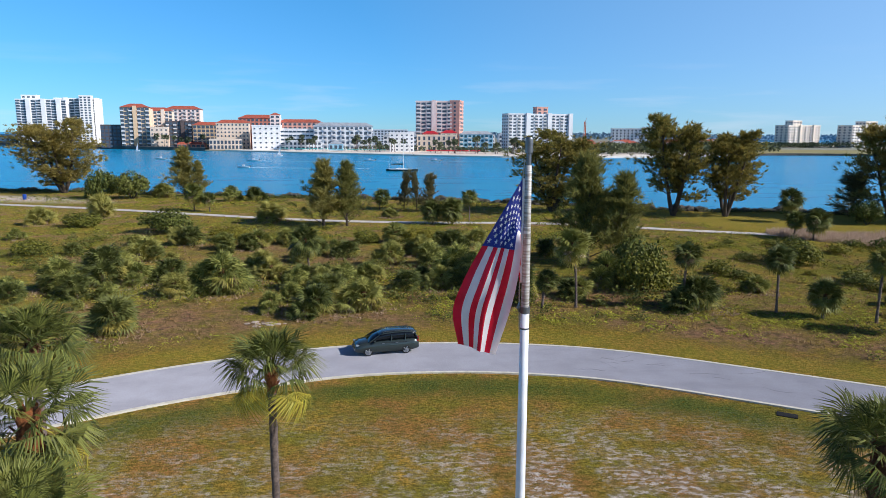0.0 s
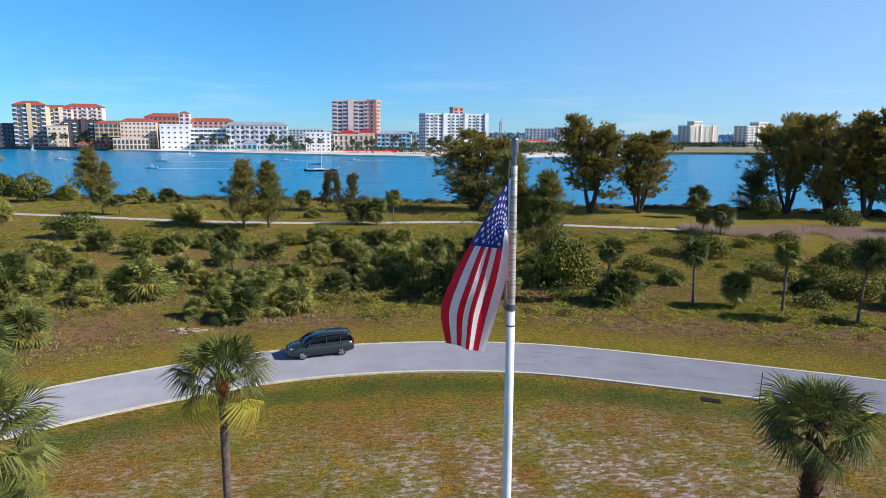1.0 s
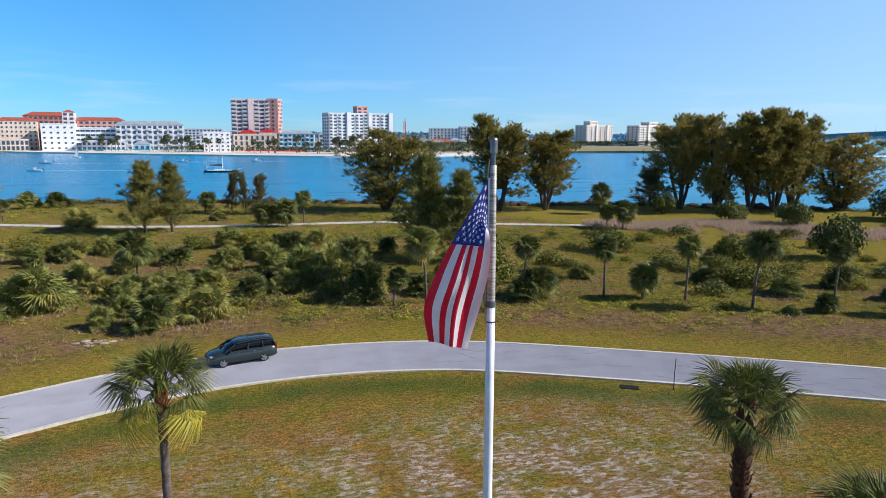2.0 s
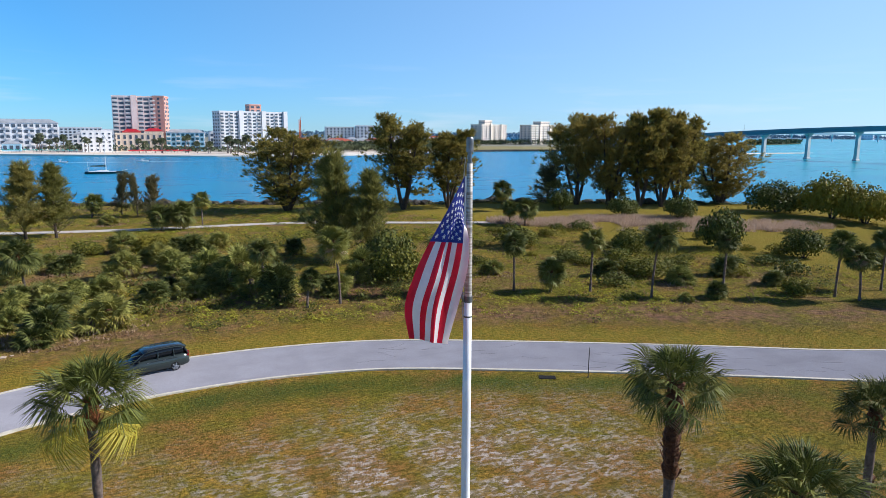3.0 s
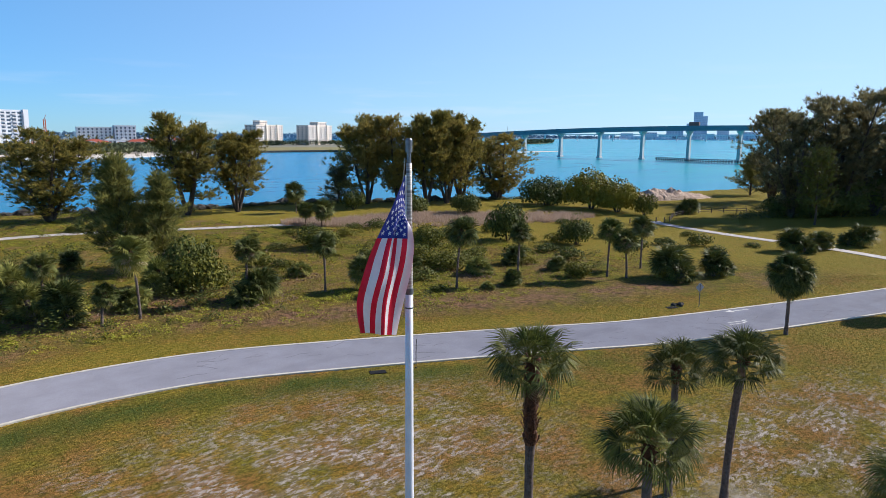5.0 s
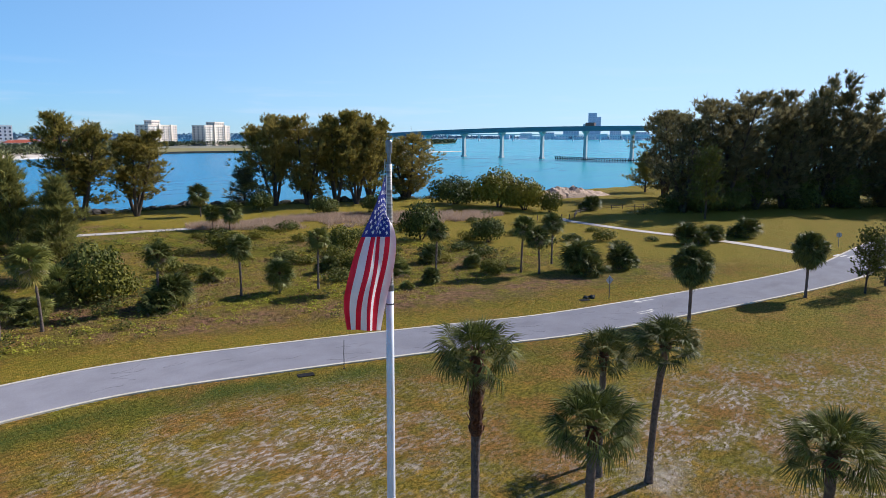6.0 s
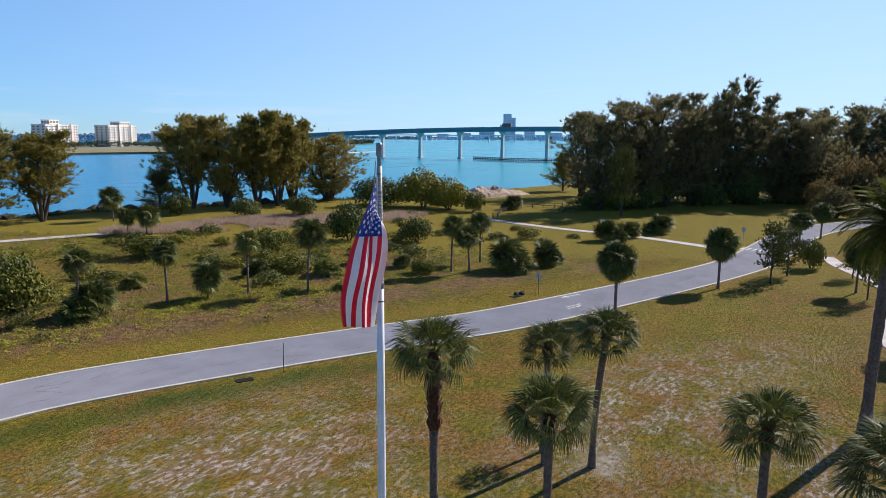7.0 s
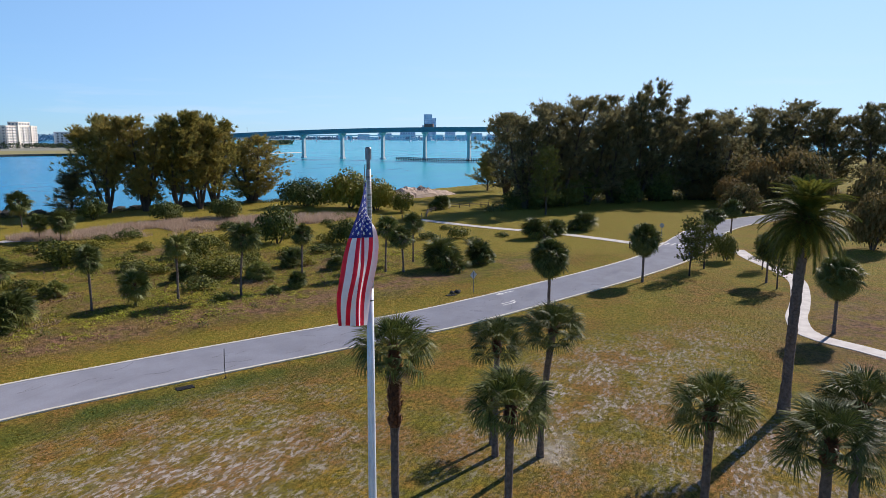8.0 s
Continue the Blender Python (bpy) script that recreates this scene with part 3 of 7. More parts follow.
def trunk_mesh(name, height, r, mats, seed, boots=0.0, bend=(0, 0), top=1.0):
    """A palm trunk with ring scars; boots: the upper share that carries old leaf bases."""
    rnd = random.Random(seed)
    n, m = 11, max(8, int(height * 3.2))
    vs, fs, mi = [], [], []
    for i in range(m + 1):
        t = i / m
        rr = r * (1.30 - 0.42 * min(1, t * 6) + 0.12 * t * top) * (1 + 0.05 * (-1) ** i)
        if t > 1 - boots:
            rr *= 1.42 + 0.16 * (-1) ** i
        cx, cy = bend[0] * t * t, bend[1] * t * t
        for j in range(n):
            a = 2 * math.pi * (j + 0.5 * (i % 2)) / n
            q = rr * rnd.uniform(0.93, 1.07)
            vs.append((cx + q * math.cos(a), cy + q * math.sin(a), height * t - 0.15 * (i == 0)))
    for i in range(m):
        for j in range(n):
            a, b = i * n + j, i * n + (j + 1) % n
            fs.append((a, b, b + n, a + n))
            mi.append(1 if (i + 0.5) / m > 1 - boots else 0)
    base = len(vs)
    if boots:
        # old leaf bases stick out of the upper trunk
        for i in range(int(height * boots * 40)):
            z = height * (1 - boots * rnd.random())
            a = rnd.uniform(0, 6.283)
            t = z / height
            cx, cy = bend[0] * t * t, bend[1] * t * t
            d, s = Vector((math.cos(a), math.sin(a), 0)), Vector((-math.sin(a), math.cos(a), 0))
            p = Vector((cx, cy, z)) + d * r * 1.2
            q = p + d * r * rnd.uniform(0.4, 1.1) + Vector((0, 0, r * rnd.uniform(0.7, 1.7)))
            o = len(vs)
            vs += [tuple(p - s * 0.08), tuple(p + s * 0.08), tuple(q + s * 0.035), tuple(q - s * 0.035)]
            fs.append((o, o + 1, o + 2, o + 3))
            mi.append(1)
    vs.append((bend[0], bend[1], height + 0.1))
    top_ring = m * n
    for j in range(n):
        fs.append((top_ring + j, top_ring + (j + 1) % n, len(vs) - 1))
        mi.append(1 if boots else 0)
    return mesh_of(name, vs, fs, mats, True, mi)


def cabbage_palm(x, y, height, size, seed, count=52, boots=0.12, boot_mat="boots", yellow=0, dead=0, low=-45, kind="green", r=0.17, bend=(0, 0), label=""):
    """A fan palm near the camera: every frond is a mesh of its own. height: of the crown's heart; size: the frond's reach."""
    rnd = random.Random(seed)
    count = int(count * 0.8)
    spin = rnd.uniform(0, 360) if bend == (0, 0) else 0
    palm = empty("cabbage_palm", pose(x, y, ground_z(x, y), 0, 0, spin), label, "palm tree", "cabbage palms on the lawn")
    put("trunk", trunk_mesh("trunk", height, r, [M["bark"], M[boot_mat]], seed, boots, bend), palm)
    heart = Vector((bend[0], bend[1], height))
    for i in range(count):
        t = (i + 0.5) / count
        el = radians(86 - (86 - low) * t ** 0.85)
        az = i * 2.39996 + rnd.uniform(-0.2, 0.2)
        s = size * (0.72 + 0.32 * min(1, t * 2.4)) * rnd.uniform(0.9, 1.08)
        key = kind if t < 0.6 or kind == "dark" else ("hang" if t < 0.999 else kind)
        if i >= count - yellow:
            key, el, az = "yellow", radians(rnd.uniform(-46, -32)), (3.0, 0.15, 2.4, -0.6, 4.5)[(count - 1 - i) % 5] - radians(spin)
        put("frond", FROND[key, i % 2], palm, frond_pose(heart + Vector((0.08 * math.cos(az), 0.08 * math.sin(az), -0.30 * t)), az, el, s, rnd.uniform(-0.6, 0.6)))
    for i in range(dead):
        az = rnd.uniform(0, 6.28)
        put("dead_frond", FROND["dead", i % 2], palm, frond_pose(heart + Vector((0, 0, -0.4)), az, radians(rnd.uniform(-78, -60)), size * 0.8), "withered brown frond")
    return palm


def crown_lists(heart, size, count, low, seed, n=20, dead=0, hi=86, jit=0.35, petiole=0.45, aged=0.2):
    """Fronds of a palm some way off, joined: (green, which of its faces are aged, dead). The lowest fronds are yellowing."""
    rnd = random.Random(seed)
    green, brown, old = [], [], []
    protos = [frond_mesh("f", None, seed * 5 + v, 1.0, n, 124, 0.10 + 0.07 * v, petiole, 0.42, False)[:2] for v in range(3)]
    for i in range(count + dead):
        t = (i + 0.5) / count
        el = radians(hi - (hi - low) * min(t, 1.0) ** 0.85 + rnd.uniform(-9, 9)) if i < count else radians(rnd.uniform(-75, -30))
        az = i * 2.39996 + rnd.uniform(-jit, jit)
        s = size * (0.72 + 0.32 * min(1, t * 2.4)) * rnd.uniform(0.80, 1.14) * (1 if i < count else 0.75)
        mt = frond_pose(heart + Vector((0, 0, -0.25 * t)), az, el, s, rnd.uniform(-1.0, 1.0))
        v, f = protos[i % 3]
        if i < count:
            green.append(([mt @ q for q in v], f))
            old += [int(t > 1 - aged and rnd.random() < 0.75)] * len(f)
        else:
            brown.append(([mt @ q for q in v], f))
    return merge(green), old, merge(brown)


def scrub_palm_proto(name, h, size, count, low, seed, mat, label, category="palm tree", group="", r=0.15, dead=6, heads=1, hi=86, n=12, bend=(0, 0), boots=0.2, petiole=0.45, aged=0.2):
    """A palm of the dunes or the roadside: trunk, crown and withered skirt; made once and copied."""
    rnd = random.Random(seed)
    palm = empty(name, pose(0, 0, -500), label, category, group)
    greens, browns, olds = [], [], []
    for q in range(heads):
        ox, oy = (0, 0) if q == 0 else (rnd.uniform(-1, 1) * size * 0.8, rnd.uniform(-1, 1) * size * 0.8)
        hh = h * (1 if q == 0 else rnd.uniform(0.45, 0.85))
        g_, o_, b_ = crown_lists(Vector((ox + bend[0], oy + bend[1], hh)), size * (1 if q == 0 else 0.85), count, low, seed + q, n, dead, hi, 0.35, petiole, aged)
        olds += o_
        greens.append(g_)
        browns.append(b_)
        if q == 0:
            put("trunk", trunk_mesh("trunk", hh, r, [M["bark"], M["boots"]], seed, boots, bend), palm)
        else:
            put("trunk", mesh_of("trunk", *tube([(ox, oy, -0.1), (ox, oy, hh)], [r * 1.2, r], 7), M["bark"]), palm)
    put("crown", mesh_of("crown", *merge(greens), [M[mat], M["frond_gold"]], False, olds), palm)
    if dead:
        put("dead_fronds", mesh_of("dead_fronds", *merge(browns), M["frond_dead"]), palm, None, "withered brown fronds")
    return palm


def dune_palm(x, y, h, w, seed, crown, skirt, turn, label):
    """A slim palm: its own trunk, with a crown and withered skirt of a shared make."""
    s = w / 3.4
    th = max(0.8, h - 1.15 * s)
    palm = empty("dune_palm", pose(x, y, ground_z(x, y), 0, 0, turn), label, "palm tree", "cabbage palms of the dunes")
    rnd = random.Random(seed)
    bend = (rnd.uniform(-0.5, 0.5), rnd.uniform(-0.4, 0.4))
    put("trunk", trunk_mesh("trunk", th, 0.13, [M["bark"], M["boots"]], seed, 0.15, bend), palm)
    m = Matrix.Translation((bend[0], bend[1], th)) @ Matrix.Scale(s, 4)
    put("crown", crown, palm, m)
    put("dead_fronds", skirt, palm, m, "withered brown fronds")


def plant(proto, x, y, sx, sz, turn, sink=0.0):
    return copy_thing(proto, Matrix.Translation((x, y, ground_z(x, y) - sink)) @ Euler((0, 0, turn)).to_matrix().to_4x4() @ Matrix.Diagonal((sx, sx, sz, 1)))


def drop_proto(ob):
    for o in (*ob.children_recursive, ob):
        bpy.data.objects.remove(o)


def needles(centres, ways, count, ln, width, seed, spread=0.8, sag=0.15, slim=False):
    """Sprays of thin blades, joined; arrays of places and directions."""
    rg = np.random.default_rng(seed)
    c = np.repeat(np.asarray(centres), count, 0)
    d = np.repeat(np.asarray(ways), count, 0) + rg.normal(0, spread, c.shape)
    d[:, 2] -= sag
    d /= np.linalg.norm(d, axis=1)[:, None] + 1e-9
    L = ln * rg.uniform(0.55, 1.25, len(c))[:, None]
    s = np.cross(d, rg.normal(0, 1, c.shape))
    s /= np.linalg.norm(s, axis=1)[:, None] + 1e-9
    c = c + rg.normal(0, 0.12 * ln, c.shape)
    w = width * rg.uniform(0.6, 1.3, len(c))[:, None]
    if slim:
        v = np.stack((c - s * w, c + s * w, c + d * L), 1).reshape(-1, 3)
        return v.tolist(), ((np.arange(len(c)) * 3)[:, None] + np.arange(3)).tolist()
    v = np.stack((c, c + d * L * 0.5 + s * w, c + d * L, c + d * L * 0.5 - s * w), 1).reshape(-1, 3)
    f = (np.arange(len(c)) * 4)[:, None] + np.arange(4)[None, :]
    return v.tolist(), f.tolist()


def pine_proto(name, mat, seed, label, height=20.0, width=13.0, stems=2, limbs=26, bare=0.16, rise=0.7, sprays=34, blade=0.8, lean=(0, 0), group="", taper=0.0, per=12, fuzz=0.28, needle=0.072, peak=0.42):
    """A feathery shore pine: forked trunk, rising limbs and sprays of needles set in plumes."""
    rnd = random.Random(seed)
    tree = empty(name, pose(0, 0, -500), label, "tree", group)
    wood, cen, way = [], [], []
    for s in range(stems):
        a0 = 6.283 * s / stems + rnd.uniform(-0.5, 0.5)
        sp = width * 0.30 * (0 if stems == 1 else rnd.uniform(0.55, 1.2))
        hs = height * rnd.uniform(0.80, 1.0) if s else height
        pts = []
        for i in range(7):
            t = i / 6
            pts.append(Vector((math.cos(a0) * sp * t ** 0.8 + lean[0] * t * t + rnd.uniform(-1, 1) * 0.2 * t, math.sin(a0) * sp * t ** 0.8 + lean[1] * t * t + rnd.uniform(-1, 1) * 0.2 * t, hs * t - 0.2)))
        r0 = height * 0.018
        wood.append(tube(pts, [r0 * (1 - 0.93 * i / 6) + 0.02 for i in range(7)], 7))
        for q in range(limbs):
            t = bare + (1 - bare) * ((q + rnd.random()) / limbs) ** 0.9
            i = min(5, int(t * 6))
            p = pts[i].lerp(pts[i + 1], t * 6 - i)
            az = q * 2.39996 + rnd.uniform(-0.6, 0.6) + s
            prof = (1 - taper) * math.sin(math.pi * t ** (math.log(0.5) / math.log(peak))) ** 0.6 + taper * (1 - t) ** 0.7
            ln = max(1.3, width * (0.72 if stems == 1 else 0.48) * prof * rnd.uniform(0.45, 1.1))
            el = rise * rnd.uniform(0.1, 1.3) + 0.45 * t * t
            d = Vector((math.cos(az) * math.cos(el), math.sin(az) * math.cos(el), math.sin(el)))
            tip = p + d * ln
            knee = p + d * ln * 0.5 + Vector((0, 0, -0.05 * ln))
            wood.append(tube([p, knee, tip], [r0 * 0.34 * (1.1 - t), r0 * 0.2 * (1.1 - t), 0.012], 4))
            # side twigs in two ranks, each carrying a plume of needles
            side = d.cross(Vector((0, 0, 1))).normalized()
            twigs = [(p.lerp(tip, 0.45), tip + d * 0.12 * ln)]
            for q2 in range(7):
                u = 0.22 + 0.75 * (q2 + rnd.random()) / 7
                o = p.lerp(tip, u)
                e = (d * 0.8 + side * (-1, 1)[q2 % 2] * rnd.uniform(0.35, 1.2) + Vector((0, 0, rnd.uniform(-0.35, 0.75)))).normalized() * max(0.9, ln * rnd.uniform(0.26, 0.52))
                twigs.append((o, o + e))
                wood.append(tube([o, o + e], [r0 * 0.07, 0.01], 3))
            for j in range(sprays):
                o, e = twigs[j % 8]
                b = o.lerp(e, 0.1 + 0.95 * rnd.random())
                b = b + Vector((rnd.uniform(-1.5, 1.5), rnd.uniform(-1.5, 1.5), rnd.uniform(-1.2, 1.2))) * fuzz * max(1.6, 0.5 * ln)
                cen.append(b)
                way.append((e - o).normalized() + Vector((0, 0, 0.25)))
    put("trunk", mesh_of("trunk", *merge(wood), M["twig"], True), tree)
    put("crown", mesh_of("crown", *needles([tuple(c) for c in cen], [tuple(w) for w in way], per, blade, needle, seed, 0.5, 0.0, True), M[mat]), tree)
    return tree


def mound_proto(name, mat, seed, label, leaves=1500, size=0.30, group="", category="shrub", lumps=7, ragged=0.18, wood=True):
    """A shrub of unit radius and height: broad leaves on several lobes, with stems showing in the gaps."""
    rg = np.random.default_rng(seed)
    bush = empty(name, pose(0, 0, -500), label, category, group)
    lob = [(0, 0, 0.45, 0.62)]
    for i in range(lumps):
        a = 6.283 * i / lumps + rg.uniform(-0.4, 0.4)
        q = rg.uniform(0.35, 0.68)
        lob.append((q * math.cos(a), q * math.sin(a), rg.uniform(0.22, 0.58), rg.uniform(0.30, 0.46)))
    lob = np.array(lob)
    pick = rg.choice(len(lob), leaves * 2, p=lob[:, 3] ** 2 / (lob[:, 3] ** 2).sum())
    d = rg.normal(0, 1, (leaves * 2, 3))
    d /= np.linalg.norm(d, axis=1)[:, None]
    rad = lob[pick, 3] * (1 - ragged * rg.random(leaves * 2) ** 1.5 + 0.10 * rg.normal(0, 1, leaves * 2))
    c = lob[pick, :3] + d * rad[:, None] * np.array((1, 1, 0.9))
    keep = (c[:, 2] > 0.01) & (d[:, 2] > -0.55)
    c, d = c[keep][:leaves], d[keep][:leaves]
    nrm = d + rg.normal(0, 0.55, c.shape) + np.array((0, 0, 0.25))
    nrm /= np.linalg.norm(nrm, axis=1)[:, None]
    u = np.cross(nrm, rg.normal(0, 1, c.shape))
    u /= np.linalg.norm(u, axis=1)[:, None]
    v = np.cross(nrm, u)
    s = size * rg.uniform(0.6, 1.25, len(c))[:, None]
    quad = np.stack((c - u * s * 0.5, c - v * s * 0.42 - u * s * 0.1, c + u * s * 0.5, c + v * s * 0.42 - u * s * 0.1), 1).reshape(-1, 3)
    f = (np.arange(len(c)) * 4)[:, None] + np.arange(4)[None, :]
    put("leaves", mesh_of("leaves", quad.tolist(), f.tolist(), M[mat]), bush)
    for i in range(4 if wood else 0):
        a = rg.uniform(0, 6.283)
        q = rg.uniform(0.3, 0.6)
        put("stem", mesh_of("stem", *tube([(0.02 * math.cos(a), 0.02 * math.sin(a), -0.05), (q * 0.6 * math.cos(a), q * 0.6 * math.sin(a), 0.3), (q * math.cos(a), q * math.sin(a), 0.62)], [0.03, 0.02, 0.008], 5), M["twig"]), bush)
    return bush


# cabbage palms on the lawn
GREY = "cabbage palm with green fan fronds and slim grey trunk"
cabbage_palm(-6.2, 23.6, 9.2, 1.86, 1, 42, 0.10, "boots_orange", 4, 0, -4, "green", 0.15, label="cabbage palm with orange leaf bases and yellowing fronds")
cabbage_palm(11.9, 17.7, 9.0, 1.77, 2, 47, 0.40, "boots", 0, 2, -20, "green", 0.19, label="cabbage palm with rough brown leaf bases on its trunk")
cabbage_palm(11.6, 12.5, 7.6, 1.77, 3, 49, 0.12, "boots", 0, 0, -20, "green", 0.17, label=GREY)
cabbage_palm(21.6, 16.7, 6.7, 1.63, 4, 42, 0.12, "boots", 0, 0, -20, "dark", 0.17, label="cabbage palm with dark green fronds beside a taller one")
cabbage_palm(22.6, 14.4, 7.9, 1.72, 5, 45, 0.06, "boots", 0, 0, -20, "dark", 0.18, (-1.2, -0.9), label="leaning cabbage palm with a dark grey trunk on the lawn")
cabbage_palm(14.3, 5.5, 7.7, 1.63, 6, 45, 0.12, "boots", 0, 0, -20, "green", 0.17, label=GREY)
cabbage_palm(12.0, 1.8, 8.0, 1.81, 7, 47, 0.12, "boots", 0, 0, -20, "dark", 0.18, label=GREY)
cabbage_palm(15.4, 0.5, 8.2, 1.77, 8, 45, 0.12, "boots", 0, 0, -20, "dark", 0.18, label=GREY)
cabbage_palm(-15.4, 25.4, 9.7, 1.95, 9, 49, 0.15, "boots", 0, 0, -20, "green", 0.18, label=GREY)
cabbage_palm(-9.6, 14.9, 11.3, 1.62, 10, 39, 0.12, "boots_orange", 3, 0, -40, "green", 0.17, label="tall cabbage palm with thinning fronds and orange leaf bases")
cabbage_palm(-8.9, 12.9, 9.9, 1.55, 11, 47, 0.12, "boots", 0, 0, -20, "green", 0.17, label=GREY)
cabbage_palm(22.9, 17.4, 3.2, 1.02, 12, 28, 0.2, "boots", 0, 0, -40, "green", 0.13, label="short young cabbage palm below taller ones")

# palms of the roadside with round dense heads
ball = scrub_palm_proto("roadside_palm", 5.6, 2.1, 230, -86, 21, "frond_dark", "palm with a dense round dark green head beside the road", group="round-headed palms by the road", r=0.17, dead=0, n=20, boots=0.0, petiole=0.62, aged=0.0)
for i, (x, y, h, w) in enumerate([(54.7, 23.1, 7.8, 4.3), (72.6, 16.4, 7.7, 4.1), (116.7, 11.0, 5.5, 4.6), (124.5, 8.2, 6.7, 4.1), (78.8, 2.6, 6.6, 3.4), (57.3, -2.8, 7.6, 4.2)]):
    plant(ball, x, y, w / 4.4, h / 7.6, i * 1.3)
drop_proto(ball)

# trunk palms of the dunes
heads = []
for i, (mat, count, low, dead) in enumerate((("frond", 60, -62, 8), ("frond_dark", 60, -70, 16), ("frond_dark", 72, -74, 8))):
    g_, o_, b_ = crown_lists(Vector((0, 0, 0)), 1.7, count, low, 31 + i, 20, dead)
    heads.append((mesh_of("crown", *g_, [M[mat], M["frond_gold"]], False, o_), mesh_of("dead_fronds", *b_, M["frond_dead"])))
HEAD_LABELS = ["slim cabbage palm with a small ragged head in the dunes", "slim cabbage palm with hanging brown fronds in the dunes", "cabbage palm with a full dark head in the dunes"]
TRUNKED = [(-50.1, 149.7, 6.0, 5.2), (-46.5, 148.7, 4.3, 3.5), (-14.4, 81.6, 6.2, 4.4), (-10.1, 152.4, 4.7, 4.5), (1.3, 128.1, 4.6, 4.8), (5.0, 128.1, 5.1, 5.3), (8.6, 133.1, 6.2, 3.8),
           (8.1, 71.9, 6.3, 3.2), (11.2, 66.2, 3.9, 2.6), (14.6, 66.3, 8.0, 4.1), (25.1, 65.6, 6.8, 3.2), (71.6, 130.9, 6.8, 5.2)]
TRUNKED += [(62.1, 112.3, 4.5, 3.7), (63.2, 108.6, 5.3, 4.8), (34.1, 64.6, 6.7, 3.1), (41.4, 60.4, 7.0, 3.1), (45.8, 55.6, 8.2, 4.1), (52.7, 52.4, 7.4, 2.9), (64.3, 47.7, 7.4, 3.6), (65.1, 45.5, 6.1, 3.5),
            (72.2, 47.7, 7.0, 3.4), (37.3, 62.1, 3.7, 3.9)]
for i, (x, y, h, w) in enumerate(TRUNKED):
    dune_palm(x, y, h, w, 300 + i, *heads[i % 3], i * 77.0, HEAD_LABELS[i % 3])

# low palms without much trunk
lp = [scrub_palm_proto("scrub_palm", 1.7, 1.75, 44, -30, 41, "frond_low", "low bushy palm with yellow-green fans in the dunes", "palm", "low palms of the dunes", 0.2, 8, 3, 84, 17),
      scrub_palm_proto("scrub_palm", 2.0, 1.7, 44, -40, 42, "frond_low", "low bushy palm with a skirt of brown fans", "palm", "low palms of the dunes", 0.2, 14, 3, 84, 17),
      scrub_palm_proto("scrub_palm", 1.6, 1.75, 46, -30, 43, "frond_dark", "low dark green bushy palm in the dunes", "palm", "low palms of the dunes", 0.2, 4, 3, 84, 17)]
LOW_A = [(-71.4, 127.8, 4.2, 4.5), (-65.3, 109.9, 2.1, 2.3), (-49.8, 96.2, 2.2, 2.4), (-43.7, 70.7, 3.0, 2.9), (-40.2, 74.4, 3.9, 4.6), (-37.4, 79.3, 5.2, 5.0), (-38.0, 92.7, 3.9, 4.2), (-32.7, 77.1, 2.8, 2.9),
         (-29.9, 79.2, 3.2, 4.3), (-22.3, 72.9, 5.7, 4.9), (-25.8, 71.7, 1.4, 2.2), (-27.3, 58.0, 4.2, 4.2), (-34.5, 66.4, 1.3, 1.2), (-65.3, 138.8, 5.1, 6.1), (-35.9, 104.3, 3.9, 3.2), (-30.5, 132.9, 4.1, 6.9),
         (-48.1, 171.7, 4.1, 4.8), (-42.5, 171.8, 4.4, 4.9), (-67.9, 180.1, 4.1, 6.8)]
LOW_B = [(-18.6, 80.0, 2.7, 3.9), (-26.7, 101.8, 2.6, 4.5), (-14.9, 75.5, 2.9, 3.1), (-15.6, 65.8, 2.0, 3.0), (-11.0, 64.6, 3.4, 5.1), (-6.5, 66.1, 3.8, 4.7), (-5.0, 88.5, 3.4, 4.4), (-11.0, 94.7, 2.8, 4.3),
         (-4.9, 107.0, 4.0, 4.0), (-7.2, 139.2, 1.7, 4.6), (-2.5, 74.0, 2.6, 4.4), (0.2, 88.5, 3.8, 4.5), (-9.8, 78.4, 2.3, 3.3), (-12.4, 78.4, 2.7, 3.2), (-7.3, 79.9, 2.4, 3.3), (1.3, 75.3, 2.6, 4.5),
         (3.8, 101.7, 3.4, 5.1), (-0.9, 96.9, 3.3, 4.5)]
LOW_C = [(6.4, 76.0, 5.4, 5.4), (9.5, 70.8, 5.0, 3.9), (3.5, 79.6, 5.6, 3.9), (20.6, 76.7, 4.4, 3.6), (26.6, 65.4, 4.1, 5.6), (27.2, 130.4, 1.5, 3.2), (36.2, 73.0, 1.9, 3.4), (48.7, 66.5, 2.6, 2.9), (53.4, 59.4, 2.7, 3.5),
         (47.8, 52.7, 1.1, 1.9), (52.0, 52.6, 2.5, 2.2), (137.1, 73.2, 4.3, 5.1), (69.5, 42.2, 4.9, 6.2), (74.7, 39.0, 4.0, 4.6), (63.3, 54.5, 2.3, 2.4), (62.4, 60.8, 3.1, 3.3), (101.3, 39.2, 4.3, 5.4),
         (107.1, 36.7, 3.5, 4.0), (115.4, 33.3, 4.4, 5.0)]
for i, (x, y, h, w) in enumerate(LOW_A + LOW_B + LOW_C):
    s = 0.5 * (w / 3.9 + h / 3.3)
    plant(lp[2 if x > 60 else i % 3], x, y, s, 0.4 * s + 0.6 * h / 3.3, i * 1.7, 0.1)
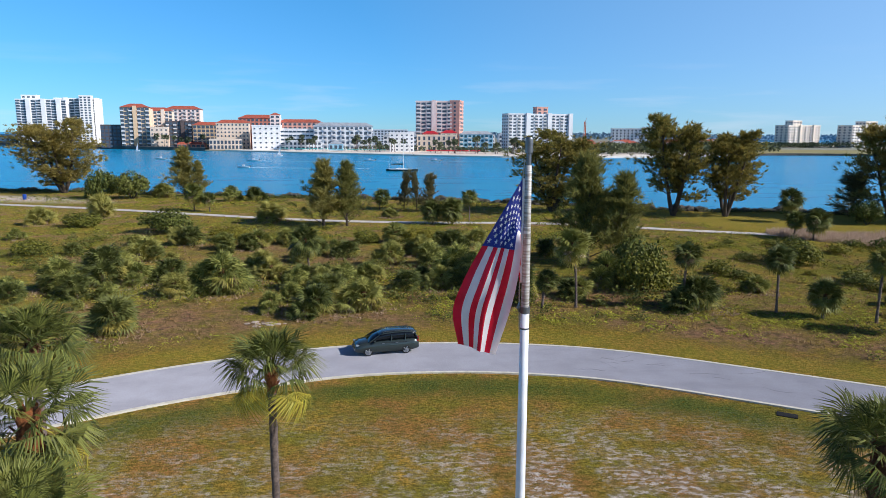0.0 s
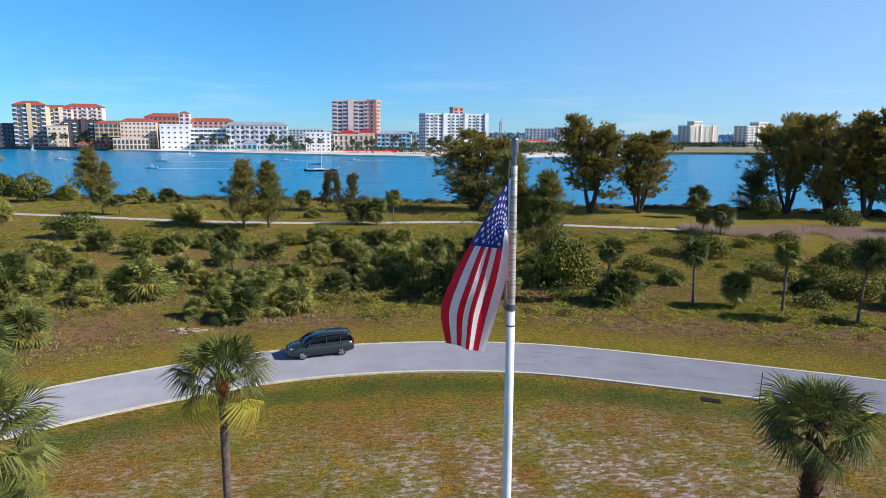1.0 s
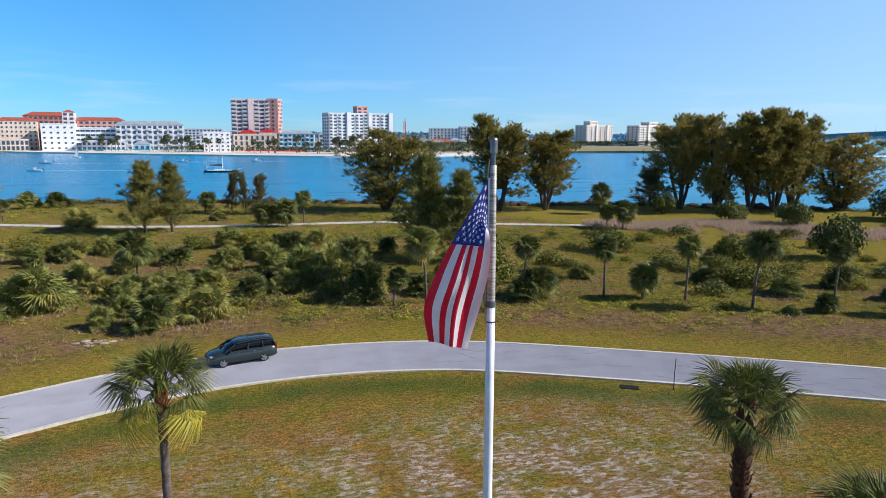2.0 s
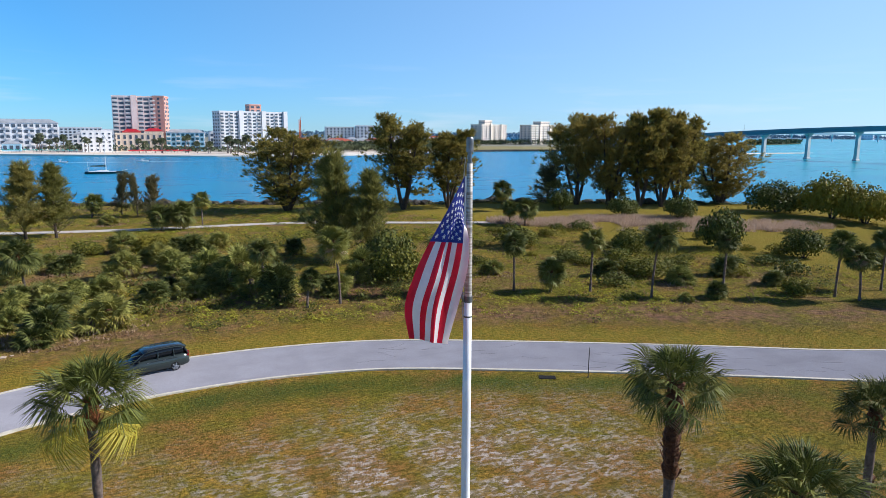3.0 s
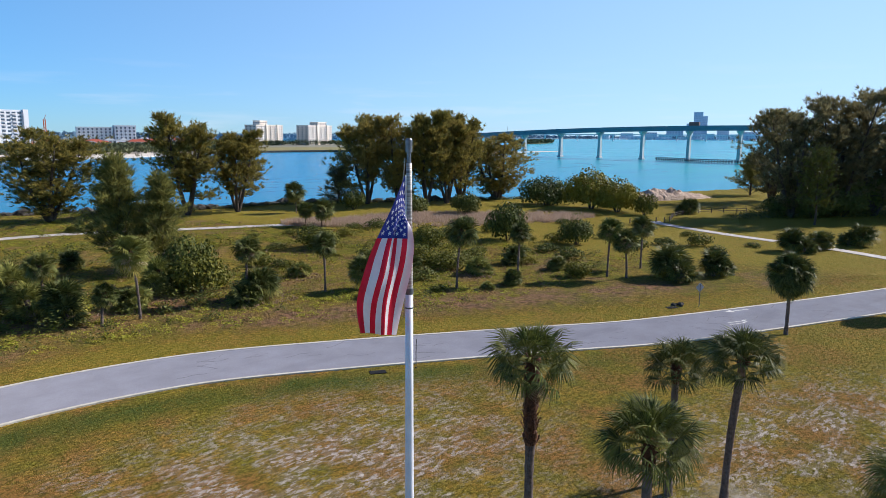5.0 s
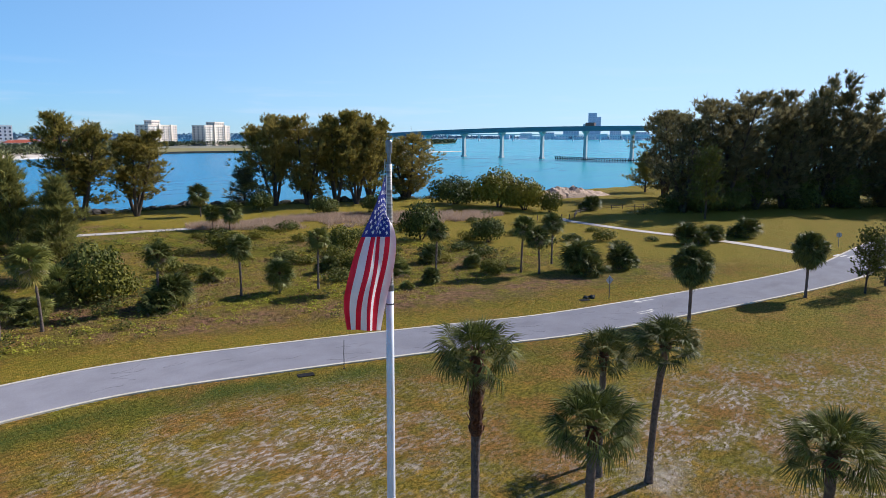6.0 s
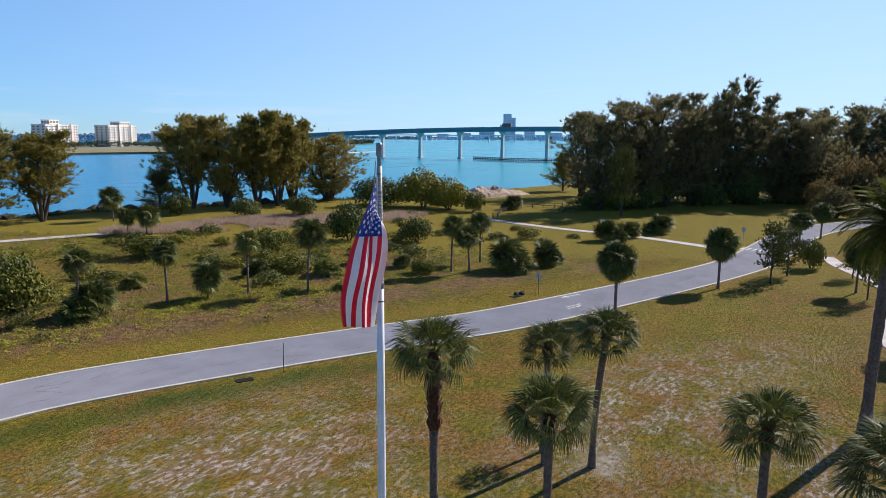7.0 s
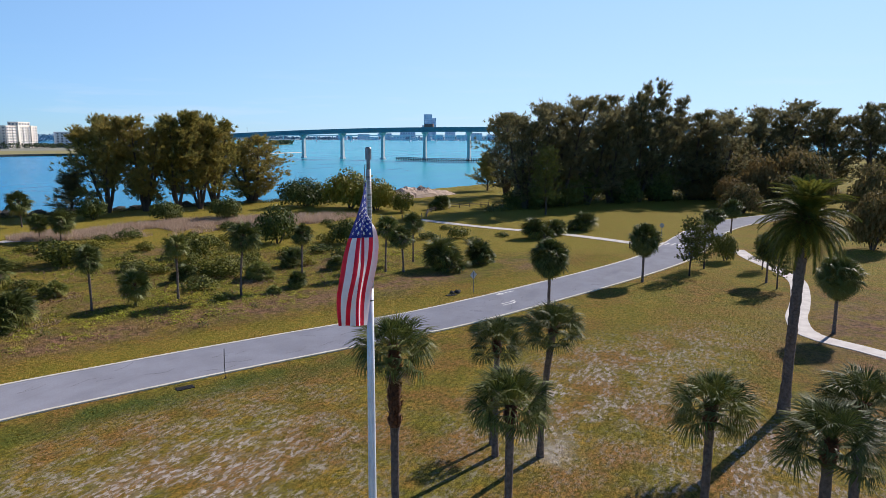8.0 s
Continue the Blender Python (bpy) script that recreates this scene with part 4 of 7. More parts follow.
# a thicket of more low palms between them
rnd = random.Random(77)
for i in range(46):
    x, y = rnd.uniform(-46, 18), rnd.uniform(68, 106)
    s = rnd.uniform(0.55, 1.0)
    plant(lp[i % 3], x, y, s, s * rnd.uniform(0.85, 1.05), i * 2.9, 0.1)
for p in lp:
    drop_proto(p)

# the feather palm beside the lawn path
date = empty("date_palm", pose(35.0, 1.9, 0), "large date palm with arching feather fronds above the lawn", "palm tree")
put("trunk", trunk_mesh("trunk", 12.5, 0.34, [M["bark"], M["boots"]], 61, 0.12, (0.58, -0.33)), date)


def feather_mesh(name, mat, seed, length=3.6, n=34, droop=1.5):
    rnd = random.Random(seed)
    vs, fs = [], []

    def spine(t):
        return Vector((length * t * (1 - 0.16 * t * t), 0, 0.55 * length * t * (1 - t) * 0.6 - droop * t * t))
    v, f = tube([spine(i / 8) for i in range(9)], [0.045 * (1 - 0.85 * i / 8) for i in range(9)], 4)
    vs += v
    fs += f
    for i in range(n):
        t = 0.12 + 0.88 * i / n
        p = spine(t)
        for sg in (-1, 1):
            ln = 0.66 * math.sin(math.pi * (0.12 + 0.80 * t)) ** 0.6 * rnd.uniform(0.85, 1.1)
            d = Vector((0.55, sg * 0.75, 0.15 - 0.55 * t + rnd.uniform(-0.15, 0.15))).normalized()
            q = d.cross(Vector((0, 0, 1))).normalized() * 0.026
            o = len(vs)
            vs += [p, p + d * ln * 0.5 + q, p + d * ln + Vector((0, 0, -0.12)), p + d * ln * 0.5 - q]
            fs.append((o, o + 1, o + 2, o + 3))
    return mesh_of(name, vs, fs, mat)


feathers = [feather_mesh("frond", M["frond_date"], 70 + i, 3.3, 58, 0.7 + 0.5 * i) for i in range(3)]
golden = feather_mesh("frond", M["frond_yellow"], 75, 2.4, 30, 1.6)
for i in range(104):
    t = (i + 0.5) / 104
    put("frond", feathers[i % 3], date, frond_pose(Vector((0.58, -0.33, 12.7 - 0.5 * t)), i * 2.39996, radians(88 - 122 * t ** 0.95), 0.93))
for i in range(7):
    put("dead_frond", golden, date, frond_pose(Vector((0.58, -0.33, 12.2)), i * 0.9 + 0.2, radians(-50), 0.9), "golden brown hanging frond")

# shore pines
pines = [pine_proto("shore_pine", "pine", 81, "large feathery shore pine with orange-tinged green foliage", stems=5, limbs=16, group="shore pines", lean=(-1.0, 0), bare=0.12, rise=0.7, peak=0.5, fuzz=0.36),
         pine_proto("shore_pine", "pine", 82, "tall open shore pine with dark forked trunk", stems=4, limbs=19, bare=0.22, group="shore pines", lean=(0.8, 0.3), rise=0.85, peak=0.52, taper=0.15),
         pine_proto("shore_pine", "pine_dark", 83, "dark dense shore pine at the edge of the park", stems=4, limbs=17, sprays=24, fuzz=0.24, group="shore pines", bare=0.08, rise=0.8, peak=0.5),
         pine_proto("shore_pine", "pine_dark", 84, "thin-topped dark shore pine at the edge of the park", stems=3, limbs=20, sprays=21, fuzz=0.24, group="shore pines", taper=0.35, rise=0.9, peak=0.45)]
BAY_PINES = [(-99.5, 192.6, 19.6, 23.0), (28.0, 149.0, 17.2, 19.4), (52.4, 142.2, 20.6, 17.5), (63.1, 141.1, 17.5, 16.0), (95.3, 136.3, 21.4, 12.6), (101.6, 131.8, 20.7, 12.7), (107.4, 127.7, 22.2, 12.7),
             (111.5, 124.9, 20.2, 11.3), (117.4, 125.8, 22.6, 13.0), (131.0, 125.5, 17.5, 15.0)]
for i, (x, y, h, w) in enumerate(BAY_PINES):
    plant(pines[(0, 0, 1, 1, 1, 0, 1, 1, 1, 0)[i]], x, y, w / (14.0 if i < 4 else 10.5), h / 20.5, i * 1.9, 0.2)
EAST_PINES = [(181.4, 72.6, 24.7, 13.6), (148.4, 55.8, 23.0, 13.1), (158.1, 49.9, 27.4, 15.0), (165.8, 44.4, 26.3, 13.9), (173.0, 39.2, 28.0, 13.3), (180.0, 33.5, 31.2, 13.0), (187.5, 28.1, 30.9, 13.3), (194.2, 21.5, 25.0, 14.6),
              (194.7, 15.3, 24.1, 14.2), (236.9, 7.7, 25.3, 17.5), (241.4, -0.9, 29.0, 18.0), (245.9, -9.5, 28.6, 18.0), (247.6, -17.9, 26.9, 18.0), (243.0, -28.6, 30.4, 17.0), (240.4, -37.3, 28.4, 17.0), (168, 52, 22, 13),
              (172, 40, 23, 13), (183.9, 30.8, 22.1, 13.4), (194.3, 20.3, 20.1, 14.3)]
for i, (x, y, h, w) in enumerate(EAST_PINES):
    plant(pines[(2, 2, 2, 3, 2, 3, 3, 2, 2)[i % 9] if i < 9 else 2 + i % 2], x, y, w / 10.0, h / 20.5, i * 2.3, 0.2)
for p in pines:
    drop_proto(p)
young = [pine_proto("young_pine", "pine_young", 91, "young feathery pine with upswept pale green plumes", 10, 7.8, 1, 54, 0.03, 1.25, 20, 0.75, (0, 0), "young pines", 1.0, needle=0.04, fuzz=0.12),
         pine_proto("young_pine", "pine_dark", 92, "small dark windswept pine by the water", 10, 5.6, 1, 44, 0.06, 1.1, 18, 0.7, (-1.8, 0), "young pines", 0.9, needle=0.04, fuzz=0.12)]
for i, (x, y, h, w, q) in enumerate([(-18.7, 125.0, 11.0, 6.6, 0), (-14.6, 126.5, 10.8, 6.2, 0), (-4.7, 154.7, 7.9, 3.6, 1), (-1.8, 152.5, 8.1, 3.0, 1), (1.0, 149.2, 7.8, 4.2, 1), (-86.4, 228.2 - 30, 6.8, 3.8, 1), (-64.0, 185.0, 11.7, 7.9, 0),
                                     (-60.2, 184.5, 8.4, 4.4, 0), (21.6, 91.0, 13.2, 7.6, 0), (25.4, 87.6, 11.2, 6.4, 0), (92.0, 143.8, 8.8, 9.7, 1), (196, 84, 11.0, 8.5, 0)]):
    plant(young[q], x, y, w / 5.0, h / 10.3, i * 2.0, 0.1)
for p in young:
    drop_proto(p)

# sea grape and other shrubs
grape = [mound_proto("sea_grape", "grape", 101, "rounded dark green sea grape shrub with broad leaves", 3000, 0.088, "sea grape shrubs"),
         mound_proto("sea_grape", "grape_gold", 102, "sea grape shrub with yellowing broad leaves", 3000, 0.088, "sea grape shrubs"),
         mound_proto("brush", "brush", 103, "tangled brown-green brush at the wood's edge", 3600, 0.085, "brush at the wood's edge", ragged=0.3),
         mound_proto("sea_grape", "grape", 104, "broad dark sea grape thicket near the shore", 6000, 0.072, "sea grape shrubs", lumps=10),
         mound_proto("sea_grape", "grape_gold", 105, "tall golden-green sea grape thicket near the shore", 6000, 0.072, "sea grape shrubs", lumps=10)]
SHRUBS_A = [(-61.8, 124.8, 2.5, 8.1, 1), (-55.2, 96.2, 2.2, 5.8, 1), (-44.1, 117.9, 4.1, 9.9, 0), (-74.6, 177.0, 6.8, 10.5, 0), (-82.4, 176.9, 7.5, 9.7, 0), (-31.4, 109.8, 2.3, 6.9, 1), (-9.4, 107.0, 2.0, 5.3, 1), (-1.3, 107.0, 2.5, 5.4, 1),
            (40.5, 153.3, 4.3, 6.8, 0), (23.8, 77.2, 5.6, 6.9, 0), (23.9, 73.5, 4.2, 6.7, 1), (49.6, 89.2, 3.2, 7.8, 1), (85.0, 128.2, 4.9, 6.5, 0), (61.8, 78.1, 3.5, 6.0, 1), (52.5, 64.5, 2.4, 6.5, 1), (90.3, 113.5, 4.1, 8.0, 0)]
SHRUBS_B = [(96.9, 103.6, 5.1, 7.2, 0), (77.3, 75.3, 6.2, 7.8, 0), (128.2, 106.4, 7.0, 14.2, 3), (128.8, 93.9, 9.2, 14.0, 4), (128.1, 86.1, 7.6, 11.5, 4), (127.5, 79.0, 4.7, 5.6, 1), (82.0, 64.9, 4.2, 6.8, 0), (61.6, 50.2, 1.9, 4.0, 1),
            (212.1, 8.8, 17.1, 14.8, 2), (185.7, 4.1, 12.8, 12.8, 2), (189.8, -4.1, 14.8, 14.6, 2), (184.0, -8.4, 13.7, 15.5, 2), (145.8, -17.0, 12.7, 11.4, 2), (113.5, -12.9, 9.7, 8.8, 2), (92.4, 7.8, 4.1, 3.8, 0)]
SHRUBS_D = [(188.3, 30.1, 10.7, 13.1, 0), (197.3, 21.0, 11.0, 13.5, 0), (162.9, 49.3, 9.7, 10.8, 0), (197.6, 17.6, 12.5, 14.8, 2), (196, 12, 13, 15, 2), (205, -8, 13, 16, 2), (222, -4, 15, 18, 2), (178.5, 37.6, 9.3, 11.6, 0),
            (167.5, 46.0, 9.2, 12.3, 0), (160, 58, 9, 11, 0), (170, 62, 9, 11, 0), (187.4, 30.8, 12.3, 13.4, 0), (182, 40, 11, 14, 0)]
SHRUBS_C = [(151.2, 52.4, 5.3, 9.5, 0), (157.4, 48.5, 5.6, 10.0, 0), (173.6, 36.8, 5.9, 10.6, 0), (183.8, 29.1, 6.0, 10.8, 0), (192.5, 18.5, 6.1, 11.0, 2), (150, 58, 5, 9, 0), (178.5, 10.4, 7.5, 10.7, 2), (162.6, 7.1, 7, 11, 2),
            (136, -5, 6, 9, 2), (126, -2, 5, 8, 2), (175, -2, 9, 12, 2)]
for i, (x, y, h, w, q) in enumerate(SHRUBS_A + SHRUBS_B + SHRUBS_C + SHRUBS_D):
    plant(grape[q], x, y, w / 1.95, h / 0.98, i * 1.3, 0.1)
small = [mound_proto("low_shrub", m, 110 + i, l, 800, 0.13, "low shrubs of the dunes", wood=False) for i, (m, l) in enumerate((("grape", "low rounded dark green dune shrub"), ("grape_gold", "low rounded yellow-green dune shrub")))]
rnd = random.Random(88)
for i in range(64):
    x = rnd.uniform(36, 124)
    y = rnd.uniform(50, 104) - 0.18 * (x - 60)
    w = rnd.uniform(1.8, 4.6)
    if np.hypot(dune_line[:, 0] - x, dune_line[:, 1] - y).min() > 4:
        plant(small[i % 2], x, y, w / 1.95, w * rnd.uniform(0.32, 0.5), i * 1.1, 0.1)
for p in grape + small:
    drop_proto(p)
sapling = pine_proto("young_tree", "grape", 95, "thin young tree with sparse small leaves by the road", 6, 2.6, 1, 30, 0.25, 0.7, 32, 0.26, (0.2, 0), "young trees by the road", 0.3, needle=0.05, per=7, fuzz=0.16)
for i, (x, y, h, w) in enumerate([(79.1, 11.5, 6.4, 2.4), (85.2, 10.2, 5.6, 2.6), (75.5, 1.5, 6.0, 2.0), (88.0, 3.0, 4.0, 2.0), (137.5, 47.5, 13.0, 4.6)]):
    plant(sapling, x, y, w / 2.4, h / 6.1, i * 2.4)
drop_proto(sapling)

# ---- far shore ----
FAR = spline([(-1500, 1500), (-800, 1080), (-560, 905), (-470, 815), (-380, 745), (-290, 698), (-200, 655), (-140, 620), (-30, 558), (60, 514), (130, 514), (185, 530), (262, 572), (325, 590), (394, 580), (432, 560), (470, 524), (505, 545), (600, 720), (690, 850), (705, 1200), (710, 3000)], 20)
fd = [(x, y, -1.0) for x, y in FAR] + [(710, 4300, -1.0), (-1500, 4300, -1.0)]
edge = [(x, y - 3, -3.2) for x, y in FAR]
n = len(FAR)
fl = merge([(fd, [tuple(range(len(fd)))]), ([(x, y, -1.0) for x, y in FAR] + edge, [(i, n + i, n + i + 1, i + 1) for i in range(n - 1)])])
far_land = tagged(put("far_shore", mesh_of("far_shore", *fl, plain("far_shore_ground", "7e8070", "969482", 0.01, 0.95, bump=0.0))), "low built-up far shore across the bay", "shore", kind="structure")
b0 = FAR[(FAR[:, 0] > -200) & (FAR[:, 0] < 275)]
tagged(put("beach", mesh_of("beach", *ribbon(b0, -3, 86, -0.9, 1.4), M["beach"])), "white sand beach along the far shore", "beach", kind="structure")

quay = FAR[(FAR[:, 0] > -620) & (FAR[:, 0] < -196)]
bank = FAR[(FAR[:, 0] > 272) & (FAR[:, 0] < 470)]
tagged(put("far_seawall", mesh_of("far_seawall", *ribbon(bank, -3.5, 1.0, -0.2, 3.2), M["rock"])), "dark stone seawall below the condominium blocks", "seawall", kind="structure")
tagged(put("far_verge", mesh_of("far_verge", *ribbon(bank, 1.0, 150.0, -0.6, 1.5), plain("far_verge_grass", "9a8e58", "7c7a48", 0.03, 0.95, bump=0.0))), "dry grass verge behind the far seawall", "ground", kind="structure")
tagged(put("quay", mesh_of("quay", *ribbon(quay, -5, 3, 1.0, 4.2), M["quay"])), "dark seawall below the hotels of the far shore", "seawall", kind="structure")


def building(x, y, w, depth, h, yaw, floors, bays, wall, label, roof="flat", roof_mat="r_grey", glass="pane", ratio=0.55, tall=0.55, balcony=True, side=3, category="hotel", parapet=1.0, pier=0):
    """A far building: walls, roof, and each window (and balcony slab) a mesh of its own on the faces that show."""
    b = empty("far_building", pose(x, y, -1.0, 0, 0, yaw), label, category, "buildings on the far shore")
    bm = bm_box(w, depth, h, (0, 0, 0))
    part("wall", bm, M[wall], b)
    if roof == "flat":
        bm = bm_box(w + 0.5, depth + 0.5, parapet, (0, 0, h))
        part("roof", bm, M[roof_mat if roof_mat != "r_grey" else wall], b)
    else:
        rh = 0.13 * min(w, depth) + 1.0
        bm = bmesh.new()
        got = bmesh.ops.create_cube(bm, size=1.0, matrix=Matrix.Translation((0, 0, h + rh / 2)) @ Matrix.Diagonal((w * 1.05, depth * 1.05, rh, 1)))
        for v in got["verts"]:
            if v.co.z > h + rh / 2:
                v.co.x *= max(0.12, 1 - depth / w * 0.75) if w > depth else 0.12
                v.co.y *= 0.12
        part("roof", bm, M[roof_mat], b)
    fh = h / floors
    bw = w / bays
    win = mesh_of("window", *box_lists(bw * ratio, 0.5, fh * tall), M[glass])
    slab = mesh_of("balcony", *box_lists(bw * 0.82, 1.3, fh * 0.30), M["rail_white"]) if balcony else None
    for i in range(floors):
        for j in range(bays):
            px = -w / 2 + bw * (j + 0.5)
            if pier and j % pier == pier - 1:
                continue
            put("window", win, b, pose(px, -depth / 2, fh * (i + 0.5)))
            if balcony and j % 2 == 0:
                put("balcony", slab, b, pose(px, -depth / 2 - 0.6, fh * (i + 0.18)))
    for j in range(bays):
        if pier and j % pier == pier - 1:
            part("pier", bm_box(bw * 0.9, 2.2, h + 1.5, (-w / 2 + bw * (j + 0.5), -depth / 2 - 0.6, 0)), M[wall], b)
    sw = depth / side
    win2 = mesh_of("window", *box_lists(0.5, sw * 0.4, fh * tall), M[glass])
    sg = 1 if yaw <= 0 else -1
    for i in range(floors):
        for j in range(side):
            put("window", win2, b, pose(sg * w / 2, -depth / 2 + sw * (j + 0.5), fh * (i + 0.5)))
    return b


def box_lists(sx, sy, sz):
    x, y, z = sx / 2, sy / 2, sz / 2
    v = [(-x, -y, -z), (x, -y, -z), (x, y, -z), (-x, y, -z), (-x, -y, z), (x, -y, z), (x, y, z), (-x, y, z)]
    return v, [(0, 1, 5, 4), (1, 2, 6, 5), (2, 3, 7, 6), (3, 0, 4, 7), (4, 5, 6, 7), (3, 2, 1, 0)]


building(-504, 868, 30, 14, 11, 12, 3, 6, "w_blue", "low pale blue building beside the towers", balcony=False, category="building")
building(-452, 850, 54, 24, 52, 12, 17, 10, "w_white", "white high-rise apartment block with dark recessed balcony bays", side=3, pier=3, ratio=0.86, tall=0.72, category="apartment block")
building(-417, 862, 49, 24, 54, 16, 17, 9, "w_white", "white stepped high-rise apartment block", side=3, pier=3, ratio=0.86, tall=0.72, category="apartment block")
building(-466, 848, 16, 14, 57, 12, 19, 3, "w_white", "white stair tower of an apartment block", balcony=False, category="tower")
building(-402, 850, 13, 14, 57, 16, 19, 3, "w_white", "white stair tower of an apartment block", balcony=False, category="tower")
building(-311, 712, 22, 20, 22, 14, 6, 6, "w_dark", "dark glazed low hotel wing", ratio=0.75, tall=0.7, balcony=False)
building(-288, 712, 27, 22, 40, 14, 10, 7, "w_tan", "tan hotel tower with red tiled roof", "hip", "r_red", ratio=0.86, tall=0.74, pier=4)
building(-270, 722, 29, 20, 37, 14, 10, 8, "w_cream", "cream hotel block with red tiled roof", "hip", "r_red", ratio=0.7, tall=0.6, pier=3)
building(-261, 700, 17, 12, 20, 14, 5, 4, "w_cream", "plain cream lower wing with small windows", balcony=False, ratio=0.35, tall=0.3)
building(-228, 692, 26, 7, 4.5, 12, 1, 6, "w_rose", "open waterside pavilion with a red roof", "hip", "r_red", balcony=False, ratio=0.7, tall=0.6, category="pavilion")
building(-258, 765, 36, 20, 40, 8, 11, 8, "w_pinkish", "pinkish hotel block with red tiled roof", "hip", "r_red", ratio=0.45)
building(-242, 713, 32, 16, 26, 12, 7, 9, "w_dark", "dark balconied hotel wing", ratio=0.8, tall=0.7, pier=5)
building(-215, 706, 28, 16, 23, 12, 6, 7, "w_tan", "tan hotel wing with glazed front and red roof", "hip", "r_red", ratio=0.72, tall=0.7, balcony=False)
building(-184, 684, 31, 16, 25, 10, 7, 9, "w_cream", "cream hotel with small windows and red roof", "hip", "r_red", ratio=0.35, tall=0.42, balcony=False)
building(-186, 664, 30, 8, 9, 10, 2, 9, "w_cream", "low arcaded cream pavilion by the water", balcony=False, ratio=0.6, tall=0.7, category="pavilion")
building(-166, 710, 36, 20, 30, 8, 8, 9, "w_rose", "rose-red hotel with small red roofs", "hip", "r_red", balcony=False)
building(-148, 668, 26, 16, 22, 6, 5, 5, "w_white", "white hotel block with small windows", balcony=False, ratio=0.3, tall=0.3)
building(-144, 690, 10, 10, 33, 6, 9, 2, "w_pinkish", "pink stair tower with a red cap", "hip", "r_red", balcony=False, category="tower")
building(-120, 675, 32, 18, 19, 4, 5, 8, "w_white", "white terraced hotel with ribbon windows", balcony=False, ratio=0.85, tall=0.4)
building(-112, 660, 34, 10, 8, 4, 2, 9, "w_grey", "low white beach terrace", balcony=False, ratio=0.6, category="terrace")
building(-121, 698, 42, 16, 26, 4, 7, 9, "w_salmon", "salmon hotel with red roof", "hip", "r_red", balcony=False)
building(-75, 668, 55, 18, 22.5, 3, 5, 13, "w_grey", "long pale grey hotel with balconies", "hip", "r_grey", ratio=0.6)
building(-80, 648, 13, 10, 6, 3, 1, 3, "w_blue", "small pale beach house", "hip", "r_grey", balcony=False, category="beach house")
building(-48, 900, 60, 20, 19, 0, 6, 14, "w_hazewhite", "distant white apartment row", balcony=False, category="apartment block")
building(0, 905, 40, 20, 17, 0, 5, 9, "w_hazewhite", "distant white apartment row", balcony=False, category="apartment block")
building(-18, 624, 22, 12, 16, 2, 5, 5, "w_white", "small white hotel with a plain end wall", balcony=False, ratio=0.35, tall=0.4)
building(12, 656, 34, 18, 45, -4, 13, 7, "w_pinkish", "pinkish high-rise hotel with balconies", ratio=0.8, tall=0.55, pier=4)
# separate salmon block added for the high-rise's sunlit side face
building(33, 654, 9, 20, 45.5, -14, 13, 1, "w_salmon", "salmon strip standing for the sunlit side of a hotel", balcony=False, ratio=0.2, category="tower")
building(14, 634, 36, 14, 14, -4, 3, 8, "w_cream", "hotel porch with tall windows", balcony=False, ratio=0.4, tall=0.7)
building(8, 634, 14, 11, 16, -4, 3, 3, "w_rose", "porch bay with a crimson roof", "hip", "r_crimson", balcony=False, category="pavilion")
building(25, 633, 15, 12, 16.5, -4, 3, 3, "w_cream", "porch bay with a crimson roof", "hip", "r_crimson", balcony=False, category="pavilion")
building(51, 648, 31, 14, 15.5, -4, 4, 8, "w_blue", "pale blue hotel with white balconies", "hip", "r_grey", glass="pane_teal", ratio=0.6)
building(118, 706, 70, 18, 35, 14, 11, 15, "w_grey", "wide greyish-white apartment slab with balconies", side=3, ratio=0.62, tall=0.5, pier=5, category="apartment block")
building(121, 706, 12, 10, 42, 14, 12, 2, "w_salmon", "pink lift tower on a slab block", balcony=False, category="tower")
building(487, 882, 58, 20, 27, 22, 8, 12, "w_ivory", "white condominium block on the far shore", ratio=0.5, tall=0.45, pier=5, category="apartment block")
building(482, 884, 16, 12, 33, 22, 9, 3, "w_ivory", "white stair tower of a condominium block", balcony=False, category="tower")
building(555, 858, 60, 20, 27, 22, 8, 12, "w_ivory", "white condominium block on the far shore", ratio=0.5, tall=0.45, pier=5, category="apartment block")
building(564, 862, 22, 14, 32, 22, 9, 4, "w_ivory", "white stair tower of a condominium block", balcony=False, category="tower")
building(640, 850, 60, 20, 20, -30, 6, 12, "w_grey", "pale condominium block behind trees", ratio=0.45, category="apartment block")
building(268, 900, 38, 20, 22, -12, 6, 8, "w_white", "white office block behind the trees", ratio=0.4, balcony=False, category="office block")
building(300, 890, 24, 20, 24, -12, 6, 5, "w_white", "white office block behind the trees", ratio=0.4, balcony=False, category="office block")
rnd = random.Random(5)
for i in range(30):
    x = 128 + i * 10.5 + rnd.uniform(-4, 4)
    y = 690 + 4.0 * max(0, x - 190) ** 0.75 + rnd.uniform(0, 60)
    building(x, y, rnd.uniform(12, 24), 12, rnd.uniform(5, 9), rnd.uniform(-12, 0), 2, 3, rnd.choice(["w_white", "w_tan", "w_grey", "w_cream", "w_salmon"]),
             "small house on the far shore", "hip", rnd.choice(["r_red", "r_red", "r_grey"]), balcony=False, category="house", side=2)
for i in range(10):
    x = -30 + i * 18 + rnd.uniform(-4, 4)
    building(x, 740 + rnd.uniform(0, 90), 20, 12, rnd.uniform(8, 15), 0, 3, 4, rnd.choice(["w_white", "w_hazewhite", "w_grey"]), "house among the far hotels", "hip", "r_grey", balcony=False, category="house", side=2)
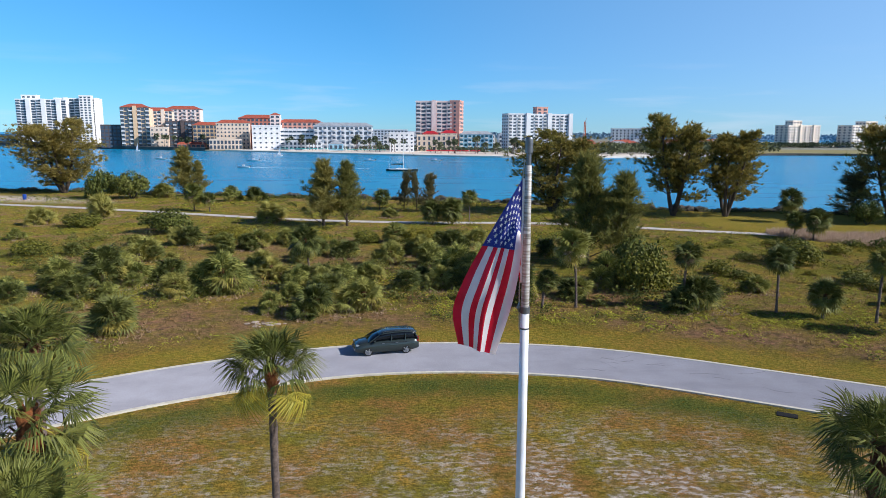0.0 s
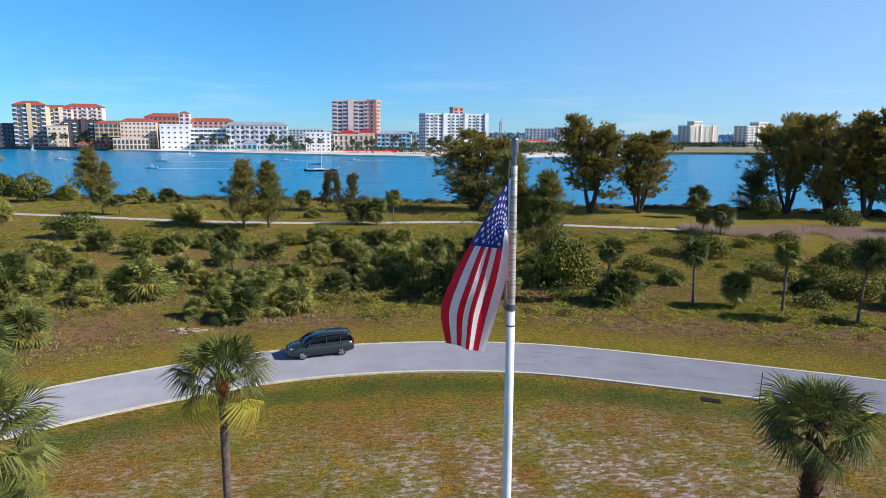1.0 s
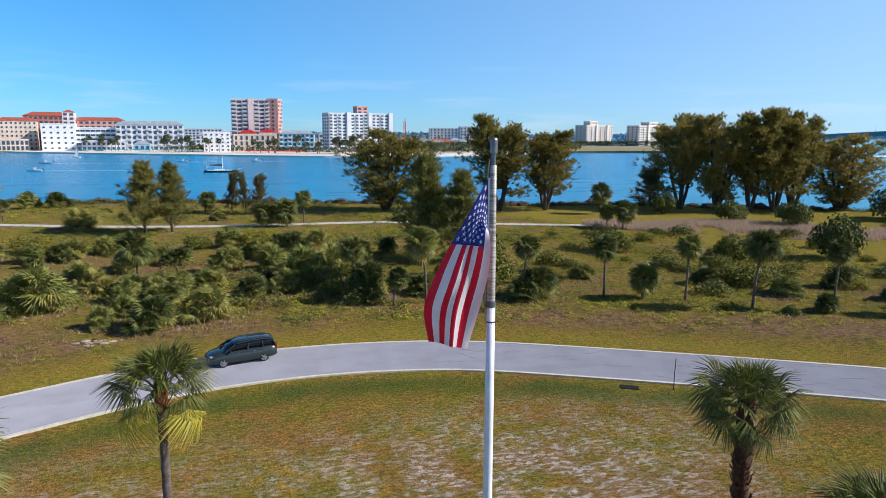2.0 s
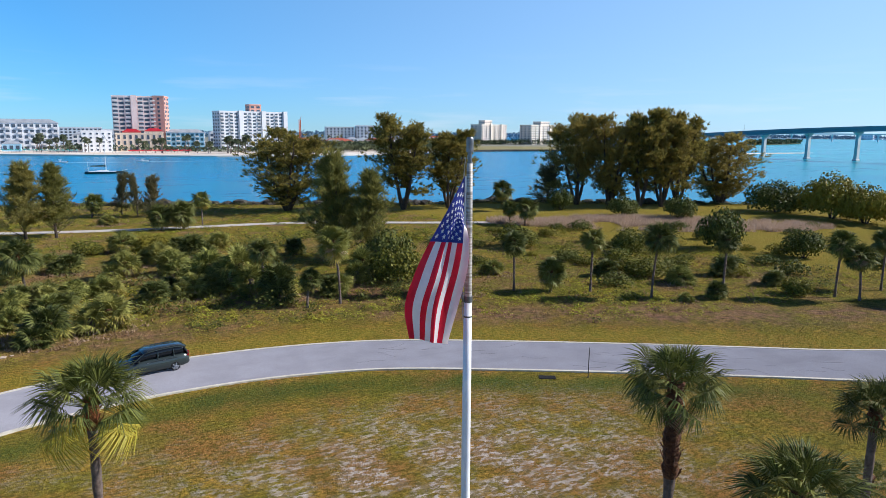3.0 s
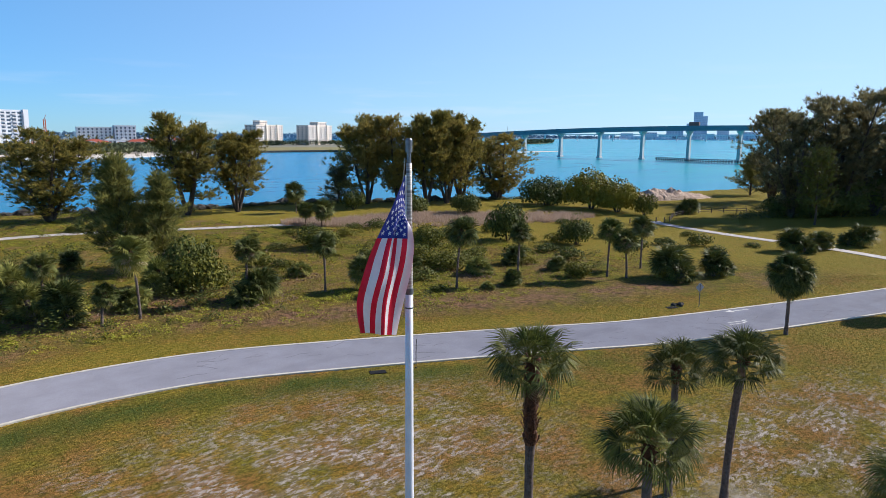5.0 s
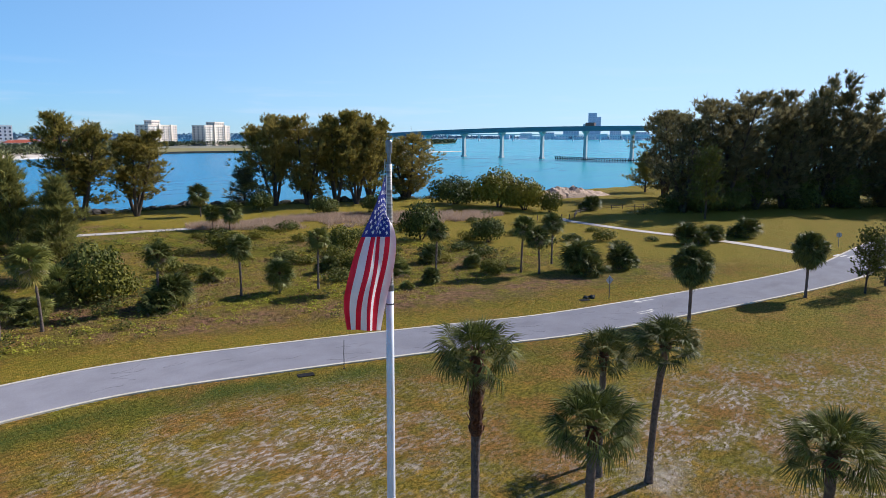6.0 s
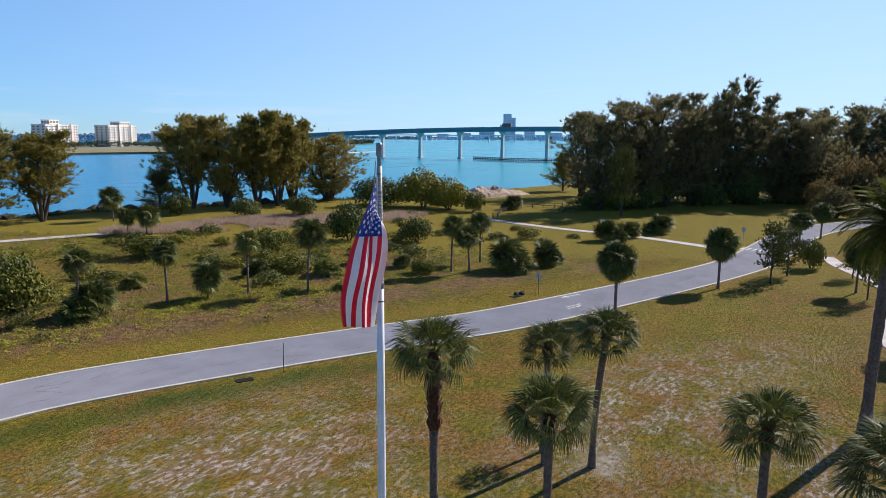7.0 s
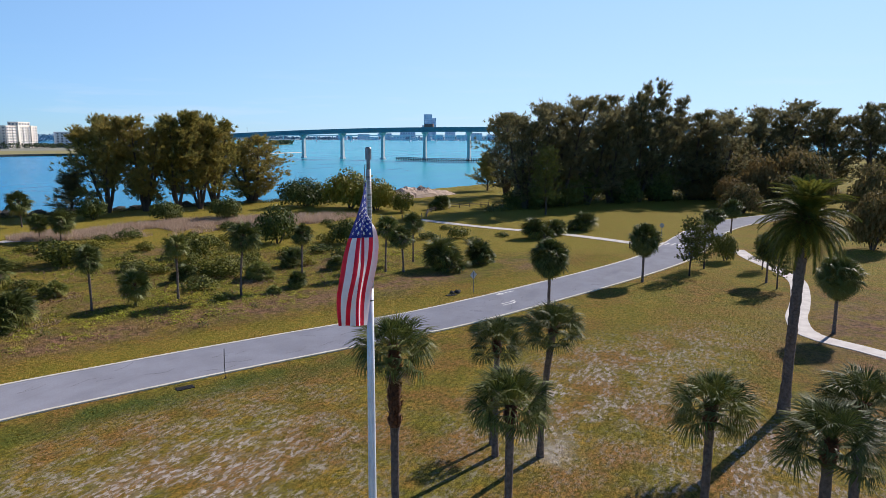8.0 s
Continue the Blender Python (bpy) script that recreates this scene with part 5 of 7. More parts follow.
# mainland skyline, its walls and panes paled with painted distance haze
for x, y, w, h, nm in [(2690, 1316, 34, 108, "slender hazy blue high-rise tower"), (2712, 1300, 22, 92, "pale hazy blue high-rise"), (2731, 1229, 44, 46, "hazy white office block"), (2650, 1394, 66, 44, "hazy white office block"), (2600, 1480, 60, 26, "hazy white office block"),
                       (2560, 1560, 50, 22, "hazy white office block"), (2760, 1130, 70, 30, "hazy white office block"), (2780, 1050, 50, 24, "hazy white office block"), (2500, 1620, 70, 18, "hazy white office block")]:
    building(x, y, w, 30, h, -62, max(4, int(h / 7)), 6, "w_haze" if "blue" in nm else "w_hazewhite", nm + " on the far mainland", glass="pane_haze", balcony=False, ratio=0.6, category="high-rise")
rnd = random.Random(31)
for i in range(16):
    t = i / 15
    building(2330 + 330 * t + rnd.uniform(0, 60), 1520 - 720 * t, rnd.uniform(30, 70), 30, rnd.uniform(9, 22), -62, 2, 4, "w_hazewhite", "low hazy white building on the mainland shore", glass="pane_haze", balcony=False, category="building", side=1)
main = spline([(1500, 2600), (2000, 1900), (2350, 1480), (2520, 1200), (2600, 900), (2650, 500), (2700, -100), (2700, -900)], 30)
ml = [(x, y, -0.8) for x, y in main] + [(x + 1500, y + 900, -0.8) for x, y in main[::-1]]
# ground colour shifted to blue-grey as painted distance haze
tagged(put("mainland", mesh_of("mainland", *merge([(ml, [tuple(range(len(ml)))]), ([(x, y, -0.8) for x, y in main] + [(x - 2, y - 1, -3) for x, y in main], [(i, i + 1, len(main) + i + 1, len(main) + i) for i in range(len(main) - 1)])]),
                                          plain("hazy_mainland_ground", "8ea6b2", "9fb2ba", 0.005, 0.95, bump=0.0))), "hazy low mainland shore", "shore", kind="structure")


def tree_belt(name, pts, depth, h, count, mat, size, label, seed):
    rg = np.random.default_rng(seed)
    i = rg.integers(0, len(pts), count)
    base = np.column_stack((pts[i], np.full(count, -1.0)))
    base[:, 0] += rg.uniform(-12, 12, count)
    base[:, 1] += rg.uniform(0, depth, count)
    hh = h * (0.72 + 0.28 * np.sin(base[:, 0] * 0.021) * np.cos(base[:, 0] * 0.0131 + 1.7)) * rg.uniform(0.75, 1.1, count)
    base[:, 2] += hh * rg.uniform(0.1, 1, count) ** 0.6
    v, f = needles(base, np.tile((0, 0, 0.6), (count, 1)), 4, size, size * 0.45, seed, 1.3, 0.0)
    return tagged(put(name, mesh_of(name, v, f, mat)), label, "trees", kind="stuff")


tree_belt("far_trees", FAR[(FAR[:, 0] > -230) & (FAR[:, 0] < 120)] + np.array((0, 76)), 30, 7, 900, M["far_green"], 2.0, "palms and trees among the hotels on the far shore", 1)
tree_belt("far_trees", FAR[(FAR[:, 0] > 120) & (FAR[:, 0] < 330)] + np.array((0, 40)), 130, 8, 4200, M["far_green"], 2.4, "trees among houses on the far shore", 2)
tree_belt("far_trees", spline([(300, 720), (340, 785), (420, 830), (620, 830), (900, 860)], 20), 40, 7, 3400, M["far_green"], 2.2, "trees below the condominium blocks", 3)
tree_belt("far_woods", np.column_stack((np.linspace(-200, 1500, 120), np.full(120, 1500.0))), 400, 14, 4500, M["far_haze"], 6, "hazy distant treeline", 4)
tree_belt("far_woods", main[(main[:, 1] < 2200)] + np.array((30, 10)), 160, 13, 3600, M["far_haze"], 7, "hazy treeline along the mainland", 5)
tree_belt("far_trees", FAR[(FAR[:, 0] > -620) & (FAR[:, 0] < -480)] + np.array((0, 20)), 30, 9, 700, M["far_green"], 3.0, "palms beside the apartment towers", 6)

# palms in front of the hotels
rnd = random.Random(63)
far_crown = mesh_of("crown", *crown_lists(Vector((0, 0, 0)), 3.0, 30, -45, 64, 9)[0], M["far_green"])
far_trunk = mesh_of("trunk", *tube([(0, 0, -0.2), (0.2, 0, 0.5), (0, 0, 1.0)], [0.30, 0.22, 0.2], 7), M["bark"])
for i in range(60):
    x = rnd.choice((-258, -232, -205, -170, -160, -122, -105, -60, -40, -25, 20, 45, 62, 80, 95)) + rnd.uniform(-9, 9)
    y = np.interp(x, FAR[:, 0], FAR[:, 1]) + rnd.uniform(40, 62) * (1.0 if x > -200 else 0.15)
    h = rnd.uniform(7, 13)
    palm = empty("far_palm", pose(x, y, -1.0, 0, 0, rnd.uniform(0, 360)), "tall palm in front of the hotels on the far shore", "palm tree", "palms of the far shore")
    put("trunk", far_trunk, palm, Matrix.Diagonal((1, 1, h, 1)))
    put("crown", far_crown, palm, Matrix.Translation((0, 0, h)))


# ---- flagpole and flag ----
PX, PY = 0.96, 12.30
pole = empty("flagpole", pose(PX, PY, 0), "tall white flagpole with worn grey upper section and cap", "flagpole")
vs, fs = tube([(0, 0, z) for z in (-0.1, 3, 6, 9, 12, 14.25)], [0.115, 0.110, 0.103, 0.095, 0.086, 0.079], 20)
put("lower_pole", mesh_of("lower_pole", vs, fs, M["pole_white"], True), pole)
vs, fs = tube([(0, 0, z) for z in (14.25, 15.2, 16.2, 16.85)], [0.076, 0.070, 0.062, 0.055], 20)
put("upper_pole", mesh_of("upper_pole", vs, fs, M["pole_worn"], True), pole, None, "worn grey banded section")
part("collar", bm_rod((0, 0, 14.2), (0, 0, 14.32), 0.088, 0.088, 20), M["zinc"], pole)
part("collar", bm_rod((0, 0, 13.9), (0, 0, 13.93), 0.083, 0.083, 20), M["zinc"], pole)
part("neck", bm_rod((0, 0, 16.8), (0, 0, 17.08), 0.042, 0.042, 14), M["zinc"], pole)
bm = bm_rod((0, 0, 17.06), (0, 0, 17.30), 0.068, 0.068, 20)
bm_rod((0, 0, 17.30), (0, 0, 17.33), 0.068, 0.05, 20, bm)
part("cap", bm, M["zinc"], pole, "grey cylindrical cap")
part("base_flange", bm_rod((0, 0, 0), (0, 0, 0.12), 0.3, 0.26, 20), M["zinc"], pole)
vs, fs = tube([(-0.06, 0.05, 16.95), (-0.10, 0.06, 16.5), (-0.09, 0.05, 15.4), (-0.10, 0.07, 14.6), (-0.09, 0.04, 13.9), (-0.03, 0.09, 13.7), (0.06, 0.10, 13.9), (0.05, 0.09, 14.3)], [0.011] * 8, 6)
put("halyard", mesh_of("halyard", vs, fs, M["rope"]), pole, None, "pale rope")
put("cleat", mesh_of("cleat", *tube([(-0.10, 0.0, 14.22), (-0.13, 0.0, 14.3), (-0.10, 0, 14.4)], [0.02, 0.025, 0.015], 6), M["zinc"]), pole)

HOIST, FLY, TOP = 1.86, 3.30, 16.62
WIND = Vector((-1.0, 0.0, 0)).normalized()
ACROSS = Vector((-WIND.y, WIND.x, 0))


def glide(x, xs, ys):
    """A smooth curve through a few knots."""
    i = max(0, min(len(xs) - 2, sum(1 for q in xs if q <= x) - 1))
    t = (x - xs[i]) / (xs[i + 1] - xs[i])

    def slope(q):
        a, b = max(0, q - 1), min(len(xs) - 1, q + 1)
        return (ys[b] - ys[a]) / (xs[b] - xs[a])
    h = xs[i + 1] - xs[i]
    return ((2 * t ** 3 - 3 * t * t + 1) * ys[i] + (t ** 3 - 2 * t * t + t) * h * slope(i)
            + (3 * t * t - 2 * t ** 3) * ys[i + 1] + (t ** 3 - t * t) * h * slope(i + 1))


KNOTS = (0.0, 0.2, 0.42, 0.62, 0.8, 1.0)


def cloth(u, v):
    """A place on the flag as it hangs in light air: u along the fly, v down the hoist. The lower stripes fold in behind the upper ones."""
    w = min(max(u, 0.0), 1.0)
    hang = 1 - (1 - min(1.0, w / 0.46)) ** 2
    out = glide(w, KNOTS, (0.0, 0.34, 0.72, 1.02, 1.20, 1.10))
    drop = glide(w, KNOTS, (0.0, 0.58, 1.26, 1.84, 2.38, 3.02))
    width = glide(w, KNOTS, (0.0, 0.30, 0.68, 0.92, 0.98, 0.66))
    turn = 0.62
    if v < turn:
        k_ = v / turn + 0.05 * math.sin(2 * math.pi * v / turn)
    else:
        k_ = 1 - 0.62 * math.sin(0.5 * math.pi * (v - turn) / (1 - turn)) ** 1.6
    side = out - width * k_
    down = drop * (1 - 0.12 * k_ * (1 - w)) + (1 - hang) * HOIST * v + 0.10 * hang * k_
    lag = 0.26 * hang * (1 - math.cos(math.pi * min(1.0, v / turn))) * 0.5
    behind = -0.34 * min(1.0, w / 0.10) * max(0.0, (v - turn) / (1 - turn)) ** 0.8
    ripple = hang * (0.045 * math.sin(2 * math.pi * (2.1 * v - 0.55 * w) + 0.7) + 0.016 * math.sin(2 * math.pi * (4.3 * v + 0.8 * w)) + 0.03 * math.sin(2 * math.pi * (1.7 * w + 0.6 * v)))
    return Vector((PX, PY, TOP - down)) + WIND * (0.10 + side + 3.0 * min(u, 0.0)) + ACROSS * (lag + behind + ripple)


flag = empty("flag", pose(PX, PY, 0), "large striped flag with stars drooping from the flagpole", "flag")
inv = Matrix.Translation((-PX, -PY, 0))


def cloth_patch(u0, u1, v0, v1, nu, nv):
    vs, fs = [], []
    for j in range(nv + 1):
        for i in range(nu + 1):
            vs.append(inv @ cloth(u0 + (u1 - u0) * i / nu, v0 + (v1 - v0) * j / nv))
    for j in range(nv):
        for i in range(nu):
            a = j * (nu + 1) + i
            fs.append((a, a + 1, a + nu + 2, a + nu + 1))
    return vs, fs


CU, CV = 0.40, 7 / 13
for i in range(13):
    u0 = CU if i < 7 else 0.0
    put("stripe", mesh_of("stripe", *cloth_patch(u0, 1, i / 13, (i + 1) / 13, 44, 4), M["flag_red" if i % 2 == 0 else "flag_white"], True), flag, None, "red stripe" if i % 2 == 0 else "white stripe")
put("canton", mesh_of("canton", *cloth_patch(0, CU, 0, CV, 24, 20), M["flag_blue"], True), flag, None, "dark blue corner field")
put("heading", mesh_of("heading", *cloth_patch(-0.014, 0.0, 0, 1, 1, 30), M["flag_white"], True), flag, None, "white canvas heading")


def star_mesh(cu, cv):
    """A five-pointed star that lies on both sides of the cloth."""
    vs, fs = [], []
    e = 0.002
    c = cloth(cu, cv)
    du, dv = (cloth(cu + e, cv) - c), (cloth(cu, cv + e) - c)
    nrm = du.cross(dv).normalized() * 0.006
    for sg in (1, -1):
        o = len(vs)
        vs.append(inv @ (c + nrm * sg))
        for q in range(10):
            r = 0.058 if q % 2 == 0 else 0.023
            a = 2 * math.pi * q / 10
            vs.append(inv @ (cloth(cu + r * math.sin(a) / FLY * 1.15, cv - r * math.cos(a) / HOIST) + nrm * sg))
        fs += [(o, o + 1 + q, o + 1 + (q + 1) % 10) for q in range(10)]
    return mesh_of("star", vs, fs, M["flag_white"])


for r in range(9):
    for c in range(6 if r % 2 == 0 else 5):
        put("star", star_mesh(CU * (2 * c + 1 + (r % 2)) / 12, CV * (r + 1) / 10), flag)


# ---- van on the road ----
def lofted(sections, caps=True):
    """Skin over closed sections of equal length."""
    n = len(sections[0])
    vs = [p for s in sections for p in s]
    fs = []
    for i in range(len(sections) - 1):
        for j in range(n):
            a, b = i * n + j, i * n + (j + 1) % n
            fs.append((a, b, b + n, a + n))
    if caps:
        fs += [tuple(range(n - 1, -1, -1)), tuple(range(len(vs) - n, len(vs)))]
    return vs, fs


def van_section(x, zlo, zhi, half, tuck):
    """Half-rounded cross-section of a vehicle at x."""
    return [(x, -half, zlo + 0.08), (x, -half - 0.02, (zlo + zhi) / 2), (x, -half + tuck, zhi - 0.05), (x, -half + tuck + 0.12, zhi), (x, half - tuck - 0.12, zhi), (x, half - tuck, zhi - 0.05),
            (x, half + 0.02, (zlo + zhi) / 2), (x, half, zlo + 0.08), (x, half - 0.15, zlo), (x, -half + 0.15, zlo)]


van = empty("minivan", pose(-3.76, 53.05, 0.02, 0, 0, 13.6), "dark grey minivan with tinted windows standing on the road", "van")
low_body = [van_section(-2.54, 0.42, 0.72, 0.66, 0.05), van_section(-2.45, 0.28, 0.86, 0.84, 0.05), van_section(-2.1, 0.24, 0.98, 0.95, 0.06), van_section(-1.45, 0.22, 1.10, 0.985, 0.04), van_section(-0.6, 0.22, 1.12, 0.985, 0.02),
            van_section(1.2, 0.22, 1.14, 0.985, 0.02), van_section(2.1, 0.25, 1.16, 0.97, 0.03), van_section(2.45, 0.32, 1.14, 0.93, 0.05), van_section(2.55, 0.42, 1.05, 0.86, 0.06)]
put("body", mesh_of("body", *lofted(low_body), M["car"], True), van, None, "dark grey painted body")
house = []
for x, z, half in ((-1.50, 1.11, 0.93), (-1.05, 1.36, 0.90), (-0.55, 1.60, 0.86), (0.0, 1.70, 0.83), (1.2, 1.73, 0.82), (2.0, 1.70, 0.81), (2.30, 1.60, 0.82), (2.46, 1.14, 0.90)):
    house.append([(x, -half - 0.02 * (1.7 - z), 1.08), (x, -half, z - 0.06), (x, -half + 0.10, z), (x, half - 0.10, z), (x, half, z - 0.06), (x, half + 0.02 * (1.7 - z), 1.08)])
put("cabin", mesh_of("cabin", *lofted(house), M["glass_dark"], True), van, None, "dark tinted windows")
roof = [[(x, -h, z), (x, -h + 0.08, z + 0.045), (x, h - 0.08, z + 0.045), (x, h, z), (x, h - 0.1, z - 0.03), (x, -h + 0.1, z - 0.03)] for x, z, h in ((-0.62, 1.585, 0.84), (-0.2, 1.66, 0.83), (0.6, 1.715, 0.82), (1.6, 1.71, 0.81), (2.2, 1.65, 0.81), (2.42, 1.60, 0.78))]
put("roof", mesh_of("roof", *lofted(roof), M["car"], True), van)
for sg in (-1, 1):
    for xa, xb, xc in ((-0.62, -0.50, -1.42), (0.36, 0.30, 0.30), (1.45, 1.42, 1.44), (2.25, 2.28, 2.46)):
        vs, fs = tube([(xc, sg * 0.95, 1.10), (xa, sg * 0.87, 1.60)], [0.045, 0.035], 6)
        put("pillar", mesh_of("pillar", vs, fs, M["car"]), van)
    put("roof_rail", mesh_of("roof_rail", *tube([(-0.3, sg * 0.66, 1.70), (-0.2, sg * 0.66, 1.79), (1.9, sg * 0.66, 1.80), (2.05, sg * 0.66, 1.72)], [0.02] * 4, 6), M["iron"]), van)
    part("mirror", bm_box(0.12, 0.22, 0.16, (-1.02, sg * 1.06, 1.10), 0.03), M["car"], van)
    part("headlight", bm_box(0.30, 0.26, 0.11, (-2.31, sg * 0.72, 0.80), 0.03), M["lamp_clear"], van)
    part("tail_light", bm_box(0.16, 0.14, 0.42, (2.46, sg * 0.86, 0.92), 0.03), M["lamp_red"], van)
    part("door_seam", bm_box(1.9, 0.012, 0.015, (0.7, sg * 0.996, 0.98)), M["iron"], van)
    for xh in (-0.35, 0.75):
        part("door_handle", bm_box(0.20, 0.05, 0.035, (xh, sg * 1.0, 0.93), 0.01), M["zinc"], van)
    for xw in (-1.52, 1.50):
        wheel = put("wheel", mesh_of("wheel", *tube([(0, -0.02, 0), (0, 0.02, 0)], [0.2, 0.2], 12), M["rubber"]), van, pose(xw, sg * 0.90, 0.34))
        bm = bmesh.new()
        prof = [(0.26, -0.10), (0.32, -0.11), (0.345, -0.06), (0.345, 0.06), (0.32, 0.11), (0.26, 0.10)]
        ring_v = [[bm.verts.new((r * math.cos(a), yy, r * math.sin(a))) for r, yy in prof] for a in np.arange(24) * math.pi / 12]
        for i in range(24):
            for j in range(6):
                bm.faces.new((ring_v[i][j], ring_v[(i + 1) % 24][j], ring_v[(i + 1) % 24][(j + 1) % 6], ring_v[i][(j + 1) % 6]))
        part("tyre", bm, M["rubber"], wheel, smooth=True)
        bm = bmesh.new()
        for a in range(5):
            an = a * 2 * math.pi / 5
            bm_rod((0, sg * 0.09, 0), (0.26 * math.cos(an), sg * 0.10, 0.26 * math.sin(an)), 0.06, 0.04, 6, bm)
        bmesh.ops.create_cone(bm, cap_ends=True, segments=20, radius1=0.07, radius2=0.06, depth=0.06, matrix=Matrix.Translation((0, sg * 0.09, 0)) @ Euler((math.pi / 2, 0, 0)).to_matrix().to_4x4())
        bm_rod((0, sg * 0.05, 0), (0, sg * 0.075, 0), 0.265, 0.265, 20, bm)
        part("rim", bm, M["alloy"], wheel)
part("bumper", bm_box(0.16, 1.6, 0.2, (-2.50, 0, 0.34), 0.05), M["car"], van)
part("grille", bm_box(0.06, 0.9, 0.16, (-2.54, 0, 0.56), 0.02), M["iron"], van)
part("bumper", bm_box(0.16, 1.7, 0.22, (2.50, 0, 0.40), 0.05), M["car"], van)
part("rear_window_wiper", bm_box(0.02, 0.4, 0.02, (2.47, 0, 1.2)), M["iron"], van)

# ---- small things by the road ----
sign = empty("road_sign", pose(58.3, 32.9, 0, 0, 0, -28), "grey back of a diamond road sign on a thin post", "road sign")
part("post", bm_box(0.06, 0.05, 2.5, (0, 0, -0.1)), M["zinc"], sign)
bm = bm_box(0.72, 0.012, 0.72, (0, 0, 0), 0.0)
bmesh.ops.translate(bm, verts=bm.verts, vec=(0, 0, -0.36))
bmesh.ops.rotate(bm, verts=bm.verts, matrix=Euler((0, math.pi / 4, 0)).to_matrix())
bmesh.ops.translate(bm, verts=bm.verts, vec=(0, 0.035, 2.05))
part("panel", bm, M["sign_grey"], sign)
stop = empty("road_sign", pose(113.9, 19.3, 0, 0, 0, -70), "grey back of an eight-sided road sign on a post", "road sign")
part("post", bm_box(0.07, 0.06, 2.4, (0, 0, -0.1)), M["zinc"], stop)
bm = bmesh.new()
bmesh.ops.create_cone(bm, cap_ends=True, segments=8, radius1=0.42, radius2=0.42, depth=0.014, matrix=Matrix.Translation((0, 0.04, 2.0)) @ Euler((math.pi / 2, math.pi / 8, 0)).to_matrix().to_4x4())
part("panel", bm, M["sign_grey"], stop)
bollard = empty("bollard", pose(98.1, 22.2, 0), "short dark timber post where the footpath meets the road", "post")
part("shaft", bm_rod((0, 0, -0.1), (0, 0, 1.0), 0.11, 0.10, 10), M["iron"], bollard)
part("cap", bm_rod((0, 0, 1.0), (0, 0, 1.06), 0.12, 0.06, 10), M["iron"], bollard)
cart = empty("utility_cart", pose(95.0, 12.3, 0.02, 0, 0, -8), "small blue utility cart half hidden by young trees at the kerb", "cart")
part("body", bm_box(2.1, 1.1, 0.5, (0, 0, 0.3), 0.08), M["bin_blue"], cart)
part("roof", bm_box(1.7, 1.1, 0.07, (0, 0, 1.75), 0.03), M["bin_blue"], cart)
part("seat", bm_box(0.5, 1.0, 0.5, (0.1, 0, 0.8), 0.08), M["rubber"], cart)
for sx in (-0.75, 0.75):
    for sy in (-0.48, 0.48):
        part("wheel", bm_rod((sx, sy - 0.08, 0.24), (sx, sy + 0.08, 0.24), 0.24, 0.24, 14), M["rubber"], cart)
        part("upright", bm_rod((sx, sy, 0.75), (sx, sy, 1.77), 0.03, 0.03, 6), M["zinc"], cart)
post = empty("marker_post", pose(24.7, 38.8, 0), "thin dark leaning metal post beside the road", "post")
put("rod", mesh_of("rod", *tube([(0, 0, -0.1), (0.03, 0.05, 1.1), (0.10, 0.08, 2.2)], [0.03, 0.028, 0.025], 7), M["iron"]), post)
part("foot", bm_box(0.14, 0.14, 0.06, (0, 0, 0), 0.01), M["iron"], post)


def drain(x, y, turn, label):
    d = empty("storm_drain", pose(x, y, ground_z(x, y), 0, 0, turn), label, "drain", "drains by the road")
    bm = bm_box(1.2, 0.7, 0.04, (0, 0, 0), 0.01)
    part("frame", bm, M["rubber"], d)
    for i in range(7):
        part("bar", bm_box(0.08, 0.56, 0.02, (-0.48 + i * 0.16, 0, 0.04)), M["rubber"], d)


drain(22.0, 40.0, -28, "dark iron drain grating in the grass by the road")
drain(55.9, 34.6, -28, "dark iron drain grating in the grass by the road")
heap = empty("rubble_heap", pose(57.3, 34.6, 0), "small heap of grey rubble at the road's edge", "rubble")
rnd = random.Random(11)
for i in range(9):
    bm = bmesh.new()
    bmesh.ops.create_icosphere(bm, subdivisions=1, radius=rnd.uniform(0.14, 0.32))
    for v in bm.verts:
        v.co *= rnd.uniform(0.8, 1.15)
    bmesh.ops.translate(bm, verts=bm.verts, vec=(rnd.uniform(-0.7, 0.7), rnd.uniform(-0.35, 0.35), 0.12))
    part("stone", bm, M["rock"], heap)
pale = empty("pale_rubble", pose(-15.3, 61.0, ground_z(-15.3, 61.0)), "patch of pale broken shell and driftwood in the scrub", "rubble")
for i in range(16):
    bm = bmesh.new()
    bmesh.ops.create_icosphere(bm, subdivisions=1, radius=rnd.uniform(0.12, 0.3))
    bmesh.ops.scale(bm, verts=bm.verts, vec=(1.5, 1, 0.4))
    bmesh.ops.translate(bm, verts=bm.verts, vec=(rnd.gauss(0, 0.9), rnd.gauss(0, 0.5), 0.05))
    part("stone", bm, M["rock_pale"], pale)


# road markings, each a thin sheet of paint
def road_mark(name, x, y, turn, shapes, label):
    d = empty(name, pose(x, y, 0.024, 0, 0, turn), label, "road marking", kind="structure")
    for s in shapes:
        put("stroke", mesh_of("stroke", [(a, b, 0) for a, b in s] + [(a, b, -0.006) for a, b in s], [tuple(range(len(s)))] + [(i, (i + 1) % len(s), len(s) + (i + 1) % len(s), len(s) + i) for i in range(len(s))], M["paint"]), d)


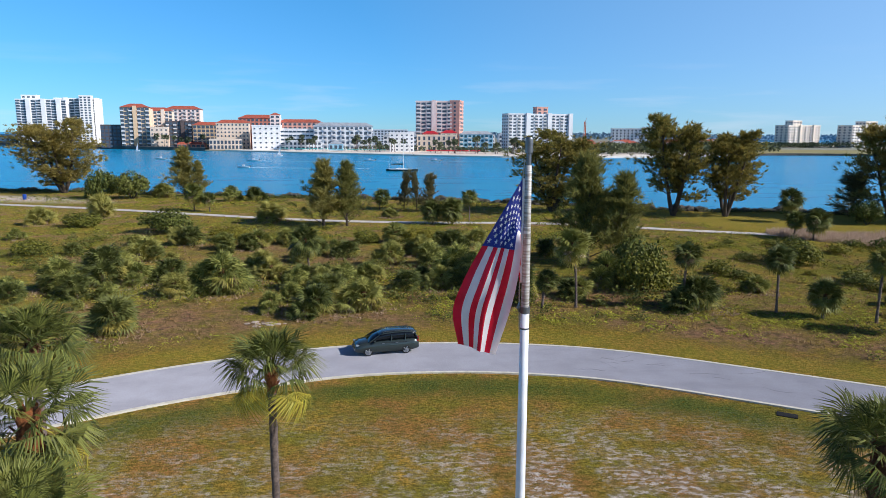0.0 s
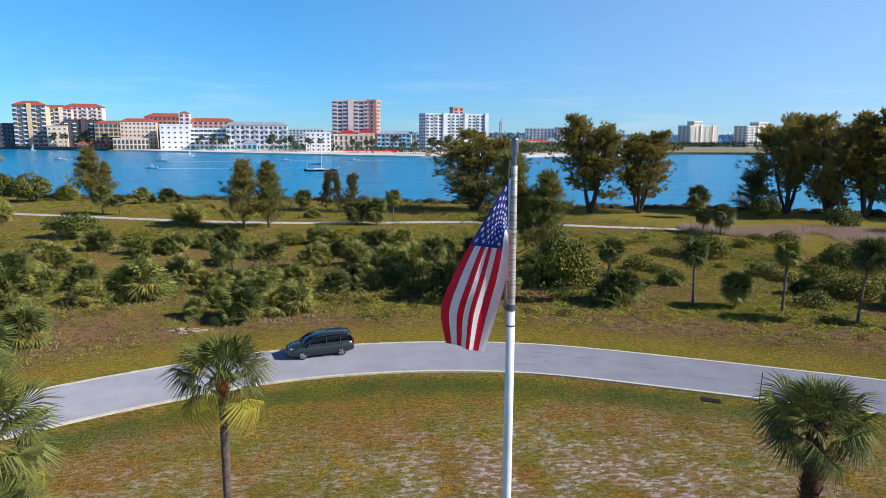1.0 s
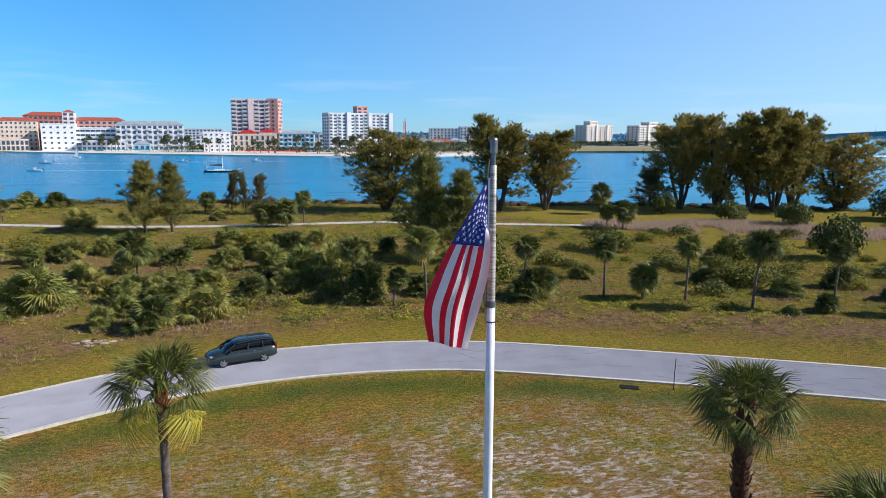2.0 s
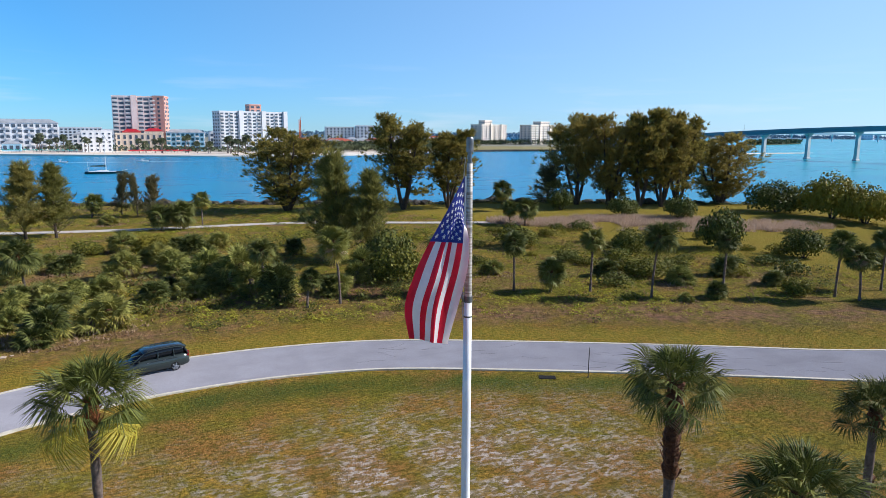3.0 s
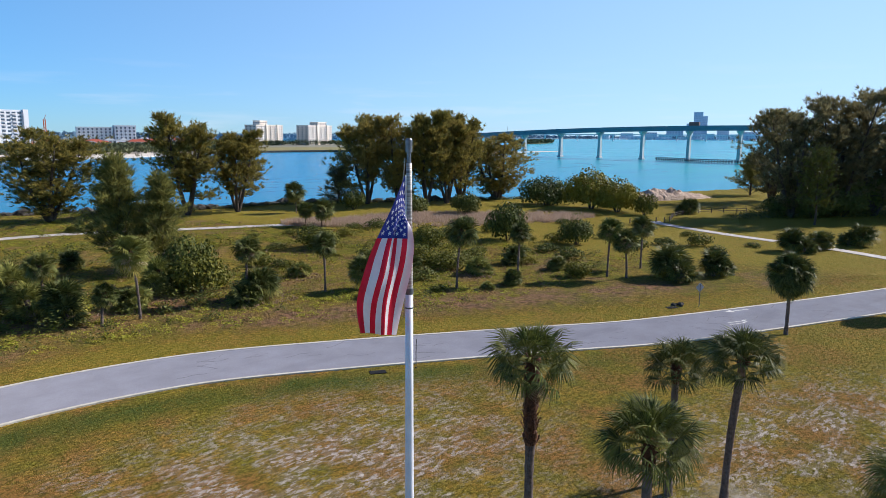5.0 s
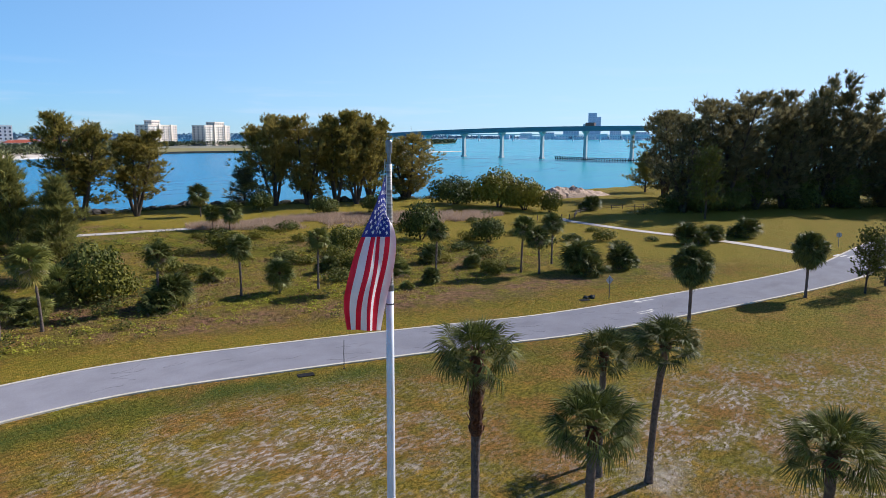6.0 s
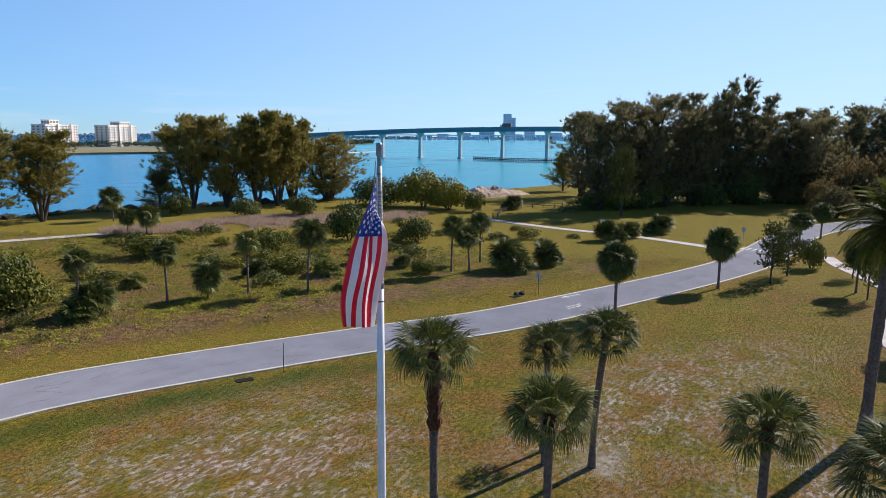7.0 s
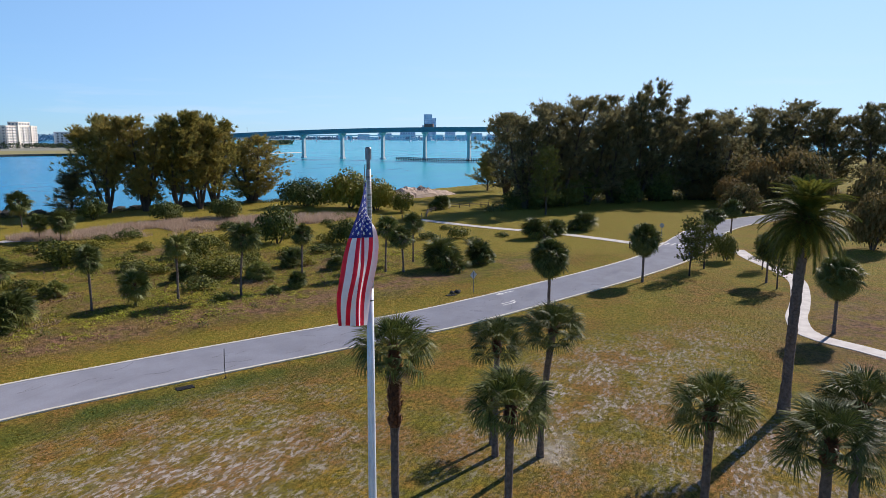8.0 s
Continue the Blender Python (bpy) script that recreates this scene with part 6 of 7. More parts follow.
ARROW = [[(-1.6, -0.08), (0.5, -0.08), (0.5, 0.08), (-1.6, 0.08)], [(0.5, -0.4), (1.5, 0.0), (0.5, 0.4)]]
road_mark("lane_arrow", 59.6, 29.6, 158, ARROW, "worn white arrow painted on the road")
road_mark("lane_arrow", 55.6, 27.6, -22, [[(-1.5, -0.45), (0.2, -0.45), (0.9, -0.1), (0.6, -0.05), (0.1, -0.3), (-1.5, -0.3)], [(-1.2, 0.1), (0.8, 0.1), (1.3, 0.4), (0.9, 0.45), (0.5, 0.25), (-1.2, 0.25)]], "worn white chevrons painted on the road")
road_mark("crossing", 105.2, 15.2, 84, [[(-2.9 + 0.95 * i, -1.2), (-2.55 + 0.95 * i, -1.2), (-2.35 + 0.95 * i, 1.2), (-2.7 + 0.95 * i, 1.2)] for i in range(7)], "worn white zebra stripes across the road")

# cracks in the asphalt
rnd = random.Random(19)
cracks = empty("road_cracks", pose(0, 0, 0), "dark tarred cracks in the old asphalt", "crack", kind="structure")
for s in range(46):
    i = rnd.randrange(62, 104)
    p = road_in[i]
    tan = road_in[i + 1] - road_in[i]
    tan = tan / np.hypot(*tan)
    nrm = np.array((-tan[1], tan[0]))
    q = p + nrm * rnd.uniform(0.8, 6.2)
    pts = [q]
    way = tan + nrm * rnd.uniform(-0.25, 0.25)
    for j in range(rnd.randrange(3, 8)):
        way = way + nrm * rnd.uniform(-0.7, 0.7)
        pts.append(pts[-1] + way / np.hypot(*way) * rnd.uniform(0.25, 0.5))
    pts = np.array(pts)
    w = rnd.uniform(0.006, 0.016)
    put("crack", mesh_of("crack", *ribbon(pts, -w, w, 0.026, 0.004), M["crack"]), cracks)

# ---- low rail fence, bins and sand bank by the water ----
fence_line = spline([(112.5, 73.5), (117.5, 70.6), (121, 69.5), (128, 72.5), (136, 73), (143, 71), (150, 66)], 2.6)
fence = empty("rail_fence", pose(0, 0, 0), "low weathered timber rail fence beside the footpath", "fence")
post_me = mesh_of("post", *box_lists(0.16, 0.16, 1.1), M["wood"])
for i, (x, y) in enumerate(fence_line):
    put("post", post_me, fence, pose(x, y, ground_z(x, y) + 0.5))
    if 3 < i < len(fence_line) - 1:
        a, b = Vector((x, y, ground_z(x, y) + 0.85)), Vector((*fence_line[i + 1], ground_z(*fence_line[i + 1]) + 0.85))
        put("rail", mesh_of("rail", *tube([a, b], [0.06, 0.06], 5), M["wood"]), fence)
        put("rail", mesh_of("rail", *tube([a - Vector((0, 0, 0.4)), b - Vector((0, 0, 0.4))], [0.06, 0.06], 5), M["wood"]), fence)


def bin_thing(x, y, mat, label):
    b = empty("litter_bin", pose(x, y, ground_z(x, y)), label, "bin", "litter bins by the water")
    part("barrel", bm_rod((0, 0, 0), (0, 0, 1.15), 0.42, 0.46, 16), M[mat], b)
    part("lid", bm_rod((0, 0, 1.15), (0, 0, 1.35), 0.48, 0.25, 16), M[mat], b)


bin_thing(-99.5, 173.2, "bin_blue", "blue plastic litter barrel on bare sand")
bin_thing(150, 101.5, "iron", "dark litter barrel near the sand bank")
bank_line = spline([(152, 99.5), (158, 98), (165, 95.2), (172, 92.6), (180, 90.5)], 0.7)
vs, fs = [], []
rows_n = 13
for i, (x, y) in enumerate(bank_line):
    t = i / (len(bank_line) - 1)
    hgt = 4.6 * math.sin(math.pi * min(1, 0.12 + 0.9 * t)) ** 0.5 * (0.75 + 0.35 * noise.noise(Vector((t * 7, 1.3, 0))))
    for j in range(rows_n):
        u = j / (rows_n - 1) * 2 - 1
        z = hgt * max(0, 1 - abs(u)) ** 0.5 * (0.8 + 0.35 * noise.noise(Vector((x * 0.7, u * 1.5, 5.0)))) + 0.6 * noise.noise(Vector((x * 1.3, u * 5, 2.0))) * (1 - abs(u))
        vs.append((x + u * 1.2 + 0.5 * noise.noise(Vector((t * 20, u * 3, 0))), y + u * 4.2, z - 0.15))
for i in range(len(bank_line) - 1):
    for j in range(rows_n - 1):
        a = i * rows_n + j
        fs.append((a, a + rows_n, a + rows_n + 1, a + 1))
tagged(put("sand_bank", mesh_of("sand_bank", vs, fs, M["sand_heap"])), "eroded pinkish sand bank beside the bay", "sand bank")

# ---- bridge ----
bridge = empty("road_bridge", pose(0, 0, 0), "long teal-grey girder bridge on white concrete piers over the bay", "bridge")
PIER0, SPAN = Vector((474.9, 359.0, 0)), Vector((3.55, -36.8, 0))
across = Vector((SPAN.y, -SPAN.x, 0)).normalized()


def deck_top(s):
    return max(3.2, 23.2 - 0.155 * (s - 4.3) ** 2) if s < 4.3 else 23.2 - 0.05 * (s - 4.3) ** 2


steps = np.arange(-4.75, 12.01, 0.25)
for nm, a, b, t0, t1, mt in (("girder", -5.2, 5.2, -2.6, -0.7, "bridge_deck"), ("deck", -6.4, 6.4, -0.7, 0.0, "bridge_deck"), ("parapet", -6.5, -6.1, 0.0, 1.1, "bridge_deck"), ("parapet", 6.1, 6.5, 0.0, 1.1, "bridge_deck")):
    secs = []
    for s in steps:
        c = PIER0 + SPAN * s
        z = deck_top(s)
        secs.append([tuple(c + across * a + Vector((0, 0, z + t0))), tuple(c + across * b + Vector((0, 0, z + t0))), tuple(c + across * b + Vector((0, 0, z + t1))), tuple(c + across * a + Vector((0, 0, z + t1)))])
    put(nm, mesh_of(nm, *lofted(secs), M[mt]), bridge)
for s in range(-4, 12):
    c = PIER0 + SPAN * s
    z = deck_top(s) - 2.6 + 0.0
    yaw = math.degrees(math.atan2(across.y, across.x))
    col = put("pier", mesh_of("pier", *lofted([[(-w, -d, zz), (w, -d, zz), (w, d, zz), (-w, d, zz)] for w, d, zz in ((2.5, 1.6, -3.5), (2.5, 1.6, -0.9), (1.75, 1.15, -0.6), (1.55, 1.0, z * 0.75), (1.75, 1.1, z - min(2.2, 0.4 * z)))]), M["bridge"]), bridge, pose(c.x, c.y, 0, 0, 0, yaw), "white concrete pier")
    put("cap", mesh_of("cap", *lofted([[(-w, -1.2, zz), (w, -1.2, zz), (w, 1.2, zz), (-w, 1.2, zz)] for w, zz in ((1.7, z - 2.2), (4.8, z - 0.9), (5.0, z))]), M["bridge"]), col)
for s in (-1.4, 4.6):
    c = PIER0 + SPAN * s + across * 6.3
    lamp = empty("street_lamp", pose(c.x, c.y, deck_top(s) + 1.0), "thin lamp post on the bridge", "street lamp")
    part("pole", bm_rod((0, 0, 0), (0, 0, 5), 0.12, 0.08, 6), M["zinc"], lamp)
c = PIER0 + SPAN * 3.05 + across * -2.5
truck = empty("box_truck", pose(c.x, c.y, deck_top(3.05), 0, 0, math.degrees(math.atan2(SPAN.y, SPAN.x))), "brown box truck crossing the bridge", "truck")
part("box", bm_box(7.4, 2.5, 3.0, (0.6, 0, 0.9), 0.1), M["truck"], truck)
part("cab", bm_box(1.9, 2.3, 2.3, (-4.1, 0, 0.5), 0.2), M["w_white"], truck)
for xw in (-3.9, 1.5, 3.0):
    for sg in (-1, 1):
        part("wheel", bm_rod((xw, sg * 0.9, 0.5), (xw, sg * 1.2, 0.5), 0.5, 0.5, 12), M["rubber"], truck)
# where the bridge comes ashore
isle = [(1090 + 130 * math.cos(a), 880 + 26 * math.sin(a) + 60 * math.cos(a), -1.2) for a in np.arange(28) * math.pi / 14]
tagged(put("island", mesh_of("island", isle + [(x, y, -3) for x, y, z in isle], [tuple(range(28))] + [(i, 28 + i, 28 + (i + 1) % 28, (i + 1) % 28) for i in range(28)], M["far_green"])), "low dark green mangrove island in the bay", "island", kind="structure")
isle_line = np.array([(x * 0.9 + 109, y * 0.9 + 86) for x, y, z in isle])
tree_belt("mangroves", isle_line, 14, 7, 1100, M["far_green"], 3.0, "dark green mangroves covering the low island", 12)
rg = np.random.default_rng(41)
boats = []
for i in range(90):
    t = rg.random()
    bx, by = 2290 + 330 * t + rg.uniform(-40, 10), 1500 - 740 * t
    ln, hh = rg.uniform(6, 16), rg.uniform(2, 5)
    boats.append(([(bx + q[0] * 4, by + q[1] * ln, -2 + q[2] * hh) for q in ((-1, -1, 0), (1, -1, 0), (1, 1, 0), (-1, 1, 0), (-1, -1, 1), (1, -0.6, 1), (1, 0.6, 1), (-1, 1, 1))], box_lists(1, 1, 1)[1]))
    if i % 2:
        boats.append(tube([(bx, by, -1), (bx, by, rg.uniform(10, 17))], [0.35, 0.25], 4))
# boats take the haze-paled wall colour too
tagged(put("moored_boats", mesh_of("moored_boats", *merge(boats), M["w_hazewhite"])), "white boats moored along the far mainland marina", "boats", kind="stuff")
ramp = PIER0 + SPAN * -5.1
part("abutment", bm_box(13.0, 26.0, deck_top(-4.75) + 1.4, (ramp.x, ramp.y, -1.2), 0.3), M["bridge"], bridge)
tree_belt("far_trees", FAR[(FAR[:, 0] > 435) & (FAR[:, 0] < 560)] + np.array((0, 10)), 40, 8, 900, M["far_green"], 2.2, "low trees on the point beside the bridge", 9)
# timber fenders round the channel
for (xa, ya), (xb, yb) in (((476, 270), (462, 226)), ((462, 226), (474, 196))):
    a, b = Vector((xa, ya, 0)), Vector((xb, yb, 0))
    fender = empty("bridge_fender", pose(xa, ya, -2, 0, 0, math.degrees(math.atan2(yb - ya, xb - xa))), "dark timber fender wall in the water below the bridge", "fender")
    ln = (b - a).length
    part("beam", bm_box(ln, 0.5, 0.5, (ln / 2, 0, 2.0)), M["bridge"], fender)
    part("beam", bm_box(ln, 0.5, 0.4, (ln / 2, 0, 0.9)), M["timber_dark"], fender)
    pile = mesh_of("pile", *tube([(0, 0, -1.5), (0, 0, 2.6)], [0.42, 0.42], 7), M["timber_dark"])
    for i in range(int(ln / 1.9)):
        put("pile", pile, fender, pose(i * 1.9 + 0.5, 0.45, 0))
# low causeway beyond, distance haze painted in by its paled wall colour
cause = empty("causeway", pose(0, 0, 0), "low hazy causeway bridge in the distance", "bridge")
line = spline([(1500, 1250), (1750, 1010), (1950, 800), (2100, 560), (2180, 300)], 40)
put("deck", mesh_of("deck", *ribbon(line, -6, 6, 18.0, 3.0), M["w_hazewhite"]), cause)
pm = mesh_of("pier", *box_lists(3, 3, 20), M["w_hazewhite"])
for x, y in line[::2]:
    put("pier", pm, cause, pose(x, y, 6))
spit = [(520 + 70 * math.cos(a) * (1.6 if math.cos(a) > 0 else 1), 470 + 9 * math.sin(a), -1.7) for a in np.arange(24) * math.pi / 12]
tagged(put("sand_spit", mesh_of("sand_spit", spit + [(x, y, -3) for x, y, z in spit], [tuple(range(24))] + [(i, 24 + i, 24 + (i + 1) % 24, (i + 1) % 24) for i in range(24)], M["beach"])), "low white sand spit in the bay", "sand bar", kind="structure")

# ---- boats ----
def hull_mesh(name, L, B, D, mat):
    secs = []
    for t in (0, 0.1, 0.35, 0.6, 0.82, 1.0):
        x = L * (t - 0.5)
        b = B / 2 * (0.85 if t == 0 else 1) * (1 - max(0, t - 0.45) ** 2 / 0.3025)
        b = max(b, 0.03)
        secs.append([(x, -b, D), (x, -b * 0.8, 0.1), (x, 0, -0.3), (x, b * 0.8, 0.1), (x, b, D), (x, 0, D - 0.08)])
    return mesh_of(name, *lofted(secs), mat)


def motor_boat(x, y, turn, L=7.0, wake=40):
    b = empty("motor_boat", pose(x, y, -1.95, 0, 0, turn), "small white motor boat under way on the bay", "boat", "motor boats")
    put("hull", hull_mesh("hull", L, 2.2, 0.75, M["hull_white"]), b)
    part("console", bm_box(1.1, 1.1, 0.8, (0, 0, 0.55), 0.1), M["hull_white"], b)
    part("canopy", bm_box(1.5, 1.4, 0.08, (-0.1, 0, 1.75), 0.03), M["hull_white"], b)
    for sx in (-0.9, 0.8):
        part("stay", bm_rod((sx * 0.7, 0.6, 0.6), (sx * 0.7, 0.6, 1.75), 0.04, 0.04, 5), M["zinc"], b)
    part("outboard", bm_box(0.5, 0.5, 0.9, (-L / 2 - 0.2, 0, 0.3), 0.08), M["iron"], b)
    if wake:
        vs, fs = [], []
        for i in range(24):
            t = i / 23
            wd = 0.5 + 1.1 * t
            yy = 0.4 * noise.noise(Vector((t * 6, x, 0)))
            vs += [(-L / 2 - wake * t, yy - wd * (1 - t * 0.7), 0.03), (-L / 2 - wake * t, yy, 0.16 * (1 - t)), (-L / 2 - wake * t, yy + wd * (1 - t * 0.7), 0.03)]
        for i in range(23):
            a = i * 3
            fs += [(a, a + 1, a + 4, a + 3), (a + 1, a + 2, a + 5, a + 4)]
        w = empty("boat_wake", pose(x, y, -2.0 + 0.03, 0, 0, turn), "white foaming wake trailing a motor boat", "wake")
        put("foam", mesh_of("foam", vs, fs, M["foam"]), w)


motor_boat(-93, 360, 176, 6.6, 62)
motor_boat(-172, 459, 178, 7.5, 30)
motor_boat(-107, 440, 176, 7.5, 70)
motor_boat(-34, 446, 177, 7.2, 55)
motor_boat(9, 449, 180, 7.0, 60)
yacht = empty("sailing_yacht", pose(-10, 336, -1.95, 0, 0, -4), "moored sailing yacht with bare masts and a covered boom", "sailing boat")
put("hull", hull_mesh("hull", 15.5, 3.4, 0.95, M["hull_green"]), yacht)
part("rubbing_strake", bm_box(11, 3.5, 0.2, (-0.8, 0, 0.78), 0.04), M["hull_white"], yacht)
part("deckhouse", bm_box(4.6, 1.8, 0.5, (-0.8, 0, 0.85), 0.15), M["hull_white"], yacht)
part("mast", bm_rod((0.6, 0, 1.2), (0.6, 0, 17.0), 0.14, 0.08, 8), M["hull_white"], yacht)
part("boom", bm_rod((0.6, 0, 3.0), (-5.6, 0, 3.1), 0.09, 0.08, 8), M["hull_white"], yacht)
part("sail_cover", bm_rod((0.4, 0, 3.35), (-5.4, 0, 3.25), 0.42, 0.22, 8), M["canvas"], yacht, "dark green sail cover")
part("bowsprit", bm_rod((7.0, 0, 1.2), (9.2, 0, 1.7), 0.10, 0.05, 6), M["hull_white"], yacht)
part("mizzen_mast", bm_rod((-6.4, 0, 1.2), (-6.4, 0, 5.0), 0.07, 0.05, 6), M["hull_white"], yacht)
for a, bb in (((7.0, 0, 1.3), (0.6, 0, 16.8)), ((9.1, 0, 1.7), (0.6, 0, 16.8)), ((-7.4, 0, 1.3), (0.6, 0, 16.8))):
    part("stay", bm_rod(a, bb, 0.03, 0.03, 4), M["iron"], yacht)
for x, y in ((-260, 640), (-108, 528)):
    d = empty("dinghy", pose(x, y, -1.95), "tiny sailing dinghy with a white sail", "sailing boat", "sailing dinghies")
    put("hull", hull_mesh("hull", 4.5, 1.6, 0.6, M["hull_white"]), d)
    put("sail", mesh_of("sail", [(0.4, 0.03, 0.8), (-1.8, 0.03, 0.9), (0.4, 0.03, 7.0), (0.4, -0.03, 0.8), (-1.8, -0.03, 0.9), (0.4, -0.03, 7.0)], [(0, 1, 2), (3, 5, 4), (0, 3, 4, 1), (1, 4, 5, 2), (2, 5, 3, 0)], M["flag_white"]), d)
    part("mast", bm_rod((0.45, 0, 0.5), (0.45, 0, 7.2), 0.05, 0.04, 5), M["zinc"], d)

# beach umbrellas, loungers' shades, and a crane
def umbrella(x, y, mat, label, grp):
    u = empty("beach_umbrella", pose(x, y, -0.9), label, "umbrella", grp)
    part("pole", bm_rod((0, 0, 0), (0, 0, 2.4), 0.05, 0.05, 5), M["zinc"], u)
    part("canopy", bm_rod((0, 0, 1.9), (0, 0, 2.7), 1.6, 0.1, 8), M[mat], u)


rnd = random.Random(23)
for i in range(30):
    umbrella(4 + i * 1.5 + rnd.uniform(-0.5, 0.5), 572 + (i % 3) * 5 - 0.2 * i, "umbrella_red", "red beach umbrella on white sand", "red umbrellas on the beach")
for i in range(34):
    umbrella(-128 + i * 2.9 + rnd.uniform(-0.5, 0.5), 632 - i * 1.4 + (i % 2) * 4, "umbrella_teal", "teal beach umbrella on white sand", "teal umbrellas on the beach")
crane = empty("crane", pose(176, 742, -1), "orange lattice crane mast behind low houses", "crane")
bm = bmesh.new()
for sx in (-0.8, 0.8):
    for sy in (-0.8, 0.8):
        bm_rod((sx, sy, 0), (sx, sy, 29), 0.25, 0.25, 5, bm)
for i in range(10):
    bm_rod((-0.8, -0.8, i * 2.9), (0.8, -0.8, i * 2.9 + 2.9), 0.15, 0.15, 4, bm)
part("mast", bm, M["crane"], crane)
part("jib", bm_rod((0, 0, 29), (1.2, -2, 33), 0.3, 0.15, 5), M["crane"], crane)


# ---- ground cover and shore rocks ----
def scatter(name, count, region, seed, builder, mat, label, category, flip=1.0):
    """One joined mesh of small plants on the park's ground, where region(x, y) says so."""
    rg = np.random.default_rng(seed)
    xs, ys = [], []
    (x0, x1), (y0, y1) = region[0], region[1]
    while len(xs) < count:
        x, y = rg.uniform(x0, x1, 4000), rg.uniform(y0, y1, 4000)
        ok = region[2](x, y, rg)
        xs += list(x[ok])
        ys += list(y[ok])
    x, y = np.array(xs[:count]), np.array(ys[:count])
    i = np.clip(np.searchsorted(gx, x) - 1, 0, nx - 2)
    j = np.clip(np.searchsorted(gy, y) - 1, 0, ny - 2)
    u, v = (x - gx[i]) / (gx[i + 1] - gx[i]), (y - gy[j]) / (gy[j + 1] - gy[j])
    z = (GZ[j, i] * (1 - u) + GZ[j, i + 1] * u) * (1 - v) + (GZ[j + 1, i] * (1 - u) + GZ[j + 1, i + 1] * u) * v
    v, f = builder(np.column_stack((x, y, z)), rg)
    return tagged(put(name, mesh_of(name, v, f, mat)), label, category, kind="stuff")


def sampled(field, x, y):
    return field[np.clip(np.searchsorted(gy, y) - 1, 0, ny - 2), np.clip(np.searchsorted(gx, x) - 1, 0, nx - 2)]


def mats_of_leaves(per, rad, hi, size):
    """Low mats of small leaves round each place."""
    def build(c, rg):
        n = len(c)
        r = rad * rg.uniform(0.5, 1.4, n)
        p = np.repeat(c, per, 0)
        rr = np.repeat(r, per)
        a, q = rg.uniform(0, 6.283, n * per), np.sqrt(rg.random(n * per))
        p[:, 0] += np.cos(a) * q * rr
        p[:, 1] += np.sin(a) * q * rr
        p[:, 2] += hi * rr / rad * (1 - q ** 2) * rg.uniform(0.4, 1.1, n * per) + 0.03
        nrm = rg.normal(0, 0.4, p.shape) + np.array((0, 0, 1.0))
        nrm /= np.linalg.norm(nrm, axis=1)[:, None]
        u = np.cross(nrm, rg.normal(0, 1, p.shape))
        u /= np.linalg.norm(u, axis=1)[:, None]
        w = np.cross(nrm, u)
        s = size * rg.uniform(0.5, 1.4, len(p))[:, None]
        v = np.stack((p - u * s, p - w * s * 0.5, p + u * s, p + w * s * 0.5), 1).reshape(-1, 3)
        return v.tolist(), ((np.arange(len(p)) * 4)[:, None] + np.arange(4)).tolist()
    return build


def tufts(per, hi, width, lean=0.5):
    """Upright blades round each place."""
    def build(c, rg):
        p = np.repeat(c, per, 0)
        p[:, :2] += rg.normal(0, hi * 0.25, (len(p), 2))
        d = rg.normal(0, lean, p.shape)
        d[:, 2] = 1
        d /= np.linalg.norm(d, axis=1)[:, None]
        h = hi * rg.uniform(0.4, 1.2, len(p))[:, None]
        a = rg.uniform(0, 6.283, len(p))
        s = np.column_stack((np.cos(a), np.sin(a), np.zeros(len(p)))) * width
        v = np.stack((p - s, p + s, p + d * h), 1).reshape(-1, 3)
        return v.tolist(), ((np.arange(len(p)) * 3)[:, None] + np.arange(3)).tolist()
    return build


def in_scrub(lo, hi_):
    def ok(x, y, rg):
        f = sampled(nf, x, y) + 0.6 * sampled(nf2, x, y)
        return (sampled(scrub_z, x, y) > 0.5) & (sampled(inland, x, y) > 7) & (f > lo) & (f < hi_) & (sampled(dune_gap, x, y) > 2.2)
    return ok


SCRUB = (-120, 135), (50, 180)
scatter("weeds", 2800, (*SCRUB, in_scrub(0.05, 9)), 1, mats_of_leaves(24, 0.8, 0.40, 0.115), M["weed"], "low yellow-green weeds spread over the dunes", "weeds")
scatter("dark_weeds", 1000, (*SCRUB, in_scrub(0.22, 9)), 2, mats_of_leaves(60, 0.8, 0.8, 0.10), M["grape"], "dark green low thicket between the palms", "thicket")
scatter("dry_tufts", 3600, (*SCRUB, in_scrub(-9, 0.1)), 3, tufts(7, 0.42, 0.05, 0.7), M["straw_brown"], "dry tan grass tufts in the dunes", "grass")


def among_palms(x, y, rg):
    f = sampled(nf, x, y) + 0.5 * sampled(nf2, x, y)
    return (y > 66 + 0.25 * np.maximum(0, -x - 20)) & (f > -0.12) & (sampled(dune_gap, x, y) > 4)


scatter("thicket", 520, ((-58, 30), (66, 112), among_palms), 31, mats_of_leaves(70, 1.0, 1.5, 0.14), M["grape"], "dark green thicket filling gaps between the low palms", "thicket")
scatter("thicket", 160, ((30, 78), (56, 104), among_palms), 32, mats_of_leaves(70, 0.9, 1.1, 0.13), M["grape_gold"], "yellow-green shrubby thicket in the dunes", "thicket")
near_scrub = (-45, 90), (48, 80)
scatter("weeds", 1000, (*near_scrub, in_scrub(0.0, 9)), 4, mats_of_leaves(44, 0.55, 0.28, 0.065), M["weed"], "yellow-green creeping weeds by the road", "weeds")
scatter("dry_tufts", 3800, (*near_scrub, in_scrub(-9, 9)), 5, tufts(6, 0.30, 0.03, 0.8), M["straw_brown"], "brown grass tufts by the road", "grass")


